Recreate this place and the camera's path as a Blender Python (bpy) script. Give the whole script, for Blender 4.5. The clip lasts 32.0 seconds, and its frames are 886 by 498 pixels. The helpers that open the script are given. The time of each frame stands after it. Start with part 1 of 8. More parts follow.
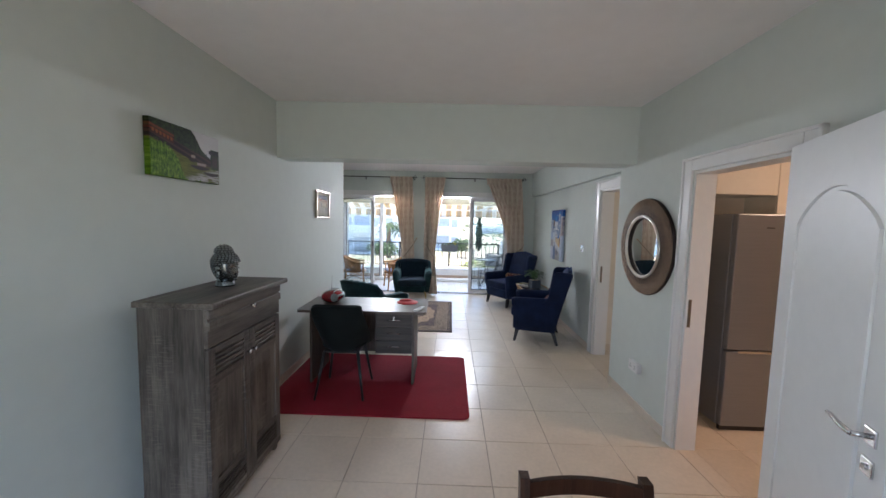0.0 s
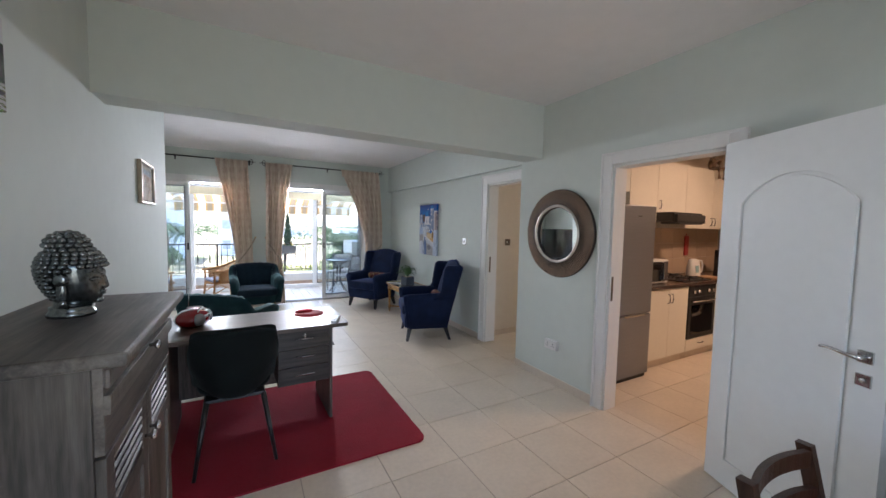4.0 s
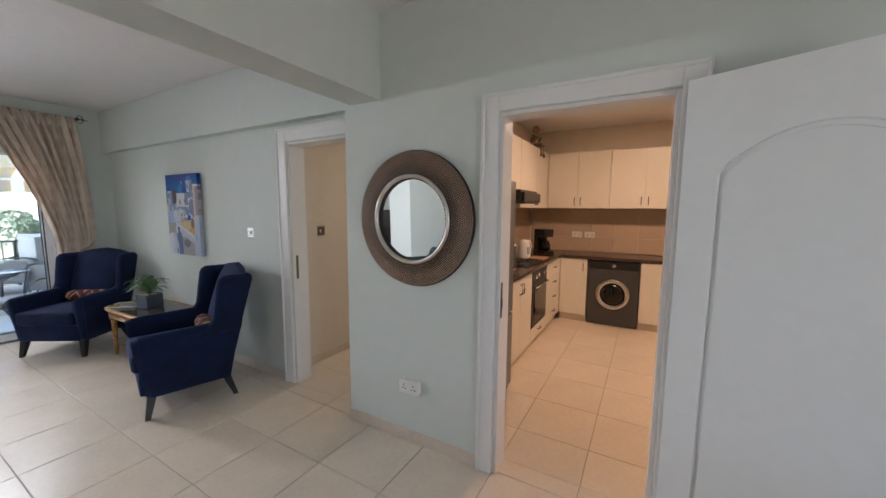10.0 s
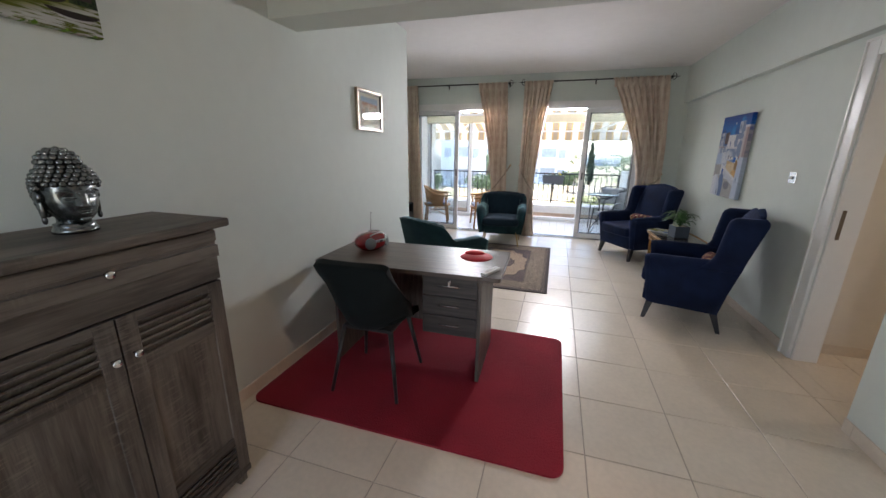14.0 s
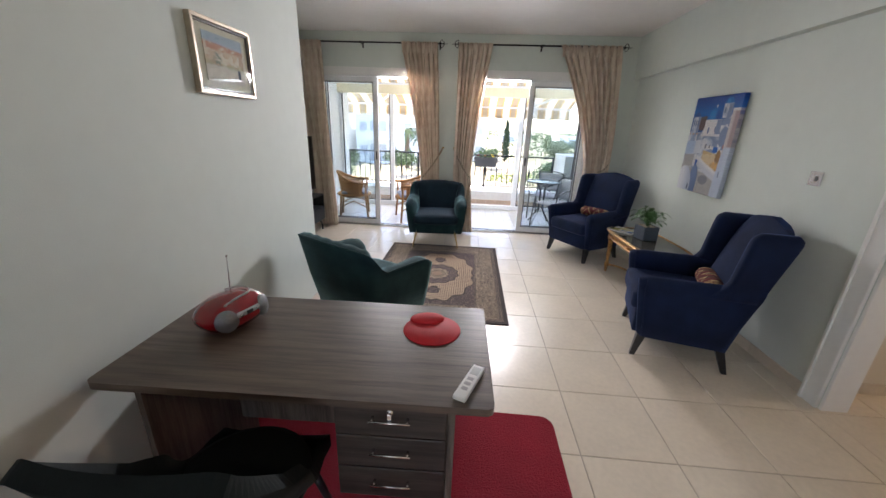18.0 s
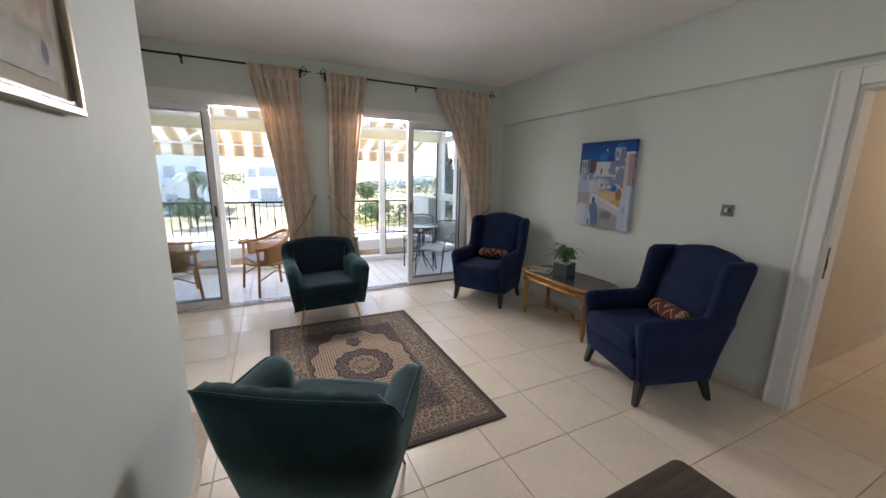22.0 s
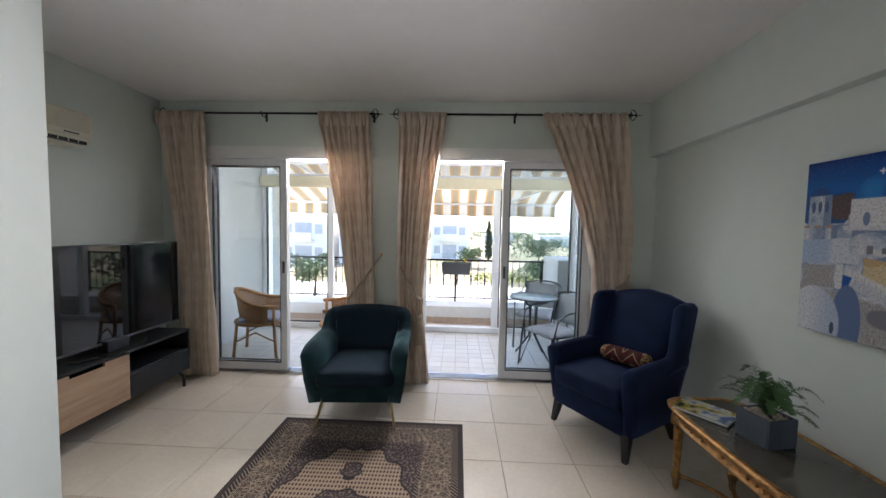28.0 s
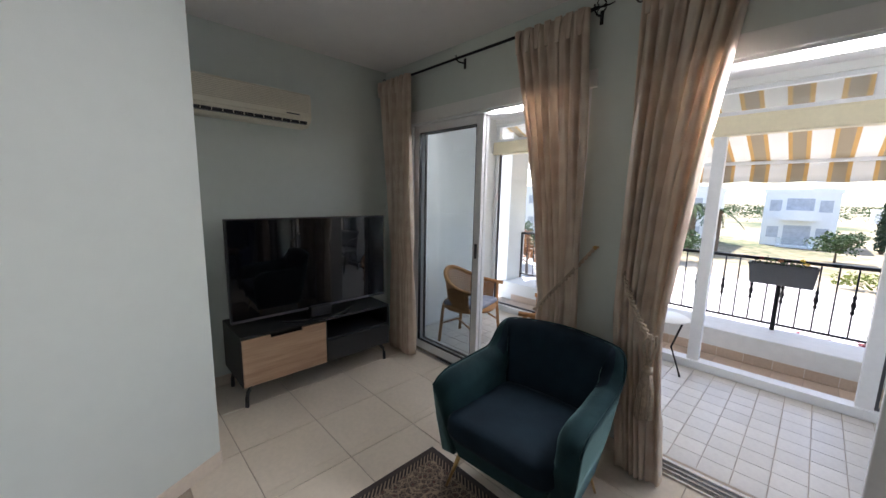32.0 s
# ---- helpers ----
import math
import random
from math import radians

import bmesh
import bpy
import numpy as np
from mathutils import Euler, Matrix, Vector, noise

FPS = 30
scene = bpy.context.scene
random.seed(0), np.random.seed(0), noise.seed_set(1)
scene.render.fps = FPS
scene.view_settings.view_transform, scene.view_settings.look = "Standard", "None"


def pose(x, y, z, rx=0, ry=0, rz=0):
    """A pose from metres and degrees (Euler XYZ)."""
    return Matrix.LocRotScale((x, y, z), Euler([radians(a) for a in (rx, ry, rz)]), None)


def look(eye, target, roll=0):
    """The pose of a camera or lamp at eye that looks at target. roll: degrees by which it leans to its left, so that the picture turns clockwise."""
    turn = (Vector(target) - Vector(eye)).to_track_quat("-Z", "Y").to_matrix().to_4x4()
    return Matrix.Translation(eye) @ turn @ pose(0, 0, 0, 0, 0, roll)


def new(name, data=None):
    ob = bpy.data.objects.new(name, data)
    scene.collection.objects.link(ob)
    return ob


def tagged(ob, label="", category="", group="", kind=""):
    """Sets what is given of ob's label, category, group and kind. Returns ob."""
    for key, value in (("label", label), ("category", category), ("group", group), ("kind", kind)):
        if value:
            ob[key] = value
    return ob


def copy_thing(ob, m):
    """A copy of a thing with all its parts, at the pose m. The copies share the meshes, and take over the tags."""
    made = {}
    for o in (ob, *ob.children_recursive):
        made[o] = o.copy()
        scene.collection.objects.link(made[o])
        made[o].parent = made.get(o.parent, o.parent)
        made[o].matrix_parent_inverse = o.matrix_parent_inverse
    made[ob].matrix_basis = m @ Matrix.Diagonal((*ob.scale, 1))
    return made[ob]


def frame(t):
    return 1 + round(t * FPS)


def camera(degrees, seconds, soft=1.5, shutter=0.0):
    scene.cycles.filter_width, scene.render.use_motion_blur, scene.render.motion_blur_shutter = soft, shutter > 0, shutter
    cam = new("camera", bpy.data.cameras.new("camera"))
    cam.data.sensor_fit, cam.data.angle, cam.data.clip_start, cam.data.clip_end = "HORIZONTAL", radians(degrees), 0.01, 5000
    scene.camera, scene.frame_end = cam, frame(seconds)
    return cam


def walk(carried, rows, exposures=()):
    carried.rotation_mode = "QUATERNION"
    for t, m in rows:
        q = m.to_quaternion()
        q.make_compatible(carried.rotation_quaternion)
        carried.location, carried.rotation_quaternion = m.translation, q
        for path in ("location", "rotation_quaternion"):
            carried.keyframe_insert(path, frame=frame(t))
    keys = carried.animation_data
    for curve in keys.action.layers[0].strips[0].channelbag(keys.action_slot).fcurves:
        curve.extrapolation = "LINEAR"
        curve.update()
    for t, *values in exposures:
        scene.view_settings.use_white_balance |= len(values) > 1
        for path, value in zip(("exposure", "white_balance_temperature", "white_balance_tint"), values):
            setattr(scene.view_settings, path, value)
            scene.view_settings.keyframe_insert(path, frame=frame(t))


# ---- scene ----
cam = camera(102.1, 32.0)
# seconds, eye, turn about x, y, z
ROWS = [
    (0.0, -0.008, -0.002, 1.637, 85.47, -1.37, 1.30),
    (0.5, -0.211, 0.135, 1.573, 85.56, -1.54, -0.57),
    (1.0, -0.349, 0.248, 1.567, 85.62, -1.28, -3.88),
    (1.5, -0.479, 0.436, 1.527, 85.47, -1.28, -6.17),
    (2.0, -0.592, 0.671, 1.528, 85.75, -1.29, -8.01),
    (2.5, -0.654, 0.790, 1.503, 86.00, -1.21, -10.84),
    (4.5, -0.986, 0.633, 1.493, 85.87, -1.26, -35.94),
    (5.0, -1.052, 0.622, 1.479, 84.87, -1.36, -43.60),
    (5.5, -1.129, 0.641, 1.476, 83.77, -1.44, -54.16),
    (6.0, -1.126, 0.667, 1.497, 81.67, -1.41, -63.38),
    (6.5, -1.078, 0.813, 1.483, 80.05, -1.44, -71.58),
    (7.0, -1.019, 1.005, 1.503, 79.44, -1.16, -76.16),
    (7.5, -0.922, 1.268, 1.509, 79.61, -1.04, -78.74),
    (8.0, -0.799, 1.420, 1.509, 79.67, -0.63, -79.60),
    (8.5, -0.580, 1.476, 1.512, 80.80, -0.48, -79.22),
    (9.0, -0.392, 1.568, 1.508, 81.71, -0.38, -75.21),
    (9.5, -0.211, 1.769, 1.517, 82.90, -0.42, -69.10),
    (10.0, -0.143, 1.861, 1.517, 83.69, -0.41, -60.25),
    (10.5, -0.064, 1.869, 1.507, 84.46, -0.21, -42.92),
    (11.0, -0.034, 1.821, 1.499, 84.71, -0.33, -25.35),
    (11.5, -0.041, 1.783, 1.476, 84.84, -0.59, -12.09),
    (12.0, -0.015, 1.697, 1.454, 84.88, -0.88, -4.16),
    (12.5, 0.024, 1.596, 1.466, 82.62, -1.14, 0.71),
    (13.0, 0.033, 1.534, 1.458, 79.30, -1.15, 5.07),
    (13.5, 0.030, 1.476, 1.463, 76.52, -0.83, 11.12),
    (14.0, 0.029, 1.413, 1.467, 74.65, -0.70, 17.31),
    (14.5, 0.016, 1.392, 1.465, 73.21, -0.50, 23.90),
    (16.5, -0.029, 1.846, 1.499, 70.79, -2.22, 19.00),
    (17.0, -0.059, 2.078, 1.486, 71.03, -2.33, 13.61),
    (17.5, -0.191, 2.336, 1.504, 71.07, -2.22, 8.66),
    (18.0, -0.337, 2.543, 1.521, 71.16, -2.00, 4.63),
    (18.5, -0.511, 2.803, 1.556, 71.75, -1.95, 1.28),
    (19.0, -0.735, 2.945, 1.531, 72.85, -1.98, -1.83),
    (19.5, -0.906, 3.034, 1.521, 73.48, -1.76, -5.68),
    (20.0, -0.990, 3.205, 1.517, 74.19, -1.62, -9.40),
    (20.5, -1.100, 3.349, 1.516, 75.33, -1.58, -13.31),
    (21.0, -1.181, 3.445, 1.522, 76.67, -1.43, -17.89),
    (21.5, -1.203, 3.491, 1.516, 77.61, -1.29, -22.28),
    (22.0, -1.221, 3.506, 1.515, 78.20, -1.13, -25.42),
    (22.5, -1.240, 3.502, 1.545, 79.56, -0.92, -27.16),
    (23.0, -1.248, 3.491, 1.589, 81.91, -0.82, -27.96),
    (23.5, -1.240, 3.453, 1.605, 84.37, -0.72, -28.21),
    (24.0, -1.130, 3.389, 1.581, 85.75, -0.56, -28.29),
    (24.5, -0.907, 3.319, 1.554, 86.37, -0.55, -26.94),
    (26.5, -0.202, 3.671, 1.523, 86.65, -0.98, -11.27),
    (27.0, -0.144, 3.979, 1.503, 86.48, -1.17, -6.02),
    (27.5, -0.089, 4.246, 1.494, 86.68, -1.15, -1.74),
    (28.0, -0.018, 4.472, 1.494, 86.80, -1.10, 2.45),
    (28.5, 0.019, 4.687, 1.496, 86.56, -1.44, 6.37),
    (29.0, -0.043, 4.997, 1.499, 86.51, -1.37, 9.84),
    (29.5, -0.058, 5.201, 1.482, 86.53, -1.36, 14.15),
    (30.0, -0.027, 5.404, 1.501, 86.44, -1.37, 20.61),
    (30.5, -0.037, 5.561, 1.476, 86.50, -1.51, 27.81),
    (31.0, -0.067, 5.705, 1.493, 86.02, -1.46, 34.13),
    (31.5, 0.023, 5.781, 1.512, 84.43, -1.26, 41.28),
    (32.0, 0.138, 5.784, 1.526, 81.46, -1.20, 46.33),
]
EXPOSURES = [(0.0, 2.65, 6000, 17), (5.0, 2.8, 5950, 17), (8.0, 2.95, 6050, 17), (9.0, 2.95, 6150, 18), (11.0, 2.6, 6300, 18), (12.0, 2.5, 6450, 19), (13.0, 2.6, 6400, 18), (17.0, 2.88, 6500, 19), (18.0, 2.88, 6550, 19), (20.0, 2.6, 6650, 20), (23.0, 2.5, 6700, 19), (26.5, 2.35, 6550, 17), (28.0, 2.3, 6400, 17), (30.0, 2.22, 6400, 18), (32.0, 1.85, 6400, 18)]
walk(cam, [(t, pose(x, y, z, rx, ry, rz)) for t, x, y, z, rx, ry, rz in ROWS], EXPOSURES)

# ---- daylight and added lamps ----
world = bpy.data.worlds.new("daylight")
scene.world = world
world.use_nodes = True
wn = world.node_tree
sky = wn.nodes.new("ShaderNodeTexSky")
sky.sky_type = "NISHITA"
sky.sun_disc = False
sky.sun_elevation, sky.sun_rotation = radians(58), radians(-40)
sky.air_density, sky.dust_density = 1.0, 1.2
wn.nodes["Background"].inputs["Strength"].default_value = 0.15
wn.links.new(sky.outputs["Color"], wn.nodes["Background"].inputs["Color"])
sun = new("sun", bpy.data.lights.new("sun", "SUN"))
sun.data.energy, sun.data.angle, sun.data.color = 4.0, radians(1.0), (1.0, 0.95, 0.88)
sun.matrix_world = look((0, 0, 0), (math.sin(radians(40)) * -0.53 * -1, -0.53 * math.cos(radians(40)), -0.85))


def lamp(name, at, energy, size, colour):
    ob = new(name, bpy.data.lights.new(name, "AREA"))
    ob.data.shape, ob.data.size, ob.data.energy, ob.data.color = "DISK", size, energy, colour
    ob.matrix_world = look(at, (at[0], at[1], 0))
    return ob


# unseen lamps, added to give the kitchen and hall their warm light
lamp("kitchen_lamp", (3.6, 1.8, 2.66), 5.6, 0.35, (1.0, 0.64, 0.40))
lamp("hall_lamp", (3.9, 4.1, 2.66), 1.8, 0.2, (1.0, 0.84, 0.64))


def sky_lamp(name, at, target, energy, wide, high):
    """An added area lamp at an opening, in place of the sky's light through it."""
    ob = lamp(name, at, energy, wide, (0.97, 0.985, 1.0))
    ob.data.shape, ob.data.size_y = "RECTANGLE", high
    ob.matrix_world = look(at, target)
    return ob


# added per door: an unseen lamp beyond its head and a thin strip below
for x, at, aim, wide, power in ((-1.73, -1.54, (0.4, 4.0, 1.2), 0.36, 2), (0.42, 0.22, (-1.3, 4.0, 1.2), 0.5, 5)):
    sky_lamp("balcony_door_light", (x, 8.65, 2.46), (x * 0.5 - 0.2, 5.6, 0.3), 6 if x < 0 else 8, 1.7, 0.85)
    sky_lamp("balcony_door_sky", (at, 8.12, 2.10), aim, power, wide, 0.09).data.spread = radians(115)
# added lamp for daylight from the south, in an opening out of view
sky_lamp("entrance_light", (-0.575, -0.70, 1.1), (0.5, 1.6, 0.2), 1.5, 0.95, 1.8).data.spread = radians(115)
# ---- materials ----
def surf(name, base, rough=0.5, metal=0.0, var=0.08, scale=3.0, bump=0.0, bscale=150.0, sheen=0.0, coat=0.0, rnd=0.0,
         stretch=None, second=None, trans=0.0, alpha=1.0, spec=0.5):
    """A procedural surface: base colour varied by two noises, fine relief, optional second colour in the grain."""
    m = bpy.data.materials.new(name)
    m.use_nodes = True
    nt = m.node_tree
    bs = nt.nodes["Principled BSDF"]
    bs.inputs["Roughness"].default_value = rough
    bs.inputs["Metallic"].default_value = metal
    bs.inputs["Sheen Weight"].default_value = sheen
    bs.inputs["Coat Weight"].default_value = coat
    bs.inputs["Transmission Weight"].default_value = trans
    bs.inputs["Specular IOR Level"].default_value = spec
    tc = nt.nodes.new("ShaderNodeTexCoord")
    src = tc.outputs["Object"]
    if stretch:
        mp = nt.nodes.new("ShaderNodeMapping")
        mp.inputs["Scale"].default_value = stretch
        nt.links.new(src, mp.inputs["Vector"])
        src = mp.outputs["Vector"]
    n1, n2 = nt.nodes.new("ShaderNodeTexNoise"), nt.nodes.new("ShaderNodeTexNoise")
    n1.inputs["Scale"].default_value, n1.inputs["Detail"].default_value = scale, 4
    n2.inputs["Scale"].default_value, n2.inputs["Detail"].default_value = scale * 9, 3
    for n in (n1, n2):
        nt.links.new(src, n.inputs["Vector"])
    add = nt.nodes.new("ShaderNodeMath")
    add.operation = "MULTIPLY_ADD"
    add.inputs[1].default_value = 0.5
    nt.links.new(n2.outputs["Fac"], add.inputs[0])
    half = nt.nodes.new("ShaderNodeMath")
    half.operation = "MULTIPLY"
    half.inputs[1].default_value = 0.5
    nt.links.new(n1.outputs["Fac"], half.inputs[0])
    nt.links.new(half.outputs[0], add.inputs[2])
    ramp = nt.nodes.new("ShaderNodeValToRGB")
    e = ramp.color_ramp.elements
    e[0].position, e[1].position = 0.36, 0.64
    lo = second or [c * (1 - var) for c in base]
    hi = base if second else [min(1, c * (1 + var)) for c in base]
    e[0].color, e[1].color = (*lo, 1), (*hi, 1)
    nt.links.new(add.outputs[0], ramp.inputs["Fac"])
    col = ramp.outputs["Color"]
    if rnd:
        oi = nt.nodes.new("ShaderNodeObjectInfo")
        mr = nt.nodes.new("ShaderNodeMapRange")
        mr.inputs["To Min"].default_value, mr.inputs["To Max"].default_value = 1 - rnd, 1 + rnd
        nt.links.new(oi.outputs["Random"], mr.inputs["Value"])
        mix = nt.nodes.new("ShaderNodeVectorMath")
        mix.operation = "SCALE"
        nt.links.new(col, mix.inputs[0])
        nt.links.new(mr.outputs["Result"], mix.inputs["Scale"])
        col = mix.outputs["Vector"]
    nt.links.new(col, bs.inputs["Base Color"])
    if bump:
        nb = nt.nodes.new("ShaderNodeTexNoise")
        nb.inputs["Scale"].default_value, nb.inputs["Detail"].default_value = bscale, 2
        nt.links.new(src, nb.inputs["Vector"])
        b = nt.nodes.new("ShaderNodeBump")
        b.inputs["Strength"].default_value, b.inputs["Distance"].default_value = bump, 0.004
        nt.links.new(nb.outputs["Fac"], b.inputs["Height"])
        nt.links.new(b.outputs["Normal"], bs.inputs["Normal"])
    return m


def pane_material(name, tint):
    """Thin clear glass: light goes straight through, a little is mirrored, more at a slant."""
    m = bpy.data.materials.new(name)
    m.use_nodes = True
    nt = m.node_tree
    nt.nodes.clear()
    out = nt.nodes.new("ShaderNodeOutputMaterial")
    tr, gl, mix, lw = (nt.nodes.new("ShaderNode" + k) for k in ("BsdfTransparent", "BsdfGlossy", "MixShader", "LayerWeight"))
    power, scaled = nt.nodes.new("ShaderNodeMath"), nt.nodes.new("ShaderNodeMath")
    tr.inputs["Color"].default_value = (*tint, 1)
    gl.inputs["Roughness"].default_value = 0.01
    lw.inputs["Blend"].default_value = 0.5
    power.operation, scaled.operation = "POWER", "MULTIPLY_ADD"
    power.inputs[1].default_value = 4.0
    scaled.inputs[1].default_value, scaled.inputs[2].default_value = 0.5, 0.04
    nt.links.new(lw.outputs["Facing"], power.inputs[0])
    nt.links.new(power.outputs[0], scaled.inputs[0])
    nt.links.new(scaled.outputs[0], mix.inputs[0])
    nt.links.new(tr.outputs[0], mix.inputs[1])
    nt.links.new(gl.outputs[0], mix.inputs[2])
    nt.links.new(mix.outputs[0], out.inputs[0])
    return m


SAGE = surf("sage_wall_paint", (0.655, 0.705, 0.66), 0.75, var=0.02, scale=1.2, bump=0.12, bscale=260)
CEIL = surf("white_ceiling_paint", (0.85, 0.83, 0.815), 0.85, var=0.02, scale=1.0, bump=0.1, bscale=200)
HALL = surf("hall_wall_paint", (0.74, 0.68, 0.59), 0.75, var=0.03, scale=1.2, bump=0.1, bscale=240)
CREAM = surf("cream_wall_paint", (0.80, 0.72, 0.60), 0.75, var=0.03, scale=1.2, bump=0.1, bscale=240)
WHITE = surf("white_gloss_paint", (0.80, 0.80, 0.78), 0.32, var=0.02, scale=2.0, bump=0.03, bscale=90)
DOOR = surf("white_door_paint", (0.78, 0.80, 0.79), 0.38, var=0.02, scale=2.0, bump=0.05, bscale=120)
ALU = surf("white_aluminium", (0.80, 0.81, 0.82), 0.35, var=0.03, scale=4.0)
TILE = surf("cream_floor_tile", (0.735, 0.645, 0.525), 0.26, var=0.05, scale=4.0, bump=0.02, bscale=40, rnd=0.03)
GROUT = surf("tile_grout", (0.42, 0.35, 0.28), 0.9, var=0.1, scale=30)
SKIRT = surf("skirting_tile", (0.68, 0.59, 0.49), 0.3, var=0.05, scale=6.0, rnd=0.04)
STUCCO = surf("white_stucco", (0.80, 0.80, 0.78), 0.9, var=0.04, scale=2.0, bump=0.3, bscale=120)
CONCRETE = surf("pale_concrete", (0.50, 0.48, 0.45), 0.9, var=0.12, scale=0.3, bump=0.2, bscale=20)
GLASS = pane_material("clear_glass", (0.95, 0.97, 0.97))
TINTED = pane_material("door_glass", (0.92, 0.95, 0.965))
BLACK = surf("black_satin", (0.012, 0.012, 0.014), 0.35, var=0.1, scale=10)
CHROME = surf("brushed_chrome", (0.62, 0.62, 0.62), 0.22, 1.0, var=0.05, scale=20)
IRON = surf("black_wrought_iron", (0.018, 0.018, 0.02), 0.5, 0.6, var=0.15, scale=30)

# ---- building helpers ----
def box(bm, x0, x1, y0, y1, z0, z1, r=0.0, seg=2):
    """Adds a block, with edges rounded by r."""
    src = bmesh.new()
    bmesh.ops.create_cube(src, size=1)
    bmesh.ops.scale(src, vec=(x1 - x0, y1 - y0, z1 - z0), verts=src.verts)
    if r:
        bmesh.ops.bevel(src, geom=src.edges[:], offset=min(r, 0.49 * min(x1 - x0, y1 - y0, z1 - z0)), segments=seg, profile=0.5, affect="EDGES")
    bmesh.ops.translate(src, vec=((x0 + x1) / 2, (y0 + y1) / 2, (z0 + z1) / 2), verts=src.verts)
    return join(bm, src)


def join(bm, src, m=None):
    """Adds the mesh src to bm, moved by m."""
    made = {v: bm.verts.new(m @ v.co if m else v.co) for v in src.verts}
    for f in src.faces:
        bm.faces.new([made[v] for v in f.verts]).smooth = f.smooth
    src.free()
    return list(made.values())


def blk(x0, x1, y0, y1, z0, z1, r=0.0, seg=2):
    bm = bmesh.new()
    box(bm, x0, x1, y0, y1, z0, z1, r, seg)
    return bm


def prism(points, z0, z1, bm=None):
    """A plan outline, given anticlockwise, raised from z0 to z1."""
    bm = bm or bmesh.new()
    lo = [bm.verts.new((x, y, z0)) for x, y in points]
    hi = [bm.verts.new((x, y, z1)) for x, y in points]
    bm.faces.new(hi)
    bm.faces.new(lo[::-1])
    for i in range(len(lo)):
        j = (i + 1) % len(lo)
        bm.faces.new((lo[i], lo[j], hi[j], hi[i]))
    return bm


def loft(bm, rings, closed=True, cap=True, smooth=True):
    """Skins a row of rings with equally many points."""
    rows = [[bm.verts.new(p) for p in ring] for ring in rings]
    n = len(rows[0])
    for a, b in zip(rows, rows[1:]):
        for i in range(n if closed else n - 1):
            j = (i + 1) % n
            bm.faces.new((a[i], a[j], b[j], b[i])).smooth = smooth
    if cap and closed:
        bm.faces.new(rows[0][::-1]).smooth = smooth
        bm.faces.new(rows[-1]).smooth = smooth
    return rows


def lathe(bm, profile, at=(0, 0, 0), seg=20, axis=None, cap=True):
    """Turns (radius, height) pairs about z, or about the axis of the pose given."""
    m = axis or Matrix.Translation(at)
    rings = [[m @ Vector((max(r, 1e-4) * math.cos(2 * math.pi * i / seg), max(r, 1e-4) * math.sin(2 * math.pi * i / seg), z)) for i in range(seg)] for r, z in profile]
    return loft(bm, rings, cap=cap)


def tube(bm, points, r, seg=8, taper=None):
    """A round bar along points; taper gives the radius at the last point."""
    pts = [Vector(p) for p in points]
    rings = []
    up = Vector((0, 0, 1))
    for i, p in enumerate(pts):
        d = (pts[min(i + 1, len(pts) - 1)] - pts[max(i - 1, 0)]).normalized()
        a = d.cross(up if abs(d.z) < 0.95 else Vector((0, 1, 0))).normalized()
        b = d.cross(a)
        rr = r if taper is None else r + (taper - r) * i / (len(pts) - 1)
        rings.append([p + rr * (math.cos(t) * a + math.sin(t) * b) for t in (2 * math.pi * k / seg for k in range(seg))])
    return loft(bm, rings)


def sheet(bm, fn, nu, nv, thick=0.0):
    """A grid of points fn(u, v), u and v from 0 to 1; with a second skin thick below along the normals."""
    g = [[bm.verts.new(fn(i / nu, j / nv)) for j in range(nv + 1)] for i in range(nu + 1)]
    fs = []
    for i in range(nu):
        for j in range(nv):
            f = bm.faces.new((g[i][j], g[i + 1][j], g[i + 1][j + 1], g[i][j + 1]))
            f.smooth = True
            fs.append(f)
    if thick:
        for f in fs:
            f.normal_update()
        low = []
        for row in g:
            low.append([])
            for v in row:
                n = sum((f.normal for f in v.link_faces if f.is_valid), Vector()).normalized()
                low[-1].append(v.co - n * thick)
        low = [[bm.verts.new(p) for p in row] for row in low]
        for i in range(nu):
            for j in range(nv):
                bm.faces.new((low[i][j + 1], low[i + 1][j + 1], low[i + 1][j], low[i][j])).smooth = True
        rim = [(i, 0) for i in range(nu)] + [(nu, j) for j in range(nv)] + [(i, nv) for i in range(nu, 0, -1)] + [(0, j) for j in range(nv, 0, -1)]
        for (a, b), (c, d) in zip(rim, rim[1:] + rim[:1]):
            bm.faces.new((g[c][d], g[a][b], low[a][b], low[c][d]))
    return g


def move(bm, m):
    bmesh.ops.transform(bm, matrix=m, verts=bm.verts)
    return bm


def mesh_of(name, bm, material, smooth=None):
    bmesh.ops.recalc_face_normals(bm, faces=bm.faces)
    me = bpy.data.meshes.new(name)
    if smooth is not None:
        for f in bm.faces:
            f.smooth = smooth
    bm.to_mesh(me)
    bm.free()
    me.materials.append(material)
    return me


def part(name, bm, material, parent, label="", smooth=None):
    ob = new(name, mesh_of(name, bm, material, smooth))
    ob.parent = parent
    if label:
        tagged(ob, label)
    return ob


def thing(name, at, label, category, group="", turn=0):
    """An empty at the thing's base, for its parts."""
    ob = new(name)
    ob.matrix_basis = pose(*at, 0, 0, turn)
    ob.empty_display_size = 0.1
    return tagged(ob, label, category, group)


def solo(name, bm, material, at, label, category, group="", turn=0, smooth=None):
    """A thing of one mesh."""
    ob = new(name, mesh_of(name, bm, material, smooth))
    ob.matrix_basis = pose(*at, 0, 0, turn)
    return tagged(ob, label, category, group)


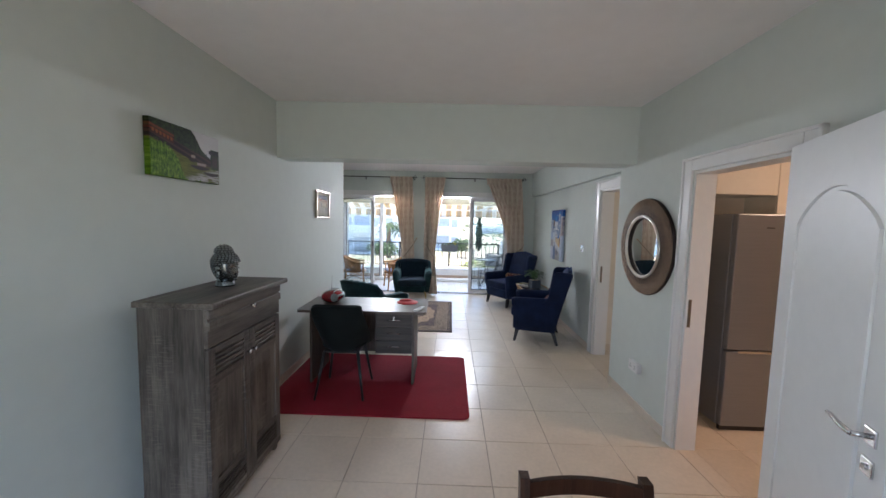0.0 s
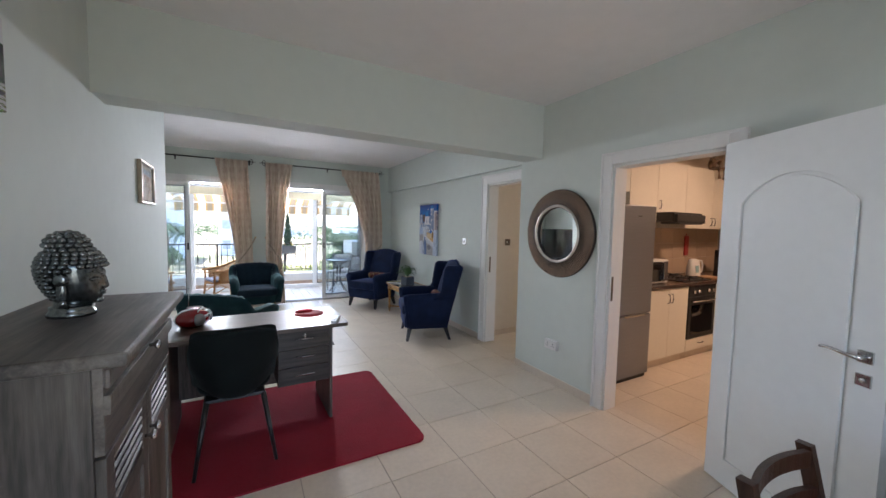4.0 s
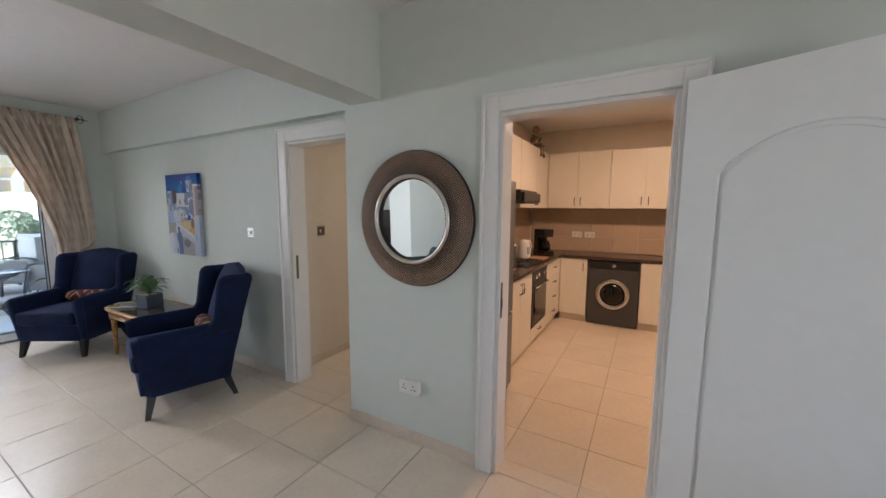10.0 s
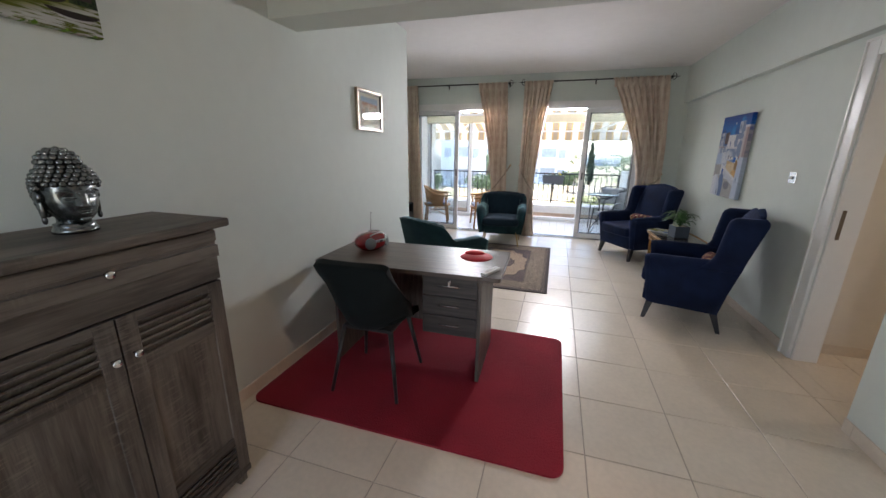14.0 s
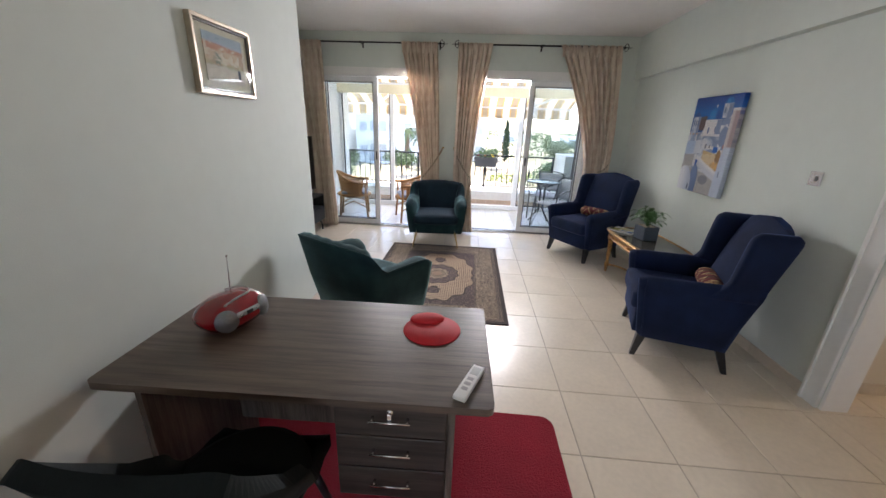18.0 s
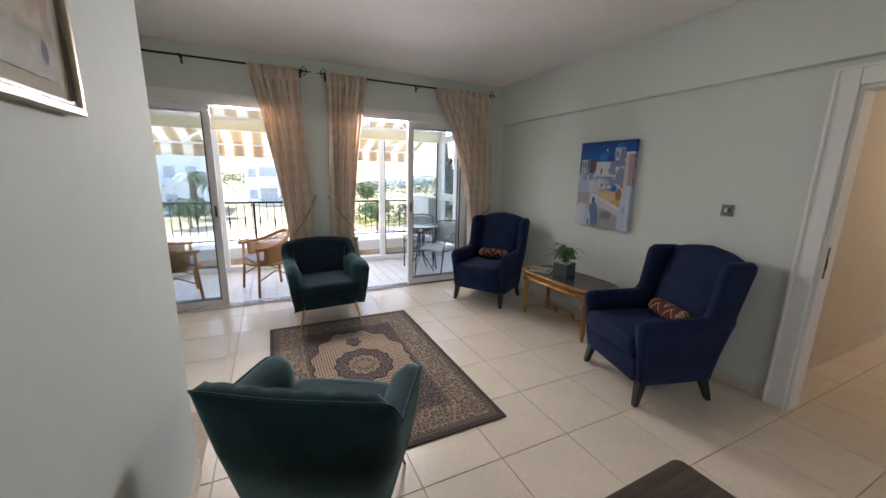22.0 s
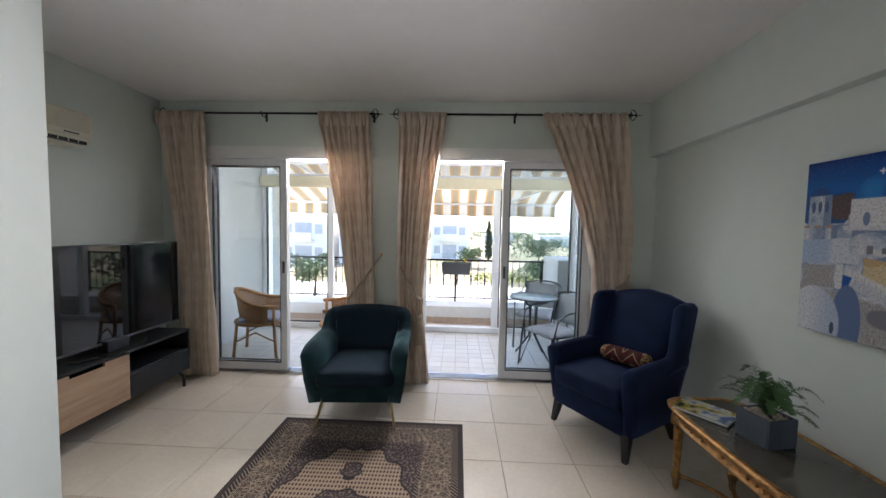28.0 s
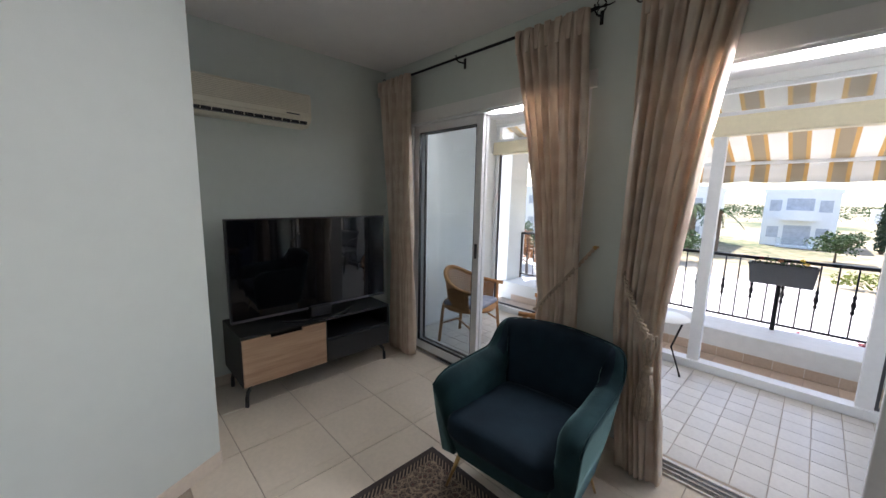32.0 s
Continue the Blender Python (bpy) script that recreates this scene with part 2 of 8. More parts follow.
def setting(name, bm, material, label, category="", smooth=None):
    ob = new(name, mesh_of(name, bm, material, smooth))
    return tagged(ob, label, category or name.split("_")[0], kind="structure")

# ---- the rooms ----
H = 2.70
bm = prism([(-1.645, -0.65), (-1.645, 5.42), (-2.03, 6.16), (-2.97, 6.16), (-2.97, 6.0), (-2.13, 6.0), (-1.795, 5.36), (-1.795, -0.65)][::-1], 0, H)
setting("wall_west", bm, SAGE, "sage painted wall with an angled end")
setting("wall_west_nook", blk(-3.12, -2.97, 6.0, 7.94, 0, H), SAGE, "sage painted wall beside the television")
W = ((-2.60, -0.87), (-0.46, 1.29))
WTOP = 2.25
bm = bmesh.new()
for x0, x1, z0, z1 in ((-3.12, W[0][0], 0, H), (W[0][1], W[1][0], 0, H), (W[1][1], 1.97, 0, H), (W[0][0], W[0][1], WTOP, H), (W[1][0], W[1][1], WTOP, H)):
    box(bm, x0, x1, 7.94, 8.14, z0, z1)
setting("wall_north", bm, SAGE, "sage painted wall with two balcony door openings")
KY, KH, HY, HH = (1.77, 2.56), 2.02, (3.70, 4.45), 2.05
bm = bmesh.new()
for y0, y1, z0, z1 in ((-0.65, KY[0], 0, H), (KY[1], 3.66, 0, H), (KY[0], KY[1], KH, H)):
    box(bm, 1.675, 1.82, y0, y1, z0, z1)
setting("wall_east", bm, SAGE, "sage painted wall with the kitchen doorway")
bm = bmesh.new()
for y0, y1, z0, z1 in ((3.66, HY[0], 0, H), (HY[1], 7.94, 0, H), (HY[0], HY[1], HH, H)):
    box(bm, 1.82, 1.97, y0, y1, z0, z1)
setting("wall_east_recess", bm, SAGE, "sage painted wall with the hall doorway")
setting("soffit", blk(1.745, 1.82, 3.66, 7.94, 2.195, H), SAGE, "boxed beam along the top of the wall", "beam")
setting("ceiling_beam", blk(-1.645, 1.675, 3.355, 3.60, 2.19, H), SAGE, "sage painted dropped beam between the rooms", "beam")
# the opening is added, out of view, to let daylight into the dining end
bm = bmesh.new()
for x0, x1, z0, z1 in ((-1.795, -1.10, 0, H), (-0.05, 1.82, 0, H), (-1.10, -0.05, 2.15, H)):
    box(bm, x0, x1, -0.80, -0.65, z0, z1)
setting("wall_south", bm, SAGE, "sage painted wall with an added opening for daylight, out of view")
setting("ceiling", blk(-3.12, 6.2, -0.80, 8.14, H, H + 0.15), CEIL, "white painted ceiling")
# kitchen and hall shell
bm = bmesh.new()
box(bm, 1.82, 5.7, 3.50, 3.62, 0, H)
setting("wall_kitchen_north", bm, CREAM, "cream painted wall")
setting("wall_kitchen_east", blk(5.55, 5.7, -0.65, 3.50, 0, H), CREAM, "cream painted wall")
setting("wall_kitchen_south", blk(1.82, 5.7, -0.80, -0.65, 0, H), CREAM, "cream painted wall")
bm = bmesh.new()
for x0, x1, z0, z1 in ((1.97, 4.46, 0, H), (5.22, 6.2, 0, H), (4.46, 5.22, 2.05, H)):
    box(bm, x0, x1, 4.63, 4.78, z0, z1)
setting("wall_hall_north", bm, HALL, "pale beige painted hall wall with a doorway")
setting("wall_hall_east", blk(6.05, 6.2, 3.62, 4.63, 0, H), HALL, "pale beige painted hall wall")
bm = bmesh.new()
box(bm, 4.0, 4.15, 4.78, 6.2, 0, H)
box(bm, 6.05, 6.2, 4.78, 6.2, 0, H)
box(bm, 4.0, 6.2, 6.2, 6.35, 0, H)
setting("wall_far_room", bm, HALL, "cream painted walls of the room beyond the hall")
bm = bmesh.new()
box(bm, -3.12, 1.97, -0.80, 8.14, -0.20, -0.004)
box(bm, 1.97, 6.2, -0.80, 6.35, -0.20, -0.004)
floor = setting("floor", bm, GROUT, "cream ceramic tile floor with sandy grout")

# ---- patterned materials ----
class Net:
    """A small node net that ends in one principled surface."""

    def __init__(self, name, rough=0.8, sheen=0.0, metal=0.0):
        self.m = bpy.data.materials.new(name)
        self.m.use_nodes = True
        self.t = self.m.node_tree
        self.b = self.t.nodes["Principled BSDF"]
        self.b.inputs["Roughness"].default_value = rough
        self.b.inputs["Sheen Weight"].default_value = sheen
        self.b.inputs["Metallic"].default_value = metal
        self.co = self.t.nodes.new("ShaderNodeTexCoord").outputs["Object"]

    def put(self, socket, value):
        if isinstance(value, (int, float)):
            socket.default_value = value
        elif isinstance(value, tuple):
            socket.default_value = value if len(value) == len(socket.default_value) else (*value, 1)
        else:
            self.t.links.new(value, socket)

    def xyz(self, v=None):
        n = self.t.nodes.new("ShaderNodeSeparateXYZ")
        self.put(n.inputs[0], v or self.co)
        return n.outputs

    def vec(self, x, y, z=0.0):
        n = self.t.nodes.new("ShaderNodeCombineXYZ")
        for s, v in zip(n.inputs, (x, y, z)):
            self.put(s, v)
        return n.outputs[0]

    def math(self, op, a, b=0.0, c=0.0):
        n = self.t.nodes.new("ShaderNodeMath")
        n.operation = op
        for s, v in zip(n.inputs, (a, b, c)):
            self.put(s, v)
        return n.outputs[0]

    def noise(self, scale, detail=3.0, v=None, rough=0.5):
        n = self.t.nodes.new("ShaderNodeTexNoise")
        self.put(n.inputs["Vector"], v or self.co)
        n.inputs["Scale"].default_value, n.inputs["Detail"].default_value, n.inputs["Roughness"].default_value = scale, detail, rough
        return n.outputs["Fac"]

    def cells(self, scale, v=None, out="Color", feature="F1", metric="EUCLIDEAN", jitter=1.0):
        n = self.t.nodes.new("ShaderNodeTexVoronoi")
        n.feature = feature
        if feature == "F1":
            n.distance = metric
        self.put(n.inputs["Vector"], v or self.co)
        n.inputs["Scale"].default_value, n.inputs["Randomness"].default_value = scale, jitter
        return n.outputs[out]

    def ramp(self, f, *stops, step=False):
        n = self.t.nodes.new("ShaderNodeValToRGB")
        r = n.color_ramp
        r.interpolation = "CONSTANT" if step else "LINEAR"
        for i, (p, c) in enumerate(stops):
            e = r.elements[i] if i < 2 else r.elements.new(p)
            e.position, e.color = p, (*c, 1)
        self.put(n.inputs[0], f)
        return n.outputs[0]

    def mix(self, f, a, b):
        n = self.t.nodes.new("ShaderNodeMix")
        n.data_type = "RGBA"
        self.put(n.inputs["Factor"], f)
        self.put(n.inputs["A"], a)
        self.put(n.inputs["B"], b)
        return n.outputs["Result"]

    def over(self, v, edge, soft=0.01):
        """0 below edge, 1 above it."""
        n = self.t.nodes.new("ShaderNodeMapRange")
        n.inputs["From Min"].default_value, n.inputs["From Max"].default_value = edge - soft, edge + soft
        self.put(n.inputs["Value"], v)
        return n.outputs[0]

    def done(self, colour, bump=None, strength=0.3, dist=0.003):
        self.put(self.b.inputs["Base Color"], colour)
        if bump is not None:
            n = self.t.nodes.new("ShaderNodeBump")
            n.inputs["Strength"].default_value, n.inputs["Distance"].default_value = strength, dist
            self.put(n.inputs["Height"], bump)
            self.t.links.new(n.outputs[0], self.b.inputs["Normal"])
        return self.m


def wood(name, dark, light, axis=0, rough=0.45, fine=60.0):
    """Wood with the grain along one local axis."""
    n = Net(name, rough)
    x, y, z = n.xyz()
    s = [x, y, z]
    s = [n.math("MULTIPLY", c, 0.06 if i == axis else 1.0) for i, c in enumerate(s)]
    v = n.vec(*s)
    a, b = n.noise(fine, 4, v, 0.6), n.noise(fine * 0.16, 3, v)
    pore = n.noise(fine * 4.5, 3, v, 0.7)
    f = n.math("ADD", n.math("ADD", n.math("MULTIPLY", a, 0.45), n.math("MULTIPLY", b, 0.3)), n.math("MULTIPLY", pore, 0.25))
    return n.done(n.ramp(f, (0.41, dark), (0.60, light)), n.math("ADD", n.math("MULTIPLY", a, 0.5), n.math("MULTIPLY", pore, 0.5)), 0.6, 0.002)


def velvet(name, dark, light, scale=7.0, sheen=0.12, tint=(1, 1, 1)):
    """Short-pile cloth with brushed patches and a tinted sheen."""
    n = Net(name, 0.85, sheen=sheen)
    n.b.inputs["Sheen Roughness"].default_value = 0.3
    n.b.inputs["Sheen Tint"].default_value = (*tint, 1)
    n.b.inputs["Specular IOR Level"].default_value = 0.25
    f = n.math("ADD", n.math("MULTIPLY", n.noise(scale, 3), 0.7), n.math("MULTIPLY", n.noise(220, 2), 0.3))
    return n.done(n.ramp(f, (0.36, dark), (0.64, light)), n.math("ADD", n.noise(320, 2), n.math("MULTIPLY", n.noise(14, 3), 2.0)), 0.25, 0.003)


def saw_oak(name, axis):
    """Printed grey oak: cloudy boards, fine grain along one local axis and pale saw marks across it."""
    n = Net(name, 0.5)
    co = list(n.xyz())
    along = n.vec(*[n.math("MULTIPLY", c, 0.05 if i == axis else 1.0) for i, c in enumerate(co)])
    cloud = n.vec(*[n.math("MULTIPLY", c, 0.22 if i == axis else 1.0) for i, c in enumerate(co)])
    across = n.vec(*[n.math("MULTIPLY", c, 1.0 if i == axis else 0.12) for i, c in enumerate(co)])
    grain, pore, board = n.noise(42, 4, along, 0.6), n.noise(170, 3, along, 0.7), n.noise(7.5, 4, cloud, 0.6)
    f = n.math("ADD", n.math("ADD", n.math("MULTIPLY", grain, 0.30), n.math("MULTIPLY", pore, 0.18)), n.math("MULTIPLY", board, 0.52))
    c = n.ramp(f, (0.40, (0.040, 0.032, 0.026)), (0.50, (0.098, 0.081, 0.066)), (0.60, (0.165, 0.141, 0.118)))
    saw = n.math("MULTIPLY", n.over(n.noise(130, 2, across), 0.56, 0.05), n.over(n.noise(6, 3, cloud), 0.53, 0.06))
    c = n.mix(n.math("MULTIPLY", saw, 0.35), c, (0.23, 0.20, 0.165))
    return n.done(c, n.math("ADD", n.math("MULTIPLY", grain, 0.5), n.math("MULTIPLY", pore, 0.5)), 0.4, 0.0015)


GREYOAK_V = saw_oak("grey_oak_upright", 2)
GREYOAK_H = saw_oak("grey_oak_lengthwise", 1)
DESKTOP = wood("grey_oak_desktop", (0.048, 0.035, 0.027), (0.125, 0.093, 0.071), 0, 0.36, 30)
DRAWER = wood("dark_oak_front", (0.020, 0.016, 0.014), (0.062, 0.050, 0.042), 0, 0.42, 45)
DESKSIDE = wood("grey_oak_panel", (0.048, 0.039, 0.033), (0.135, 0.112, 0.094), 2, 0.5)
WALNUT = wood("walnut_stain", (0.026, 0.011, 0.006), (0.060, 0.026, 0.014), 2, 0.32, 50)
OAK = wood("golden_oak", (0.36, 0.20, 0.10), (0.62, 0.39, 0.22), 1, 0.45, 50)
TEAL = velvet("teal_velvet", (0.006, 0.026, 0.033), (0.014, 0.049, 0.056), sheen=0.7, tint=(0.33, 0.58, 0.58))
# darker, bluer copy of the teal, for the backlit chair's shaded inside
TEAL_SHADED = velvet("shaded_teal_velvet", (0.005, 0.014, 0.025), (0.009, 0.026, 0.041), sheen=0.14, tint=(0.26, 0.42, 0.54))
NAVY = velvet("navy_velvet", (0.004, 0.010, 0.036), (0.007, 0.018, 0.060), sheen=0.3, tint=(0.18, 0.30, 0.75))
INKY = velvet("charcoal_green_velvet", (0.003, 0.006, 0.0065), (0.006, 0.011, 0.0115), sheen=0.05, tint=(0.5, 0.7, 0.7))
BRASS = surf("brushed_brass", (0.62, 0.42, 0.18), 0.28, 1.0, var=0.08, scale=30)
GILT = surf("worn_gilt", (0.62, 0.33, 0.10), 0.36, 0.6, scale=34, second=(0.10, 0.042, 0.014), bump=0.2, bscale=120)
RED_CLOTH = surf("red_seat_cloth", (0.42, 0.035, 0.03), 0.85, var=0.1, scale=20, bump=0.3, bscale=400, sheen=0.2)
RED_GLOSS = surf("red_lacquer", (0.24, 0.004, 0.008), 0.14, var=0.05, scale=6, coat=0.6)
RED_PAD = surf("red_rubber_cloth", (0.52, 0.01, 0.018), 0.7, var=0.05, scale=12, bump=0.1, bscale=500)
PLASTIC = surf("white_plastic", (0.80, 0.80, 0.78), 0.35, var=0.02, scale=5)
IVORY = surf("ivory_plastic", (0.72, 0.68, 0.56), 0.4, var=0.03, scale=5)
DARKGREY = surf("dark_grey_plastic", (0.06, 0.06, 0.065), 0.45, var=0.06, scale=8)
SCREEN = surf("television_screen", (0.004, 0.004, 0.005), 0.03, var=0.1, scale=3)


def plank_top():
    """Stained table top of glued staves."""
    n = Net("dark_stave_top", 0.3)
    x, y, z = n.xyz()
    v = n.vec(n.math("MULTIPLY", x, 0.35), n.math("MULTIPLY", y, 2.0), 0.0)
    c = n.xyz(n.cells(7, v, metric="CHEBYCHEV", jitter=0.7))[0]
    g = n.noise(45, 3, n.vec(n.math("MULTIPLY", x, 0.08), y, z))
    f = n.math("ADD", n.math("MULTIPLY", c, 0.4), n.math("MULTIPLY", g, 0.6))
    return n.done(n.ramp(f, (0.2, (0.040, 0.018, 0.009)), (0.5, (0.085, 0.042, 0.020)), (0.8, (0.15, 0.082, 0.040))), g, 0.1, 0.001)


def red_rug_material():
    n = Net("red_tufted_pile", 0.95)
    f = n.math("ADD", n.math("MULTIPLY", n.noise(3, 3), 0.5), n.math("MULTIPLY", n.noise(180, 2), 0.5))
    return n.done(n.ramp(f, (0.3, (0.20, 0.003, 0.013)), (0.7, (0.36, 0.006, 0.025))), n.noise(140, 3), 0.9, 0.012)


def persian_material(hx, hy, ground, field, corner, ink):
    """An oriental rug centred at the origin, hx by hy half sizes: borders, a lobed field, a medallion."""
    n = Net("oriental_rug_" + ("dark" if field[0] < 0.2 else "light"), 0.95)
    x, y, z = n.xyz()
    ax, ay = n.math("ABSOLUTE", x), n.math("ABSOLUTE", y)
    edge = n.math("MINIMUM", n.math("SUBTRACT", hx, ax), n.math("SUBTRACT", hy, ay))
    mirror = n.vec(ax, ay, 0.0)
    flower = n.cells(30, mirror, "Distance", jitter=0.55)
    small = n.cells(48, mirror, "Distance", jitter=0.2)
    vine = n.cells(30, mirror, "Distance", "DISTANCE_TO_EDGE", jitter=0.8)
    rings = n.math("SINE", n.math("MULTIPLY", flower, 30.0))
    main = n.mix(n.over(rings, 0.1, 0.3), ground, ink)
    main = n.mix(n.over(flower, 0.17, 0.03), n.mix(0.35, (0.20, 0.045, 0.03), ink), main)
    main = n.mix(n.math("MULTIPLY", n.over(n.math("MULTIPLY", vine, -1.0), -0.05, 0.02), 0.85), main, field)
    zig = n.math("ABSOLUTE", n.math("SUBTRACT", n.math("FRACT", n.math("MULTIPLY", n.math("ADD", x, y), 40.0)), 0.5))
    band = n.mix(n.over(zig, 0.30, 0.06), ink, n.mix(0.35, field, corner))
    r2 = n.math("POWER", n.math("ADD", n.math("POWER", n.math("DIVIDE", ax, 0.40), 2.0), n.math("POWER", n.math("DIVIDE", ay, 0.66), 2.0)), 0.5)
    ang = n.math("ARCTAN2", n.math("DIVIDE", ay, 0.66), n.math("DIVIDE", ax, 0.40))
    lobe = n.math("MULTIPLY", n.math("SINE", n.math("MULTIPLY", ang, 14.0)), 0.045)
    r3 = n.math("ADD", r2, lobe)
    lattice = n.math("MULTIPLY", n.math("SINE", n.math("MULTIPLY", n.math("ADD", ax, n.math("MULTIPLY", ay, 0.6)), 150.0)), n.math("SINE", n.math("MULTIPLY", n.math("SUBTRACT", ax, n.math("MULTIPLY", ay, 0.6)), 150.0)))
    inner = n.mix(n.over(lattice, 0.28, 0.16), field, n.mix(0.6, ink, (0.15, 0.04, 0.03)))
    rr = n.math("POWER", n.math("ADD", n.math("POWER", x, 2.0), n.math("POWER", n.math("MULTIPLY", y, 0.86), 2.0)), 0.5)
    star = n.math("ADD", rr, n.math("MULTIPLY", n.math("SINE", n.math("MULTIPLY", n.math("ARCTAN2", y, x), 12.0)), 0.010))
    speck = n.mix(n.over(n.noise(60, 2, mirror), 0.56, 0.05), corner, n.mix(0.5, corner, field))
    inner = n.mix(n.over(n.math("MULTIPLY", star, -1.0), -0.225, 0.004), inner, ink)
    inner = n.mix(n.over(n.math("MULTIPLY", star, -1.0), -0.212, 0.004), inner, speck)
    inner = n.mix(n.over(n.math("MULTIPLY", star, -1.0), -0.115, 0.004), inner, field)
    inner = n.mix(n.over(n.math("MULTIPLY", star, -1.0), -0.105, 0.004), inner, main)
    inner = n.mix(n.over(n.math("MULTIPLY", star, -1.0), -0.05, 0.006), inner, n.mix(0.5, field, (0.15, 0.04, 0.03)))
    pendant = n.math("ADD", n.math("POWER", n.math("DIVIDE", ax, 0.060), 2.0), n.math("POWER", n.math("DIVIDE", n.math("SUBTRACT", ay, 0.42), 0.075), 2.0))
    pendant = n.math("ADD", pendant, n.math("MULTIPLY", n.math("SINE", n.math("MULTIPLY", ay, 90.0)), 0.25))
    inner = n.mix(n.over(n.math("MULTIPLY", pendant, -1.0), -1.15, 0.05), inner, ink)
    inner = n.mix(n.over(n.math("MULTIPLY", pendant, -1.0), -0.8, 0.05), inner, speck)
    centre = n.mix(n.over(r3, 0.97, 0.012), inner, ink)
    centre = n.mix(n.over(r3, 1.0, 0.012), centre, speck)
    c = n.mix(n.over(edge, 0.285, 0.002), band, centre)
    c = n.mix(n.over(edge, 0.265, 0.002), main, c)
    c = n.mix(n.over(edge, 0.075, 0.002), band, c)
    c = n.mix(n.over(edge, 0.035, 0.002), (ink[0] * 2.6, ink[1] * 2.6, ink[2] * 2.3), c)
    wear = n.math("MULTIPLY", n.noise(5, 4), 0.35)
    return n.done(n.mix(wear, c, ink), n.noise(260, 2), 0.7, 0.004)


class Print(Net):
    """A print on a canvas w by h facing local -y, in parts of its width (u) and height (v)."""

    def size(self, w, h):
        x, y, z = self.xyz()
        self.u, self.v = self.math("DIVIDE", x, w), self.math("DIVIDE", z, h)
        self.uv = self.vec(self.u, 0.0, self.v)
        self.fray = self.math("SUBTRACT", self.noise(28, 3, self.uv), 0.5)
        return self

    def at(self, su, sv):
        return self.vec(self.math("MULTIPLY", self.u, su), 0.0, self.math("MULTIPLY", self.v, sv))

    def under(self, value, edge, soft=0.005):
        return self.over(self.math("MULTIPLY", value, -1.0), -edge, soft)

    def both(self, *masks):
        m = masks[0]
        for k in masks[1:]:
            m = self.math("MULTIPLY", m, k)
        return m

    def rect(self, u0, u1, v0, v1, slope=0.0, soft=0.004):
        v = self.math("SUBTRACT", self.v, self.math("MULTIPLY", self.u, slope)) if slope else self.v
        return self.both(self.over(self.u, u0, soft), self.under(self.u, u1, soft), self.over(v, v0, soft), self.under(v, v1, soft))

    def ball(self, cu, cv, ru, rv, fray=0.0, soft=0.06):
        d = self.math("ADD", self.math("POWER", self.math("DIVIDE", self.math("SUBTRACT", self.u, cu), ru), 2.0), self.math("POWER", self.math("DIVIDE", self.math("SUBTRACT", self.v, cv), rv), 2.0))
        if fray:
            d = self.math("ADD", d, self.math("MULTIPLY", self.fray, fray))
        return self.under(d, 1.0, soft)

    def finish(self, c, saturation=1.25, value=1.1):
        self.b.inputs["Specular IOR Level"].default_value = 0.2
        n = self.t.nodes.new("ShaderNodeHueSaturation")
        n.inputs["Saturation"].default_value, n.inputs["Value"].default_value = saturation, value
        self.put(n.inputs["Color"], c)
        return self.done(n.outputs[0], self.noise(400, 1), 0.15, 0.001)

    def line(self, *stops):
        """A height that follows stops (u, v) across the picture."""
        r = self.ramp(self.u, *[(p, (q, q, q)) for p, q in stops])
        return self.xyz(r)[0]

    def paint(self, c, *layers):
        for mask, colour in layers:
            c = self.mix(mask, c, colour)
        return c


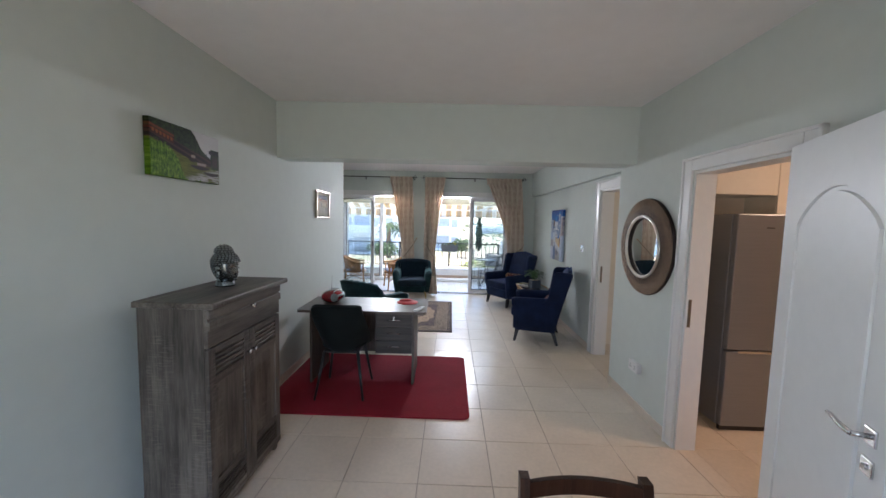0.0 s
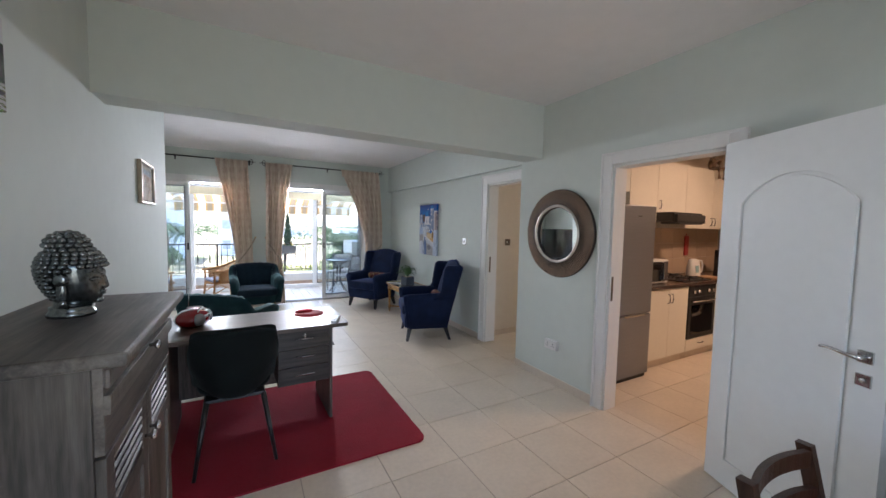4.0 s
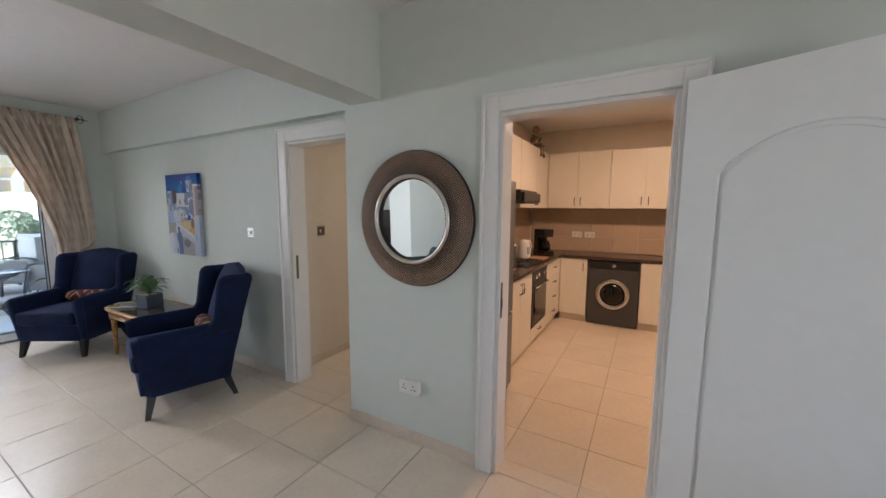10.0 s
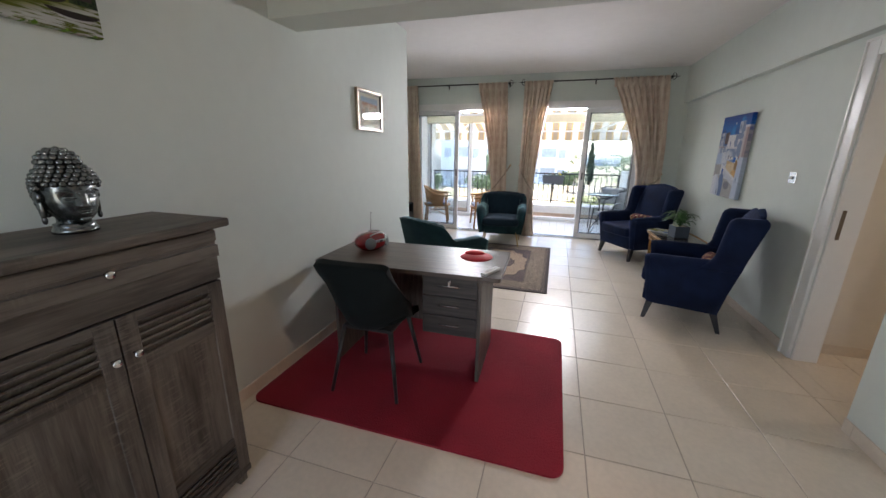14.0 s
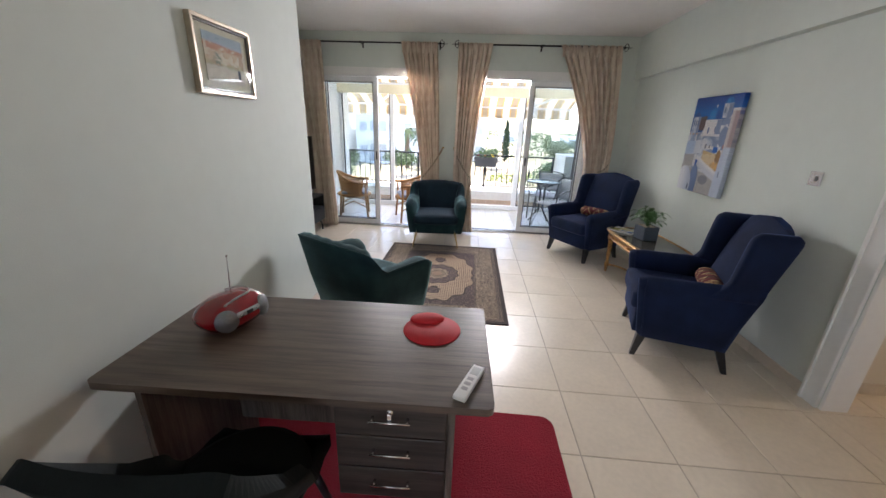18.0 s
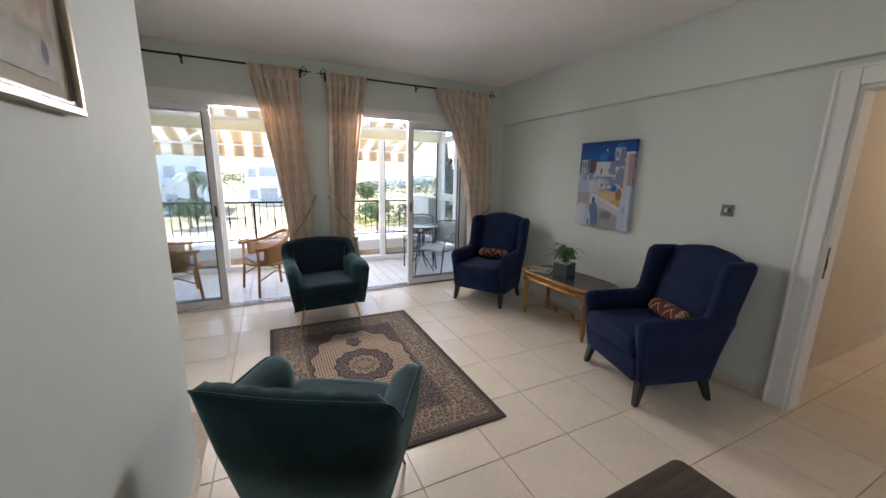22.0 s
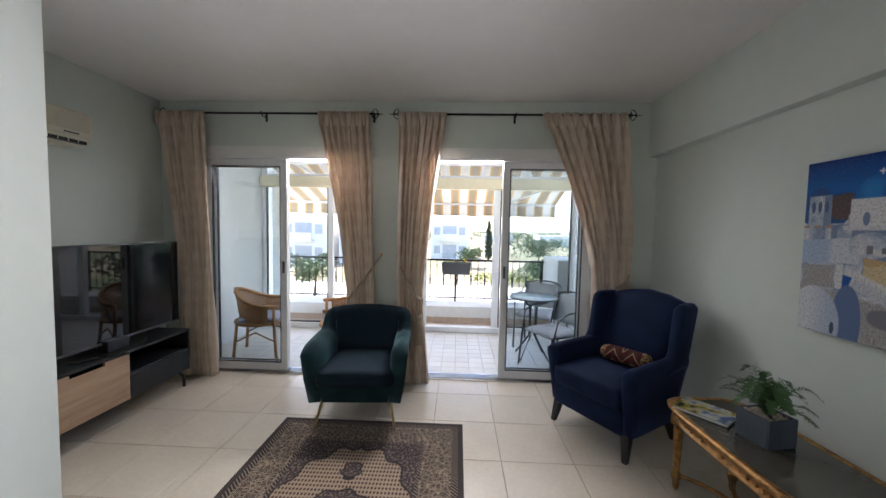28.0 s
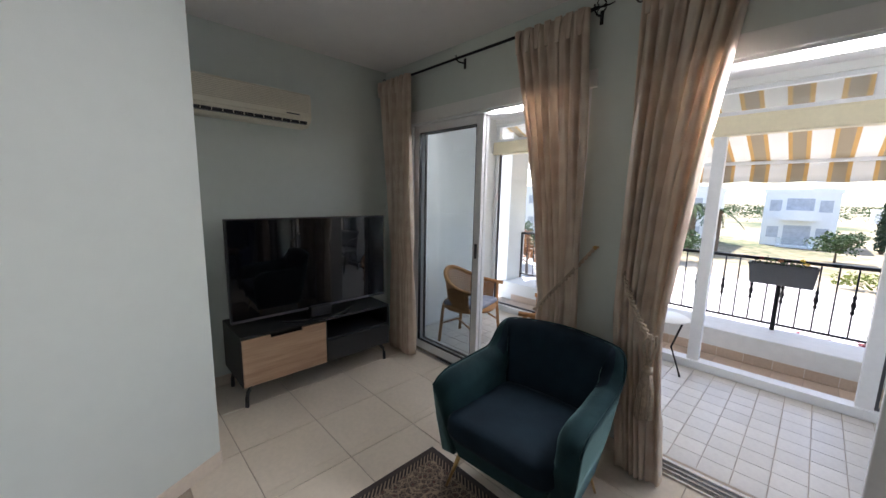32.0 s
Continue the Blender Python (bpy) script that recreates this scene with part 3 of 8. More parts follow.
def picture_harbour(w, h):
    """A sea view: clouded sky, hillside town, bay, surf and rocks."""
    n = Print("harbour_print", 0.45).size(w, h)
    u, v = n.u, n.v
    sky = n.ramp(v, (0.62, (0.02, 0.24, 0.60)), (0.8, (0.006, 0.12, 0.46)), (1.0, (0.004, 0.055, 0.30)))
    puff = n.noise(9, 6, n.at(0.8, 1.5), 0.65)
    for cu, cv, ru, rv, t in ((0.20, 0.87, 0.13, 0.055, 0.6), (0.40, 0.82, 0.15, 0.055, 0.75), (0.66, 0.895, 0.10, 0.05, 0.55), (0.92, 0.875, 0.06, 0.025, 0.45), (0.68, 0.695, 0.11, 0.028, 0.9), (0.95, 0.70, 0.07, 0.035, 0.85), (0.30, 0.93, 0.05, 0.03, 0.4), (0.50, 0.76, 0.10, 0.02, 0.7)):
        m = n.math("MULTIPLY", n.ball(cu, cv, ru, rv, 3.2, 0.8), n.over(puff, 0.47, 0.12))
        sky = n.mix(n.math("MULTIPLY", m, t), sky, (0.70, 0.78, 0.86))
    big = n.xyz(n.cells(26, n.at(0.9, 1.35), metric="CHEBYCHEV", jitter=0.8))
    tiny = n.xyz(n.cells(75, n.at(1.0, 0.9), metric="CHEBYCHEV", jitter=0.5))
    town = n.ramp(big[0], (0.0, (0.52, 0.33, 0.17)), (0.2, (0.66, 0.50, 0.33)), (0.4, (0.70, 0.62, 0.50)), (0.55, (0.60, 0.40, 0.22)), (0.7, (0.55, 0.22, 0.12)), (0.82, (0.72, 0.67, 0.60)), (0.93, (0.42, 0.30, 0.19)), step=True)
    town = n.mix(n.math("MULTIPLY", n.over(n.math("FRACT", n.math("MULTIPLY", u, 41.0)), 0.62, 0.08), 0.35), town, (0.28, 0.17, 0.10))
    town = n.mix(n.over(tiny[1], 0.80, 0.02), town, (0.10, 0.075, 0.06))
    town = n.mix(n.both(n.over(tiny[2], 0.86, 0.02), n.under(v, 0.68, 0.02)), town, (0.06, 0.085, 0.03))
    rim = n.line((0.0, 0.80), (0.13, 0.79), (0.22, 0.80), (0.34, 0.735), (0.48, 0.745), (0.60, 0.675), (0.80, 0.665), (1.0, 0.635))
    rim = n.math("ADD", rim, n.math("MULTIPLY", n.xyz(n.cells(24, n.vec(u, 0.0, 0.0), jitter=1.0))[1], 0.035))
    c = n.mix(n.over(n.math("SUBTRACT", v, rim), 0.0, 0.003), town, sky)
    c = n.paint(c, (n.ball(0.10, 0.845, 0.034, 0.052), (0.05, 0.16, 0.36)), (n.rect(0.068, 0.132, 0.80, 0.848), (0.62, 0.56, 0.48)),
                (n.rect(0.072, 0.128, 0.815, 0.822), (0.30, 0.26, 0.24)), (n.rect(0.097, 0.102, 0.89, 0.925), (0.30, 0.34, 0.42)),
                (n.rect(0.18, 0.25, 0.745, 0.825), (0.62, 0.25, 0.13)), (n.rect(0.25, 0.33, 0.70, 0.765), (0.68, 0.50, 0.30)),
                (n.rect(0.0, 0.125, 0.575, 0.70), (0.46, 0.10, 0.06)), (n.rect(0.0, 0.13, 0.69, 0.745), (0.40, 0.44, 0.45)),
                (n.rect(0.14, 0.22, 0.62, 0.70), (0.70, 0.54, 0.33)))
    scrub = n.noise(34, 3, n.uv)
    low = n.mix(n.over(scrub, 0.52, 0.06), (0.30, 0.21, 0.12), (0.055, 0.085, 0.03))
    c = n.mix(n.both(n.over(u, 0.34, 0.03), n.under(n.math("ADD", v, n.math("MULTIPLY", n.fray, 0.06)), 0.60, 0.01)), c, low)
    c = n.paint(c, (n.rect(0.26, 0.56, 0.585, 0.625, -0.18), (0.62, 0.40, 0.20)), (n.rect(0.56, 0.63, 0.595, 0.64), (0.74, 0.74, 0.70)), (n.rect(0.70, 0.76, 0.57, 0.61), (0.36, 0.46, 0.46)),
                (n.rect(0.84, 0.90, 0.60, 0.66), (0.44, 0.56, 0.64)), (n.rect(0.92, 0.97, 0.60, 0.65), (0.62, 0.19, 0.08)))
    c = n.mix(n.rect(0.20, 0.29, 0.52, 0.605), c, (0.74, 0.70, 0.62))
    for k in range(5):
        c = n.mix(n.rect(0.207 + 0.017 * k, 0.216 + 0.017 * k, 0.53, 0.575), c, (0.16, 0.13, 0.11))
    wallrock = n.mix(n.over(n.noise(30, 4, n.uv, 0.7), 0.5, 0.08), (0.13, 0.12, 0.10), (0.42, 0.37, 0.31))
    c = n.mix(n.both(n.under(u, 0.205, 0.01), n.under(v, 0.57, 0.006)), c, wallrock)
    swell = n.noise(26, 5, n.at(0.28, 1.5), 0.65)
    deep = n.ramp(v, (0.05, (0.010, 0.075, 0.065)), (0.28, (0.006, 0.105, 0.115)), (0.42, (0.004, 0.085, 0.20)), (0.52, (0.003, 0.045, 0.24)))
    sea = n.mix(n.over(swell, 0.56, 0.05), deep, n.ramp(v, (0.05, (0.16, 0.30, 0.28)), (0.52, (0.02, 0.17, 0.40))))
    sea = n.mix(n.under(swell, 0.41, 0.05), sea, (0.003, 0.028, 0.055))
    shore = n.line((0.0, 0.455), (0.20, 0.47), (0.26, 0.52), (1.0, 0.515))
    c = n.mix(n.over(n.math("SUBTRACT", v, shore), 0.0, 0.003), sea, c)
    rough = n.noise(17, 7, n.at(1.0, 1.2), 0.75)
    reef = n.both(n.ball(0.16, 0.455, 0.13, 0.05, 1.5, 0.2), n.over(rough, 0.42, 0.05))
    c = n.mix(reef, c, (0.17, 0.15, 0.11))
    spray = n.noise(13, 7, n.at(0.55, 1.7), 0.72)
    for cu, cv, ru, rv, k in ((0.06, 0.42, 0.10, 0.06, 0.47), (0.27, 0.44, 0.09, 0.025, 0.45), (0.18, 0.16, 0.34, 0.115, 0.49), (0.42, 0.20, 0.10, 0.06, 0.46), (0.85, 0.14, 0.16, 0.035, 0.49), (0.08, 0.30, 0.16, 0.04, 0.53), (0.55, 0.31, 0.12, 0.02, 0.53), (0.60, 0.02, 0.20, 0.03, 0.50)):
        c = n.mix(n.math("MULTIPLY", n.both(n.ball(cu, cv, ru, rv, 2.0, 0.4), n.over(spray, k, 0.05)), 0.92), c, (0.72, 0.77, 0.78))
    rock = n.ramp(rough, (0.42, (0.008, 0.006, 0.006)), (0.48, (0.06, 0.032, 0.016)), (0.53, (0.22, 0.10, 0.04)), (0.56, (0.05, 0.04, 0.02)), (0.62, (0.36, 0.21, 0.10)))
    ridge = n.line((0.0, 0.075), (0.22, 0.09), (0.42, 0.02), (0.47, 0.21), (0.55, 0.25), (0.68, 0.225), (0.85, 0.12), (1.0, 0.09))
    ridge = n.math("ADD", ridge, n.math("MULTIPLY", n.math("SUBTRACT", rough, 0.5), 0.22))
    c = n.mix(n.under(n.math("SUBTRACT", v, ridge), 0.0, 0.008), c, rock)
    c = n.mix(n.both(n.ball(0.36, 0.285, 0.13, 0.035, 1.2, 0.2), n.over(rough, 0.44, 0.04)), c, rock)
    c = n.mix(n.math("MULTIPLY", n.both(n.ball(0.80, 0.13, 0.08, 0.03, 1.0, 0.2), n.under(rough, 0.56, 0.03)), 0.9), c, (0.05, 0.085, 0.26))
    return n.finish(c, 1.28, 1.15)


def picture_white_village(w, h):
    """White houses with blue domes under a deep sky."""
    n = Print("white_village_print", 0.55).size(w, h)
    u, v = n.u, n.v
    patch = n.noise(6, 5, n.at(1.0, 1.3), 0.6)
    WALL = n.ramp(patch, (0.38, (0.30, 0.37, 0.52)), (0.5, (0.56, 0.60, 0.68)), (0.60, (0.76, 0.76, 0.77)))
    SHADE = n.mix(patch, (0.13, 0.19, 0.33), (0.34, 0.40, 0.54))
    c = n.ramp(v, (0.78, (0.012, 0.10, 0.38)), (0.83, (0.02, 0.15, 0.48)), (1.0, (0.004, 0.04, 0.24)))
    c = n.mix(n.under(v, 0.80, 0.004), c, (0.03, 0.10, 0.27))
    c = n.mix(n.both(n.ball(0.30, 0.73, 0.14, 0.075, 1.0, 0.1)), c, (0.10, 0.065, 0.06))
    steps = n.math("ADD", n.line((0.0, 0.62), (0.3, 0.63), (0.34, 0.66), (0.7, 0.66), (0.72, 0.77), (1.0, 0.80)), n.math("MULTIPLY", n.xyz(n.cells(9, n.vec(u, 0.0, 0.0)))[0], 0.03))
    block = n.xyz(n.cells(11, n.at(1.0, 1.3), metric="CHEBYCHEV", jitter=0.8))
    houses = n.mix(n.over(block[0], 0.55, 0.02), WALL, SHADE)
    c = n.mix(n.under(n.math("SUBTRACT", v, steps), 0.0, 0.003), c, houses)
    # small church above
    c = n.paint(c, (n.ball(0.755, 0.915, 0.085, 0.062), (0.03, 0.16, 0.46)), (n.ball(0.735, 0.93, 0.035, 0.03, 0.0, 0.6), (0.07, 0.26, 0.60)), (n.rect(0.665, 0.845, 0.78, 0.918), WALL), (n.rect(0.765, 0.845, 0.78, 0.915), SHADE),
                (n.rect(0.69, 0.715, 0.83, 0.88), (0.16, 0.20, 0.30)), (n.rect(0.79, 0.81, 0.84, 0.885), (0.16, 0.20, 0.30)))
    # large church
    c = n.paint(c, (n.ball(0.52, 0.765, 0.165, 0.125), (0.025, 0.15, 0.47)), (n.ball(0.47, 0.81, 0.07, 0.055, 0.0, 0.8), (0.06, 0.25, 0.60)), (n.ball(0.60, 0.79, 0.06, 0.07, 0.0, 0.8), (0.012, 0.08, 0.30)),
                (n.rect(0.34, 0.70, 0.61, 0.768), (0.76, 0.76, 0.77)), (n.rect(0.60, 0.70, 0.61, 0.766), SHADE), (n.rect(0.515, 0.525, 0.885, 0.915), (0.80, 0.80, 0.80)), (n.rect(0.50, 0.54, 0.898, 0.906), (0.80, 0.80, 0.80)),
                (n.ball(0.445, 0.66, 0.022, 0.035), (0.20, 0.26, 0.40)), (n.rect(0.575, 0.60, 0.645, 0.70), (0.22, 0.26, 0.36)), (n.rect(0.30, 0.72, 0.60, 0.622), (0.70, 0.70, 0.73)))
    # bell tower
    c = n.paint(c, (n.ball(0.115, 0.80, 0.075, 0.05), (0.04, 0.10, 0.30)), (n.rect(0.035, 0.205, 0.60, 0.80), WALL), (n.rect(0.15, 0.205, 0.60, 0.80), SHADE))
    for k in range(3):
        c = n.paint(c, (n.ball(0.07 + 0.05 * k, 0.735, 0.015, 0.035), (0.10, 0.15, 0.27)), (n.rect(0.0 + 0.085 * k, 0.045 + 0.085 * k, 0.50, 0.625), WALL), (n.rect(0.0 + 0.085 * k, 0.05 + 0.085 * k, 0.612, 0.628), (0.45, 0.32, 0.24)))
    c = n.paint(c, (n.rect(0.0, 0.42, 0.40, 0.54, 0.05), n.mix(n.over(u, 0.22, 0.02), (0.46, 0.56, 0.72), (0.66, 0.70, 0.76))), (n.ball(0.48, 0.52, 0.14, 0.07), WALL), (n.ball(0.80, 0.60, 0.08, 0.10), SHADE))
    # terrace with ochre walls
    ochre = n.mix(n.over(block[2], 0.5, 0.02), (0.56, 0.37, 0.18), (0.70, 0.56, 0.36))
    c = n.paint(c, (n.rect(0.45, 0.84, 0.34, 0.50, -0.10), ochre), (n.rect(0.48, 0.66, 0.47, 0.50), (0.74, 0.73, 0.72)), (n.rect(0.46, 0.50, 0.475, 0.52), (0.20, 0.20, 0.24)), (n.rect(0.55, 0.58, 0.48, 0.51), (0.16, 0.16, 0.18)),
                (n.rect(0.66, 0.76, 0.44, 0.495), (0.02, 0.13, 0.50)), (n.rect(0.72, 0.84, 0.36, 0.42, -0.1), (0.70, 0.44, 0.20)), (n.ball(0.80, 0.40, 0.05, 0.07, 2.0, 0.2), (0.30, 0.17, 0.06)), (n.ball(0.90, 0.50, 0.06, 0.03, 2.0, 0.2), (0.40, 0.12, 0.08)))
    rubble = n.mix(n.over(n.noise(70, 4, n.uv, 0.7), 0.5, 0.16), (0.26, 0.25, 0.26), (0.54, 0.52, 0.50))
    c = n.paint(c, (n.rect(0.02, 0.26, 0.26, 0.39, 0.05), rubble), (n.under(n.math("ADD", v, n.math("MULTIPLY", u, 0.10)), 0.28, 0.006), rubble), (n.rect(0.27, 0.32, 0.27, 0.41), (0.74, 0.74, 0.75)), (n.rect(0.32, 0.40, 0.28, 0.42, -0.2), (0.015, 0.10, 0.40)))
    # white parapet sweeping across, mound and tall walls in front
    sweep = n.line((0.0, 0.10), (0.34, 0.24), (0.40, 0.38), (0.55, 0.33), (0.84, 0.25), (1.0, 0.25))
    d = n.math("SUBTRACT", v, sweep)
    c = n.paint(c, (n.both(n.under(d, 0.0, 0.006), n.over(d, -0.10, 0.006), n.over(u, 0.36, 0.01)), n.mix(n.over(d, -0.03, 0.02), (0.60, 0.62, 0.68), (0.78, 0.77, 0.77))),
                (n.ball(0.60, 0.15, 0.11, 0.05, 0.6, 0.2), (0.20, 0.20, 0.23)), (n.ball(0.36, 0.10, 0.10, 0.20), (0.14, 0.20, 0.36)), (n.ball(0.12, 0.06, 0.20, 0.21), n.mix(n.over(u, 0.16, 0.08), (0.74, 0.76, 0.80), (0.52, 0.58, 0.70))), (n.ball(0.27, 0.045, 0.016, 0.035), (0.06, 0.08, 0.14)))
    c = n.paint(c, (n.rect(0.86, 1.0, 0.40, 0.86), n.mix(n.over(u, 0.92, 0.02), (0.62, 0.56, 0.55), (0.38, 0.29, 0.29))), (n.rect(0.86, 1.0, 0.845, 0.87), (0.76, 0.75, 0.75)), (n.both(n.over(u, 0.82, 0.006), n.under(v, 0.50, 0.01), n.over(n.math("SUBTRACT", u, n.math("MULTIPLY", v, 0.16)), 0.80, 0.006)), n.mix(patch, (0.44, 0.54, 0.70), (0.66, 0.70, 0.77))), (n.rect(0.90, 0.915, 0.20, 0.26), (0.10, 0.12, 0.18)))
    grain = n.noise(70, 4, n.at(1.0, 1.3), 0.7)
    c = n.mix(n.math("MULTIPLY", n.under(grain, 0.47, 0.08), 0.45), c, (0.16, 0.17, 0.22))
    return n.finish(c, 1.15, 0.95)


def picture_river(w, h):
    """A grassy bank, dark wooden houses on a wooded slope, moored boats on olive water."""
    n = Print("river_boats_print", 0.55).size(w, h)
    u, v = n.u, n.v
    leaf = n.noise(26, 5, n.at(1.0, 0.6), 0.7)
    blade = n.noise(30, 4, n.at(1.3, 0.35), 0.65)
    streak = n.noise(16, 4, n.at(0.4, 2.2))
    c = n.mix(n.over(streak, 0.5, 0.1), (0.085, 0.10, 0.018), (0.17, 0.175, 0.045))
    glint = n.both(n.over(n.math("SUBTRACT", n.math("MULTIPLY", u, 0.55), v), 0.22, 0.06), n.over(streak, 0.47, 0.04))
    c = n.mix(glint, c, (0.46, 0.46, 0.44))
    wood = n.mix(n.math("MULTIPLY", n.over(leaf, 0.5, 0.08), 0.8), (0.008, 0.014, 0.008), (0.045, 0.07, 0.025))
    slope = n.line((0.0, 0.66), (0.3, 0.52), (0.55, 0.40), (0.8, 0.33), (1.0, 0.34))
    c = n.mix(n.over(n.math("SUBTRACT", v, slope), 0.0, 0.01), c, n.mix(n.over(n.math("SINE", n.math("MULTIPLY", n.math("ADD", v, n.math("MULTIPLY", u, 0.5)), 60.0)), 0.3, 0.3), (0.018, 0.012, 0.011), (0.075, 0.045, 0.036)))
    c = n.mix(n.over(n.math("SUBTRACT", v, n.math("ADD", slope, n.math("MULTIPLY", leaf, 0.12))), 0.13, 0.015), c, wood)
    crest = n.line((0.0, 1.2), (0.50, 1.06), (0.60, 0.90), (0.70, 0.66), (0.82, 0.53), (1.0, 0.60))
    c = n.mix(n.over(n.math("SUBTRACT", n.math("SUBTRACT", v, n.math("MULTIPLY", n.fray, 0.16)), crest), 0.0, 0.012), c, (0.60, 0.60, 0.60))
    for v0, tone in ((0.80, (0.16, 0.045, 0.03)), (0.74, (0.07, 0.028, 0.02)), (0.86, (0.20, 0.07, 0.045))):
        c = n.mix(n.rect(0.0, 0.30, v0, v0 + 0.045, -0.35), c, tone)
    for k in range(6):
        c = n.mix(n.rect(0.03 + 0.045 * k, 0.055 + 0.045 * k, 0.775, 0.835, -0.35), c, (0.30, 0.12, 0.06))
    c = n.paint(c, (n.rect(0.85, 1.0, 0.30, 0.72), wood), (n.rect(0.82, 1.0, 0.66, 0.73, -0.05), (0.02, 0.018, 0.018)), (n.rect(0.88, 0.97, 0.36, 0.58), (0.05, 0.035, 0.03)))
    grass = n.ramp(blade, (0.36, (0.025, 0.065, 0.010)), (0.5, (0.10, 0.19, 0.03)), (0.64, (0.26, 0.38, 0.09)))
    bank = n.line((0.0, 0.64), (0.2, 0.60), (0.34, 0.42), (0.42, 0.10), (0.46, -0.1), (1.0, -0.3))
    c = n.mix(n.under(n.math("SUBTRACT", v, n.math("ADD", bank, n.math("MULTIPLY", n.fray, 0.25))), 0.0, 0.01), c, grass)
    for bu, bv, ru, roof in ((0.68, 0.30, 0.16, True), (0.86, 0.20, 0.14, False), (0.56, 0.43, 0.07, True)):
        c = n.paint(c, (n.both(n.ball(bu, bv + 0.03, ru, 0.085), n.under(v, bv + 0.015, 0.004)), (0.022, 0.016, 0.014)))
        if roof:
            c = n.paint(c, (n.rect(bu - ru * 0.35, bu + ru * 0.55, bv + 0.03, bv + 0.085), (0.40, 0.33, 0.26)), (n.rect(bu - ru * 0.3, bu + ru * 0.5, bv + 0.012, bv + 0.032), (0.10, 0.06, 0.045)))
    return n.finish(c, 1.15, 1.0)


def picture_watercolour(w, h):
    """A washed sketch of a street with terracotta roofs below a grey-blue sky."""
    n = Print("street_watercolour", 0.6).size(w, h)
    u, v = n.u, n.v
    f = n.noise(5, 4, n.uv)
    c = n.ramp(f, (0.35, (0.56, 0.50, 0.42)), (0.65, (0.70, 0.65, 0.56)))
    wall = n.ramp(n.xyz(n.cells(7, n.at(1.0, 0.8), metric="CHEBYCHEV"))[0], (0.0, (0.58, 0.42, 0.28)), (0.4, (0.66, 0.56, 0.42)), (0.7, (0.50, 0.33, 0.22)), step=True)
    c = n.mix(n.over(n.math("ADD", v, n.math("MULTIPLY", n.fray, 0.12)), 0.36, 0.02), c, wall)
    c = n.mix(n.math("MULTIPLY", n.both(n.over(v, 0.30, 0.05), n.under(v, 0.42, 0.05), n.over(f, 0.47, 0.05)), 0.6), c, (0.30, 0.32, 0.16))
    c = n.mix(n.both(n.over(n.math("ADD", v, n.math("MULTIPLY", n.fray, 0.10)), 0.68, 0.015), n.over(n.noise(9, 3, n.uv), 0.44, 0.05)), c, (0.50, 0.22, 0.14))
    c = n.mix(n.over(n.math("ADD", v, n.math("ADD", n.math("MULTIPLY", n.fray, 0.10), n.math("MULTIPLY", u, 0.06))), 0.82, 0.02), c, n.mix(f, (0.22, 0.30, 0.40), (0.52, 0.58, 0.62)))
    c = n.mix(n.ball(0.85, 0.24, 0.045, 0.11, 0.6, 0.1), c, (0.04, 0.055, 0.09))
    c = n.mix(n.both(n.ball(0.30, 0.48, 0.10, 0.16, 2.0, 0.2), n.over(n.noise(20, 3, n.uv), 0.5, 0.03)), c, (0.14, 0.17, 0.12))
    return n.finish(c, 1.0, 1.0)


def curtain_material():
    n = Net("beige_damask", 0.6)
    x, y, z = n.xyz()
    blob = n.cells(9, n.vec(x, 0.0, n.math("MULTIPLY", z, 0.8)), "Distance", jitter=0.25)
    stripe = n.math("SINE", n.math("MULTIPLY", x, 64.0))
    f = n.math("ADD", n.math("MULTIPLY", n.over(blob, 0.35, 0.12), 0.25), n.math("MULTIPLY", n.over(stripe, 0.1, 0.3), 0.35))
    f = n.math("ADD", f, n.math("MULTIPLY", n.noise(30, 3), 0.3))
    c = n.ramp(f, (0.15, (0.70, 0.56, 0.45)), (0.8, (0.86, 0.755, 0.635)))
    m = n.done(c, n.noise(240, 2), 0.2, 0.002)
    t, mx = n.t.nodes.new("ShaderNodeBsdfTranslucent"), n.t.nodes.new("ShaderNodeMixShader")
    mx.inputs[0].default_value = 0.28
    n.put(t.inputs["Color"], c)
    n.t.links.new(n.b.outputs[0], mx.inputs[1])
    n.t.links.new(t.outputs[0], mx.inputs[2])
    n.t.links.new(mx.outputs[0], n.t.nodes["Material Output"].inputs[0])
    return m


CURTAIN = curtain_material()
STAVES = plank_top()

# ---- doors, casings, mirror, fittings of the dining end ----
def casing(name, x, y0, y1, top, side, width=0.10, label="white painted door casing"):
    """A mitred frame round an opening in a wall across x; side is the way the face looks."""
    ob = thing(name, (x, 0, 0), label, "door frame")
    ob["kind"] = "structure"
    d = 0.022 * side
    for a, b in ((y0 - width, y0), (y1, y1 + width)):
        bm = blk(min(0, d), max(0, d), a, b, 0, top + width, 0.006)
        box(bm, min(0, d * 1.45), max(0, d * 1.45), a if a < y0 - 0.01 and a != y1 else b - 0.018, (a + 0.018) if a < y0 - 0.01 and a != y1 else b, 0, top + width, 0.004)
        part("jamb_casing", bm, WHITE, ob)
    bm = blk(min(0, d), max(0, d), y0, y1, top, top + width, 0.006)
    box(bm, min(0, d * 1.45), max(0, d * 1.45), y0 - width, y1 + width, top + width - 0.018, top + width, 0.004)
    part("head_casing", bm, WHITE, ob)
    return ob


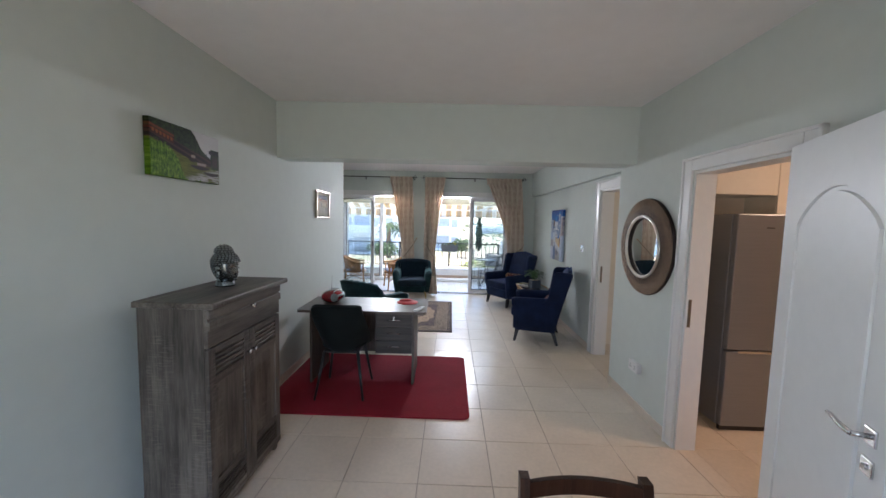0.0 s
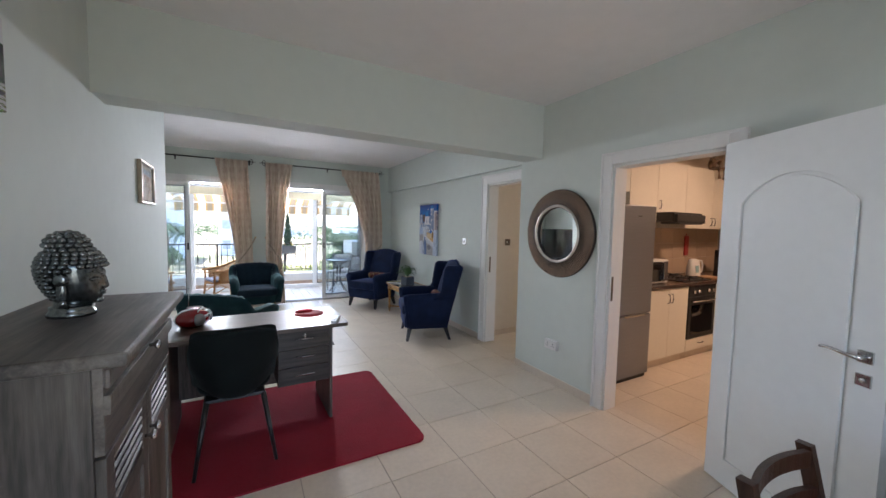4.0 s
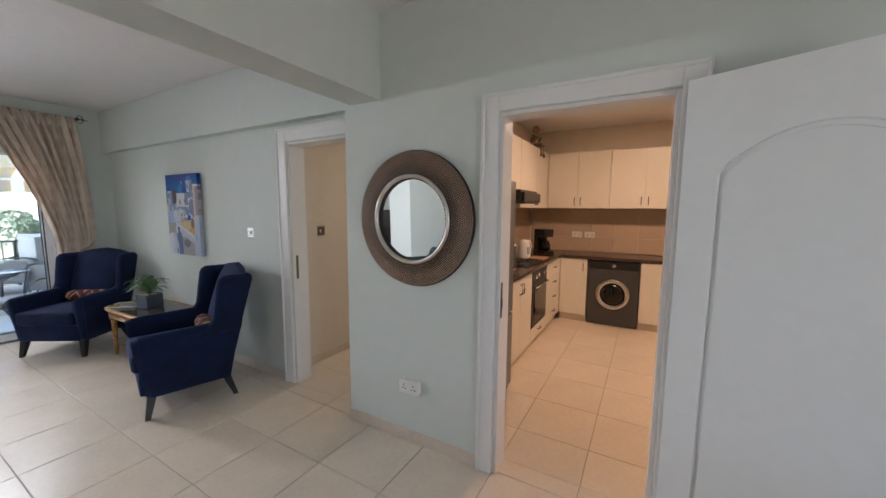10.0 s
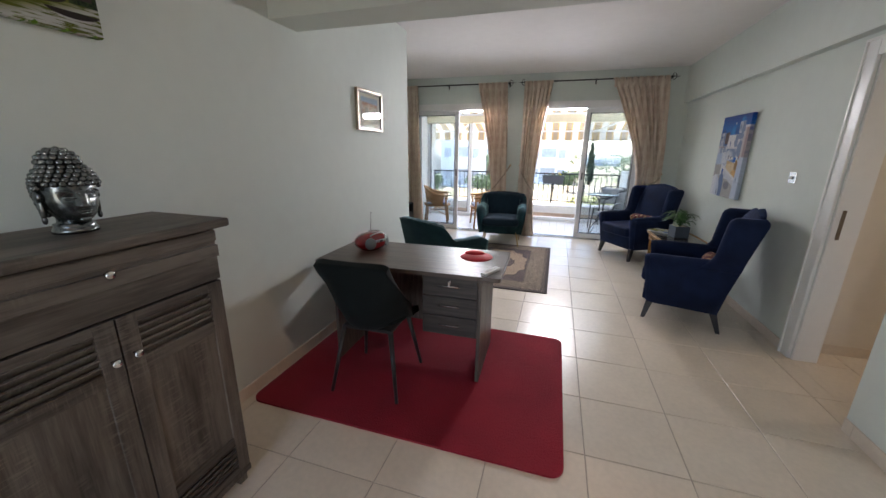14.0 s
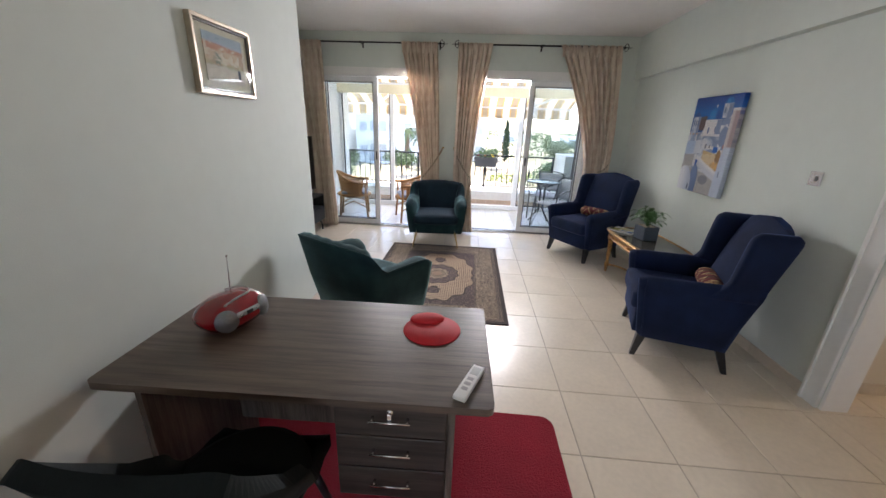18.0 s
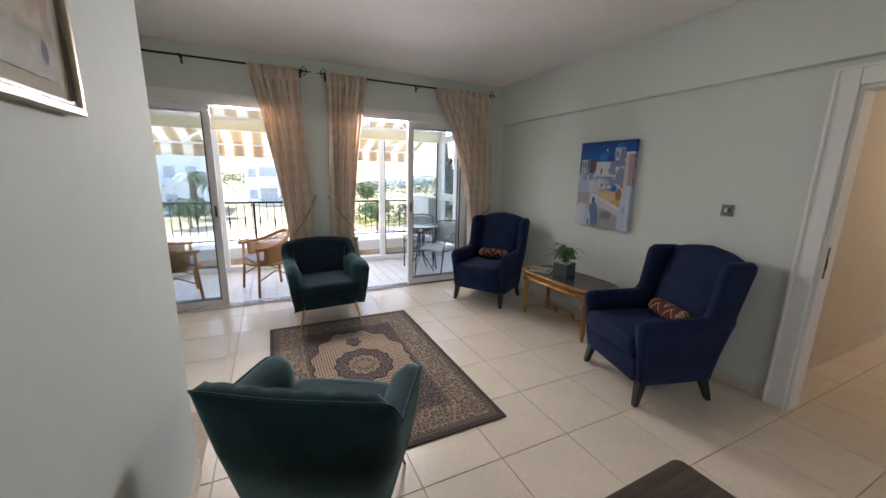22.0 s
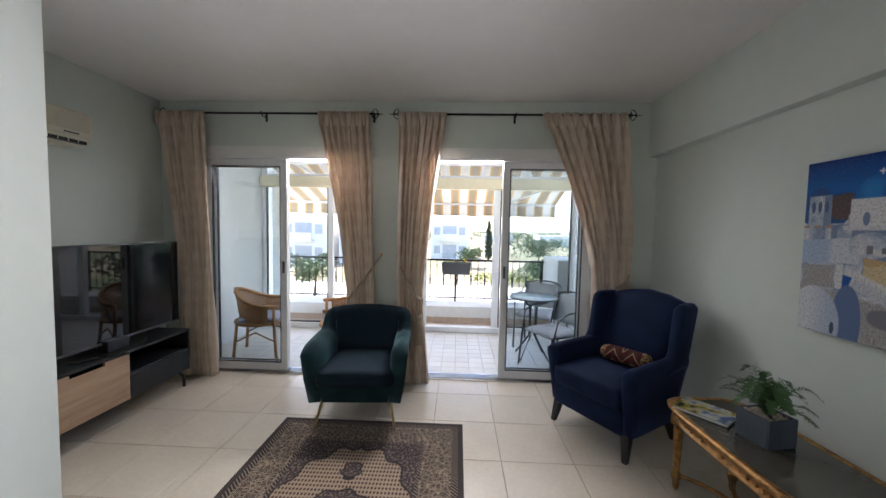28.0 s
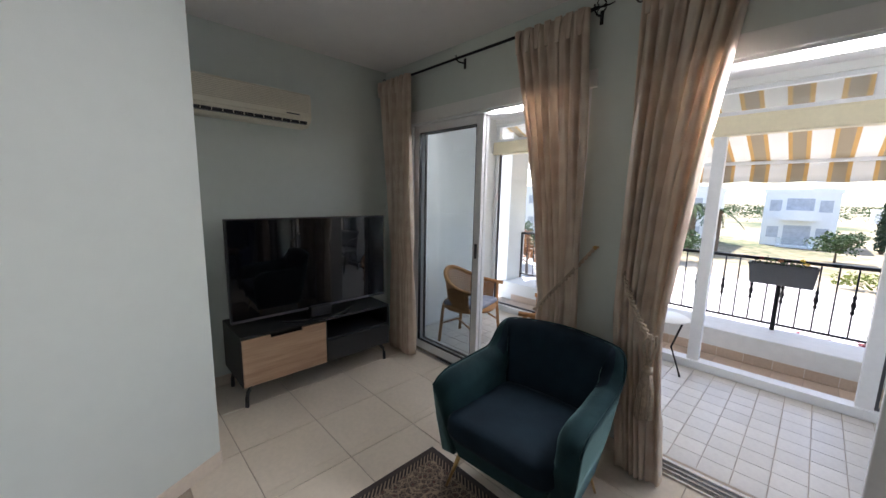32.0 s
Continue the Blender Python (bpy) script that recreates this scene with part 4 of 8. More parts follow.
def lining(parent, x0, x1, y0, y1, top, t=0.02):
    """Jamb boards inside an opening, with a stop."""
    for a, b in ((y0, y0 + t), (y1 - t, y1)):
        part("jamb", blk(x0, x1, a, b, 0, top, 0.003), WHITE, parent)
    part("head_jamb", blk(x0, x1, y0 + t, y1 - t, top - t, top, 0.003), WHITE, parent)


AGED = surf("aged_bronze_plate", (0.20, 0.16, 0.12), 0.4, 0.8, var=0.15, scale=30)
kd = casing("door_frame_1", 1.675, KY[0], KY[1], KH, -1, 0.095)
lining(kd, 0.0, 0.145, KY[0], KY[1], KH)
bm = blk(0.014, 0.036, KY[1] - 0.024, KY[1] - 0.0195, 0.92, 1.12, 0.002)
box(bm, 0.020, 0.030, KY[1] - 0.028, KY[1] - 0.023, 0.98, 1.03)
part("strike_plate", bm, AGED, kd, "dull steel strike plate")
hd = casing("door_frame_2", 1.82, HY[0], HY[1], HH, -1, 0.11)
lining(hd, 0.0, 0.15, HY[0], HY[1], HH)
bm = blk(0.03, 0.052, HY[1] - 0.024, HY[1] - 0.0195, 0.92, 1.12, 0.002)
box(bm, 0.036, 0.046, HY[1] - 0.028, HY[1] - 0.023, 0.98, 1.04)
part("strike_plate", bm, AGED, hd, "dull steel strike plate")


def lever_handle(parent, x, z, out, flip):
    """Rose, neck and lever on a face across y; out is the way the face looks."""
    bm = blk(x - 0.027, x + 0.027, min(0, out * 0.009), max(0, out * 0.009), z - 0.027, z + 0.027, 0.003)
    tube(bm, [(x, 0, z), (x, out * 0.05, z)], 0.009)
    pts = [(x + flip * 0.13 * k / 8, out * (0.05 + 0.008 * math.sin(k / 8 * math.pi)), z + 0.018 * math.sin(k / 8 * math.pi * 0.9) * (k / 8)) for k in range(9)]
    tube(bm, pts, 0.0095, 8, 0.006)
    h = part("door_handle", bm, CHROME, parent, "polished steel lever handle")
    bm = blk(x - 0.027, x + 0.027, min(0, out * 0.009), max(0, out * 0.009), z - 0.125, z - 0.071, 0.003)
    lathe(bm, [(0.0, 0), (0.010, 0), (0.010, 0.006), (0, 0.006)], axis=Matrix.Translation((x, out * 0.009, z - 0.098)) @ Matrix.Rotation(radians(-90 * out), 4, "X"), seg=14)
    part("lock_plate", bm, CHROME, h, "square steel lock plate")


# kitchen door leaf, swung into the dining room; local x runs from the hinge
WIDE = 0.795
leaf = thing("kitchen_door", (1.612, 1.752, 0.0), "white panelled door with an arched groove, standing open", "door", turn=-112.5)
leaf["kind"] = "structure"
part("door_leaf", blk(0.0045, WIDE - 0.0005, -0.011, 0.011, 0.0085, 2.0195), DOOR, leaf)


def arch(inset, low, spring, rise, n=24):
    x0, x1 = inset, WIDE - inset
    pts = [(x0, low), (x1, low), (x1, spring)]
    for k in range(1, n):
        t = k / n
        pts.append((x1 + (x0 - x1) * t, spring + rise * math.sin(math.pi * t) ** 0.75))
    return pts + [(x0, spring)]


def drawn_in(pts, d):
    """The arched outline moved inwards by about d."""
    return [(x + (WIDE / 2 - x) * d / 0.27, z + (0.95 - z) * d / 0.80) for x, z in pts]


def dense(pts, step=0.04):
    out = []
    for p, q in zip(pts, pts[1:] + pts[:1]):
        n = max(1, int(math.dist(p, q) / step))
        out += [(p[0] + (q[0] - p[0]) * k / n, p[1] + (q[1] - p[1]) * k / n) for k in range(n)]
    return out


def to_rim(pts, x0, x1, z0, z1):
    """Points of a rectangle's rim on the rays from its middle through pts, with its corners kept."""
    cx, cz = (x0 + x1) / 2, (z0 + z1) / 2
    rim = []
    for x, z in pts:
        dx, dz = x - cx, z - cz
        k = min(((x1 if dx > 0 else x0) - cx) / dx if abs(dx) > 1e-6 else 1e9, ((z1 if dz > 0 else z0) - cz) / dz if abs(dz) > 1e-6 else 1e9)
        rim.append((cx + dx * k, cz + dz * k))
    for corner in ((x0, z0), (x1, z0), (x1, z1), (x0, z1)):
        i = min(range(len(rim)), key=lambda j: math.dist(rim[j], corner))
        rim[i] = corner
    return rim


for face in (-1, 1):
    outline = dense(arch(0.125, 0.16, 1.66, 0.145))
    rim = to_rim(outline, 0.004, WIDE, 0.008, 2.02)
    y0, y1 = face * 0.0105, face * 0.021
    bm = bmesh.new()
    loft(bm, [[(x, y, z) for x, z in ring] for ring, y in ((rim, y0), (rim, y1), (outline, y1), (drawn_in(outline, 0.003), y0))], cap=False, smooth=False)
    part("panel_frame", bm, DOOR, leaf)
    inner = drawn_in(outline, 0.018)
    bm = bmesh.new()
    loft(bm, [[(x, y, z) for x, z in ring] for ring, y in ((inner, y0), (drawn_in(outline, 0.021), y1))], smooth=False)
    part("arched_panel", bm, DOOR, leaf)
    lever_handle(leaf, WIDE - 0.07, 1.0, face * 1.0, -1)
for o in leaf.children_recursive:
    if o.name.startswith("door_handle"):
        o.location.y = 0.02 * (1 if o.data.vertices and max(v.co.y for v in o.data.vertices) > 0.03 else -1)
bm = blk(WIDE - 0.0005, WIDE + 0.002, -0.011, 0.011, 0.90, 1.12, 0.0005)
box(bm, WIDE, WIDE + 0.012, -0.007, 0.007, 1.02, 1.04, 0.002)
part("latch_plate", bm, CHROME, leaf, "steel latch plate")
for z in (0.25, 1.0, 1.75):
    bm = bmesh.new()
    tube(bm, [(0.0, 0.024, z - 0.045), (0.0, 0.024, z + 0.045)], 0.007)
    part("hinge", bm, CHROME, leaf)

# hall's far door
fd = thing("door_frame_3", (0, 4.63, 0), "white painted door casing in the hall", "door frame")
fd["kind"] = "structure"
for a, b in ((4.36, 4.46), (5.22, 5.32)):
    part("jamb_casing", blk(a, b, -0.02, 0, 0, 2.15, 0.005), WHITE, fd)
part("head_casing", blk(4.46, 5.22, -0.02, 0, 2.05, 2.15, 0.005), WHITE, fd)
for a, b in ((4.46, 4.48), (5.20, 5.22)):
    part("jamb", blk(a, b, 0, 0.15, 0, 2.05, 0.003), WHITE, fd)
far_leaf = thing("hall_door", (5.195, 4.785, 0), "white door standing open into the far room", "door", turn=80)
far_leaf["kind"] = "structure"
part("door_leaf", blk(0, 0.70, -0.02, 0.02, 0.01, 2.02, 0.003), DOOR, far_leaf)
for z in (0.25, 1.1, 1.85):
    part("hinge", blk(-0.012, 0.02, 0.019, 0.026, z - 0.04, z + 0.04, 0.002), DARKGREY, far_leaf)

# switches and sockets
def plate(name, at, face, label, steel=True, double=False):
    """A wall plate; face turns its front from -y."""
    ob = thing(name, at, label, "light switch" if "switch" in name else "socket", turn=face)
    w = 0.073 if double else 0.044
    if "box" in label:
        ob.matrix_basis = pose(*at, 0, 0, face) @ Matrix.Translation((0, -0.034, 0))
        part("back_box", blk(-w + 0.002, w - 0.002, 0.0, 0.034, -0.042, 0.042, 0.004), PLASTIC, ob)
    part("plate", blk(-w, w, -0.009, 0.0, -0.044, 0.044, 0.004), (AGED if "dark" in label else CHROME) if steel else PLASTIC, ob)
    if "switch" in name:
        for dx in (-0.012, 0.012):
            bm = blk(dx - 0.009, dx + 0.009, -0.013, -0.008, -0.014, 0.014, 0.002)
            part("rocker", bm, PLASTIC if dx < 0 else DARKGREY, ob)
    else:
        for dx in ((-0.036, 0.036) if double else (0.0,)):
            bm = bmesh.new()
            for px, pz, hw, hh in ((0, 0.012, 0.003, 0.006), (-0.011, -0.010, 0.005, 0.003), (0.011, -0.010, 0.005, 0.003)):
                box(bm, dx + px - hw, dx + px + hw, -0.0098, -0.0085, pz - hh, pz + hh)
            part("socket_holes", bm, BLACK, ob)
            part("rocker", blk(dx + 0.014, dx + 0.024, -0.013, -0.008, 0.016, 0.034, 0.002), PLASTIC, ob)
    return ob


plate("light_switch", (1.82, 4.99, 1.295), -90, "square brushed steel light switch on the sage wall")
plate("light_switch", (2.30, 4.63, 1.30), 0, "square dark bronze light switch in the hall")
plate("wall_socket", (1.675, 3.12, 0.39), -90, "white double socket on a raised surface box", False, True)
plate("wall_socket", (1.675, 0.60, 0.31), -90, "dark steel wall socket beside the dining table")


# ---- round mirror ----
mirror = thing("round_mirror", (1.675, 3.10, 1.455), "round mirror in a beaded bronze frame with a silver inner rim", "mirror", turn=-90)
mirror.matrix_basis = pose(1.675, 3.10, 1.455, 1.1, 0, -90)
BRONZE = surf("beaded_bronze", (0.60, 0.44, 0.33), 0.26, 0.85, var=0.2, scale=40)
BRONZE_DARK = surf("bronze_ground", (0.020, 0.012, 0.009), 0.6, 0.3, var=0.15, scale=30)
face = Matrix.Rotation(radians(90), 4, "X")
bm = bmesh.new()
lathe(bm, [(0.24, 0.0), (0.41, 0.0), (0.412, 0.012), (0.40, 0.026), (0.30, 0.042), (0.262, 0.046), (0.24, 0.040), (0.24, 0.0)], seg=72, axis=face, cap=False)
part("frame", bm, BRONZE_DARK, mirror)
bm = bmesh.new()
rows = 13
for k in range(rows):
    r = 0.280 + 0.0101 * k
    count = int(2 * math.pi * r / 0.0125)
    depth = 0.041 - 0.015 * k / rows
    for i in range(count):
        a = 2 * math.pi * (i + 0.5 * (k % 2)) / count
        c = face @ Vector((r * math.cos(a), r * math.sin(a), depth + 0.001))
        s = 0.0050
        e1, e2 = Vector((math.cos(a), 0, math.sin(a))), Vector((-math.sin(a), 0, math.cos(a)))
        o = Vector((0, -1, 0))
        base = [bm.verts.new(c + s * (math.cos(t) * e1 + math.sin(t) * e2)) for t in (0.0, 1.57, 3.14, 4.71)]
        top = bm.verts.new(c + o * 0.0068)
        for j in range(4):
            bm.faces.new((base[j], base[(j + 1) % 4], top)).smooth = True
tagged(part("bead_ring", bm, BRONZE, mirror, "rows of small bronze beads"), kind="stuff")
bm = bmesh.new()
lathe(bm, [(0.243, 0.020), (0.246, 0.046), (0.256, 0.058), (0.268, 0.054), (0.272, 0.040), (0.243, 0.020)], seg=72, axis=face, cap=False)
part("inner_rim", bm, surf("champagne_silver", (0.66, 0.62, 0.56), 0.30, 0.9, var=0.08, scale=14), mirror, "smooth silver inner rim")
bm = bmesh.new()
lathe(bm, [(0.0, 0.018), (0.250, 0.018), (0.250, 0.024), (0.0, 0.024)], seg=72, axis=face)
part("mirror_glass", bm, surf("mirror_silver", (0.9, 0.92, 0.91), 0.0, 1.0, var=0.0), mirror, smooth=False)


# ---- pictures ----
def canvas(name, at, turn, w, h, depth, material, label, edge=None, lean=0.0):
    """A stretched canvas whose lower left front corner is the origin of its print."""
    ob = thing(name, at, label, "picture", turn=turn)
    bm = bmesh.new()
    box(bm, 0, w, 0, depth, 0, h, 0.004)
    part("canvas", bm, material, ob)
    return ob


canvas("sea_picture", (1.643, 1.0, 1.285), -90, 1.02, 0.865, 0.03, picture_harbour(1.02, 0.865), "large canvas print of a harbour town above surf and rocks")
canvas("village_picture", (1.772, 6.41, 1.02), -90, 0.635, 0.84, 0.04, picture_white_village(0.635, 0.84), "canvas print of white houses with blue domes")
canvas("river_picture", (-1.605, 1.885, 1.845), 90, 0.565, 0.305, 0.035, picture_river(0.565, 0.305), "canvas print of moored boats on a green river bank")
frame_ob = thing("framed_picture", (-1.625, 4.27, 1.634), "watercolour of a sunny street in a narrow silver frame", "picture", turn=90)
PW, PH = 0.45, 0.338
bm = bmesh.new()
for x0, x1, z0, z1 in ((0, PW, 0, 0.018), (0, PW, PH - 0.018, PH), (0, 0.018, 0.018, PH - 0.018), (PW - 0.018, PW, 0.018, PH - 0.018)):
    box(bm, x0, x1, -0.012, 0.018, z0, z1, 0.003)
part("frame", bm, surf("champagne_frame", (0.42, 0.36, 0.28), 0.35, 0.8, var=0.1, scale=30), frame_ob)
for x0, x1, z0, z1 in ((0.018, PW - 0.018, 0.018, 0.030), (0.018, PW - 0.018, PH - 0.030, PH - 0.018), (0.018, 0.030, 0.030, PH - 0.030), (PW - 0.030, PW - 0.018, 0.030, PH - 0.030)):
    part("liner", blk(x0, x1, -0.003, 0.012, z0, z1, 0.002), WALNUT, frame_ob, "narrow brown liner")
part("mount", blk(0.018, PW - 0.018, 0.004, 0.010, 0.018, PH - 0.018), surf("cream_mount", (0.72, 0.66, 0.52), 0.8, var=0.03, scale=5), frame_ob)
bm = blk(0, PW - 0.15, 0.0, 0.003, 0, PH - 0.12)
pic = part("watercolour", bm, picture_watercolour(PW - 0.15, PH - 0.12), frame_ob)
pic.location = (0.075, 0.0, 0.06)
part("glazing", blk(0.018, PW - 0.018, -0.006, -0.004, 0.018, PH - 0.018), GLASS, frame_ob).visible_shadow = False


# ---- dining table and chairs ----
table = thing("dining_table", (0.42, 0.495, 0), "rectangular dining table of dark-stained wood staves", "table")
part("tabletop", blk(-0.615, 0.615, -0.415, 0.415, 0.722, 0.75, 0.006), STAVES, table)
for y in (-0.33, 0.31):
    part("apron", blk(-0.50, 0.50, y, y + 0.02, 0.64, 0.722, 0.003), WALNUT, table)
for x in (-0.53, 0.51):
    part("apron", blk(x, x + 0.02, -0.31, 0.31, 0.64, 0.722, 0.003), WALNUT, table)
for x in (-0.53, 0.53):
    for y in (-0.33, 0.33):
        bm = bmesh.new()
        loft(bm, [[(x + s * a, y + s * b, z) for a, b in ((-1, -1), (1, -1), (1, 1), (-1, 1))] for s, z in ((0.022, 0.0), (0.032, 0.60), (0.034, 0.722))], smooth=False)
        part("leg", bm, WALNUT, table)


def dining_chair(at, turn):
    """Faces local -y; the back has curved rails."""
    ob = thing("dining_chair", at, "dark walnut dining chair with curved rails and red seat", "chair", "chairs round the dining table", turn)
    for sx in (-1, 1):
        pts = [(sx * 0.195, 0.21, 0.0), (sx * 0.195, 0.20, 0.42), (sx * 0.19, 0.225, 0.60), (sx * 0.187, 0.275, 0.835)]
        bm = bmesh.new()
        loft(bm, [[(x + a * 0.015, y + b * 0.019, z) for a, b in ((-1, -1), (1, -1), (1, 1), (-1, 1))] for x, y, z in pts], smooth=False)
        part("back_post", bm, WALNUT, ob)
        bm = bmesh.new()
        loft(bm, [[(sx * 0.19 + a * s, -0.19 + b * s, z) for a, b in ((-1, -1), (1, -1), (1, 1), (-1, 1))] for s, z in ((0.014, 0.0), (0.019, 0.42))], smooth=False)
        part("front_leg", bm, WALNUT, ob)
        part("side_rail", blk(sx * 0.192 - 0.01, sx * 0.192 + 0.01, -0.17, 0.185, 0.36, 0.42, 0.003), WALNUT, ob)
    for z, half, lean in ((0.797, 0.026, 0.262), (0.70, 0.019, 0.243), (0.615, 0.019, 0.228)):
        bm = bmesh.new()
        rings = []
        for k in range(11):
            x = -0.175 + 0.35 * k / 10
            bow = 0.030 * (1 - (x / 0.175) ** 2)
            rings.append([(x, lean + bow + d, z + h) for d, h in ((-0.009, -half), (0.009, -half), (0.009, half), (-0.009, half))])
        loft(bm, rings, smooth=False)
        part("back_rail", bm, WALNUT, ob)
    part("front_rail", blk(-0.17, 0.17, -0.20, -0.18, 0.36, 0.42, 0.003), WALNUT, ob)
    part("rear_rail", blk(-0.17, 0.17, 0.19, 0.21, 0.36, 0.42, 0.003), WALNUT, ob)
    bm = bmesh.new()
    box(bm, -0.215, 0.215, -0.225, 0.19, 0.42, 0.462, 0.018, 4)
    part("seat_pad", bm, RED_CLOTH, ob, "red upholstered seat pad", smooth=True)
    return ob


one = dining_chair((0.99, 0.51, 0.010), -90)
copy_thing(one, pose(0.425, 0.795, 0.010, 0, 0, -1))
copy_thing(one, pose(0.40, 0.095, 0.010, 0, 0, 179))

dish = thing("mosaic_dish", (0.475, 0.49, 0.75), "square white dish with upturned corners and a mosaic pattern", "dish", turn=-8)


def mosaic_material():
    n = Net("mosaic_glaze", 0.2)
    x, y, z = n.xyz()
    d = n.math("MAXIMUM", n.math("ABSOLUTE", x), n.math("ABSOLUTE", y))
    k = n.xyz(n.cells(150, n.vec(x, y, 0.0), metric="MANHATTAN", jitter=0.3))
    col = n.ramp(k[0], (0.0, (0.012, 0.012, 0.014)), (0.42, (0.03, 0.14, 0.18)), (0.58, (0.42, 0.42, 0.38)), (0.76, (0.20, 0.07, 0.03)), (0.86, (0.02, 0.06, 0.16)), step=True)
    dots = n.over(n.math("SINE", n.math("MULTIPLY", n.math("ADD", x, y), 300.0)), 0.2, 0.1)
    dots = n.math("MULTIPLY", dots, n.over(n.math("SINE", n.math("MULTIPLY", n.math("SUBTRACT", x, y), 300.0)), 0.2, 0.1))
    rim = n.mix(dots, (0.78, 0.78, 0.76), (0.02, 0.02, 0.02))
    c = n.mix(n.over(d, 0.092, 0.001), col, (0.78, 0.78, 0.76))
    c = n.mix(n.over(d, 0.098, 0.001), c, rim)
    c = n.mix(n.over(d, 0.128, 0.001), c, (0.80, 0.80, 0.79))
    return n.done(c)


bm = bmesh.new()


def dish_shape(u, v):
    x, y = (u - 0.5) * 0.28, (v - 0.5) * 0.28
    e = max(abs(x), abs(y)) / 0.14
    return Vector((x, y, 0.014 + 0.026 * e ** 3 + 0.036 * (abs(x) / 0.14 * abs(y) / 0.14) ** 2))


sheet(bm, dish_shape, 20, 20, 0.008)
part("bowl", bm, mosaic_material(), dish)
bm = bmesh.new()
lathe(bm, [(0.05, 0.0), (0.055, 0.0), (0.058, 0.015), (0.05, 0.015), (0.05, 0.0)], seg=24, cap=False)
part("foot_ring", bm, PLASTIC, dish)

solo("dining_rug", blk(-0.85, 0.85, -0.76, 0.76, 0, 0.010, 0.004), persian_material(0.85, 0.76, (0.055, 0.012, 0.014), (0.16, 0.13, 0.10), (0.020, 0.016, 0.018), (0.012, 0.010, 0.012)), (0.55, 0.26, 0.0), "dark oriental rug with a red border under the dining table", "rug")


# ---- shoe cabinet and statue ----
cab = thing("shoe_cabinet", (-1.535, 1.682, 0), "tall grey oak cabinet with two louvred doors and one drawer", "cabinet")
CW, CD, CT = 0.735, 0.35, 1.215
bm = blk(0, CD + 0.05, -0.03, CW + 0.03, CT - 0.032, CT, 0.008)
part("top", bm, GREYOAK_H, cab)
for y in (0.0, CW - 0.02):
    part("side_panel", blk(0, CD - 0.02, y, y + 0.02, 0.055, CT - 0.032, 0.002), GREYOAK_V, cab)
part("back_panel", blk(0, 0.012, 0.02, CW - 0.02, 0.055, CT - 0.032), GREYOAK_V, cab)
part("bottom_panel", blk(0.012, CD, 0.0, CW, 0.055, 0.085, 0.003), GREYOAK_H, cab)
for x in (0.03, CD - 0.07):
    for y in (0.01, CW - 0.05):
        part("foot", blk(x, x + 0.05, y, y + 0.04, 0, 0.055, 0.003), GREYOAK_V, cab)
bm = blk(CD - 0.02, CD, 0.002, CW - 0.002, 0.98, 1.178, 0.003)
drawer = part("drawer", bm, GREYOAK_H, cab)
for z, t in ((1.128, 0.020), (1.07, 0.006)):
    part("moulding", blk(CD - 0.002, CD + 0.012, 0.002, CW - 0.002, z, z + 0.045, t * 0.4), GREYOAK_H, drawer)


def knob(parent, x, y, z):
    bm = bmesh.new()
    lathe(bm, [(0.005, 0), (0.005, 0.012), (0.012, 0.016), (0.014, 0.022), (0.010, 0.028), (0.0, 0.029)], seg=14, axis=Matrix.Translation((x, y, z)) @ Matrix.Rotation(radians(90), 4, "Y"))
    part("knob", bm, CHROME, parent, "small steel knob")


knob(drawer, CD + 0.01, CW / 2, 1.115)
for k, (a, b) in enumerate(((0.004, CW / 2 - 0.002), (CW / 2 + 0.002, CW - 0.004))):
    door = part("door", blk(CD - 0.013, CD - 0.009, a + 0.05, b - 0.05, 0.265, 0.78), GREYOAK_V, cab)
    for y0, y1, z0, z1 in ((a, a + 0.055, 0.09, 0.972), (b - 0.055, b, 0.09, 0.972), (a + 0.055, b - 0.055, 0.09, 0.115), (a + 0.055, b - 0.055, 0.945, 0.972), (a + 0.055, b - 0.055, 0.775, 0.82), (a + 0.055, b - 0.055, 0.235, 0.27)):
        part("stile" if z1 - z0 > 0.5 else "rail", blk(CD - 0.02, CD, y0, y1, z0, z1, 0.002), GREYOAK_V if z1 - z0 > 0.5 else GREYOAK_H, door)
    for z0, z1, count in ((0.82, 0.945, 5), (0.115, 0.235, 5)):
        for i in range(count):
            z = z0 + (z1 - z0) * (i + 0.5) / count
            bm = blk(-0.004, 0.004, a + 0.055, b - 0.055, -0.015, 0.015, 0.001)
            move(bm, Matrix.Translation((CD - 0.010, 0, z)) @ Matrix.Rotation(radians(35), 4, "Y"))
            part("louvre_slat", bm, GREYOAK_H, door)
    knob(door, CD, (b - 0.028) if k == 0 else (a + 0.028), 0.845)

# statue: one plain mesh
bm = bmesh.new()
lathe(bm, [(0.0, 0), (0.050, 0), (0.051, 0.008), (0.047, 0.014), (0.044, 0.018), (0.046, 0.026), (0.040, 0.034), (0.036, 0.046), (0.035, 0.070), (0.0, 0.072)], (-0.008, 0, 0), 28)
HEAD = ((0.046, 0.018, 0.040, 0.016), (0.054, 0.034, 0.052, 0.024), (0.068, 0.046, 0.058, 0.034), (0.088, 0.054, 0.060, 0.048), (0.108, 0.058, 0.061, 0.058), (0.130, 0.060, 0.061, 0.064), (0.152, 0.060, 0.058, 0.066), (0.172, 0.055, 0.050, 0.062), (0.190, 0.045, 0.038, 0.050), (0.204, 0.028, 0.022, 0.032), (0.210, 0.008, 0.006, 0.008))


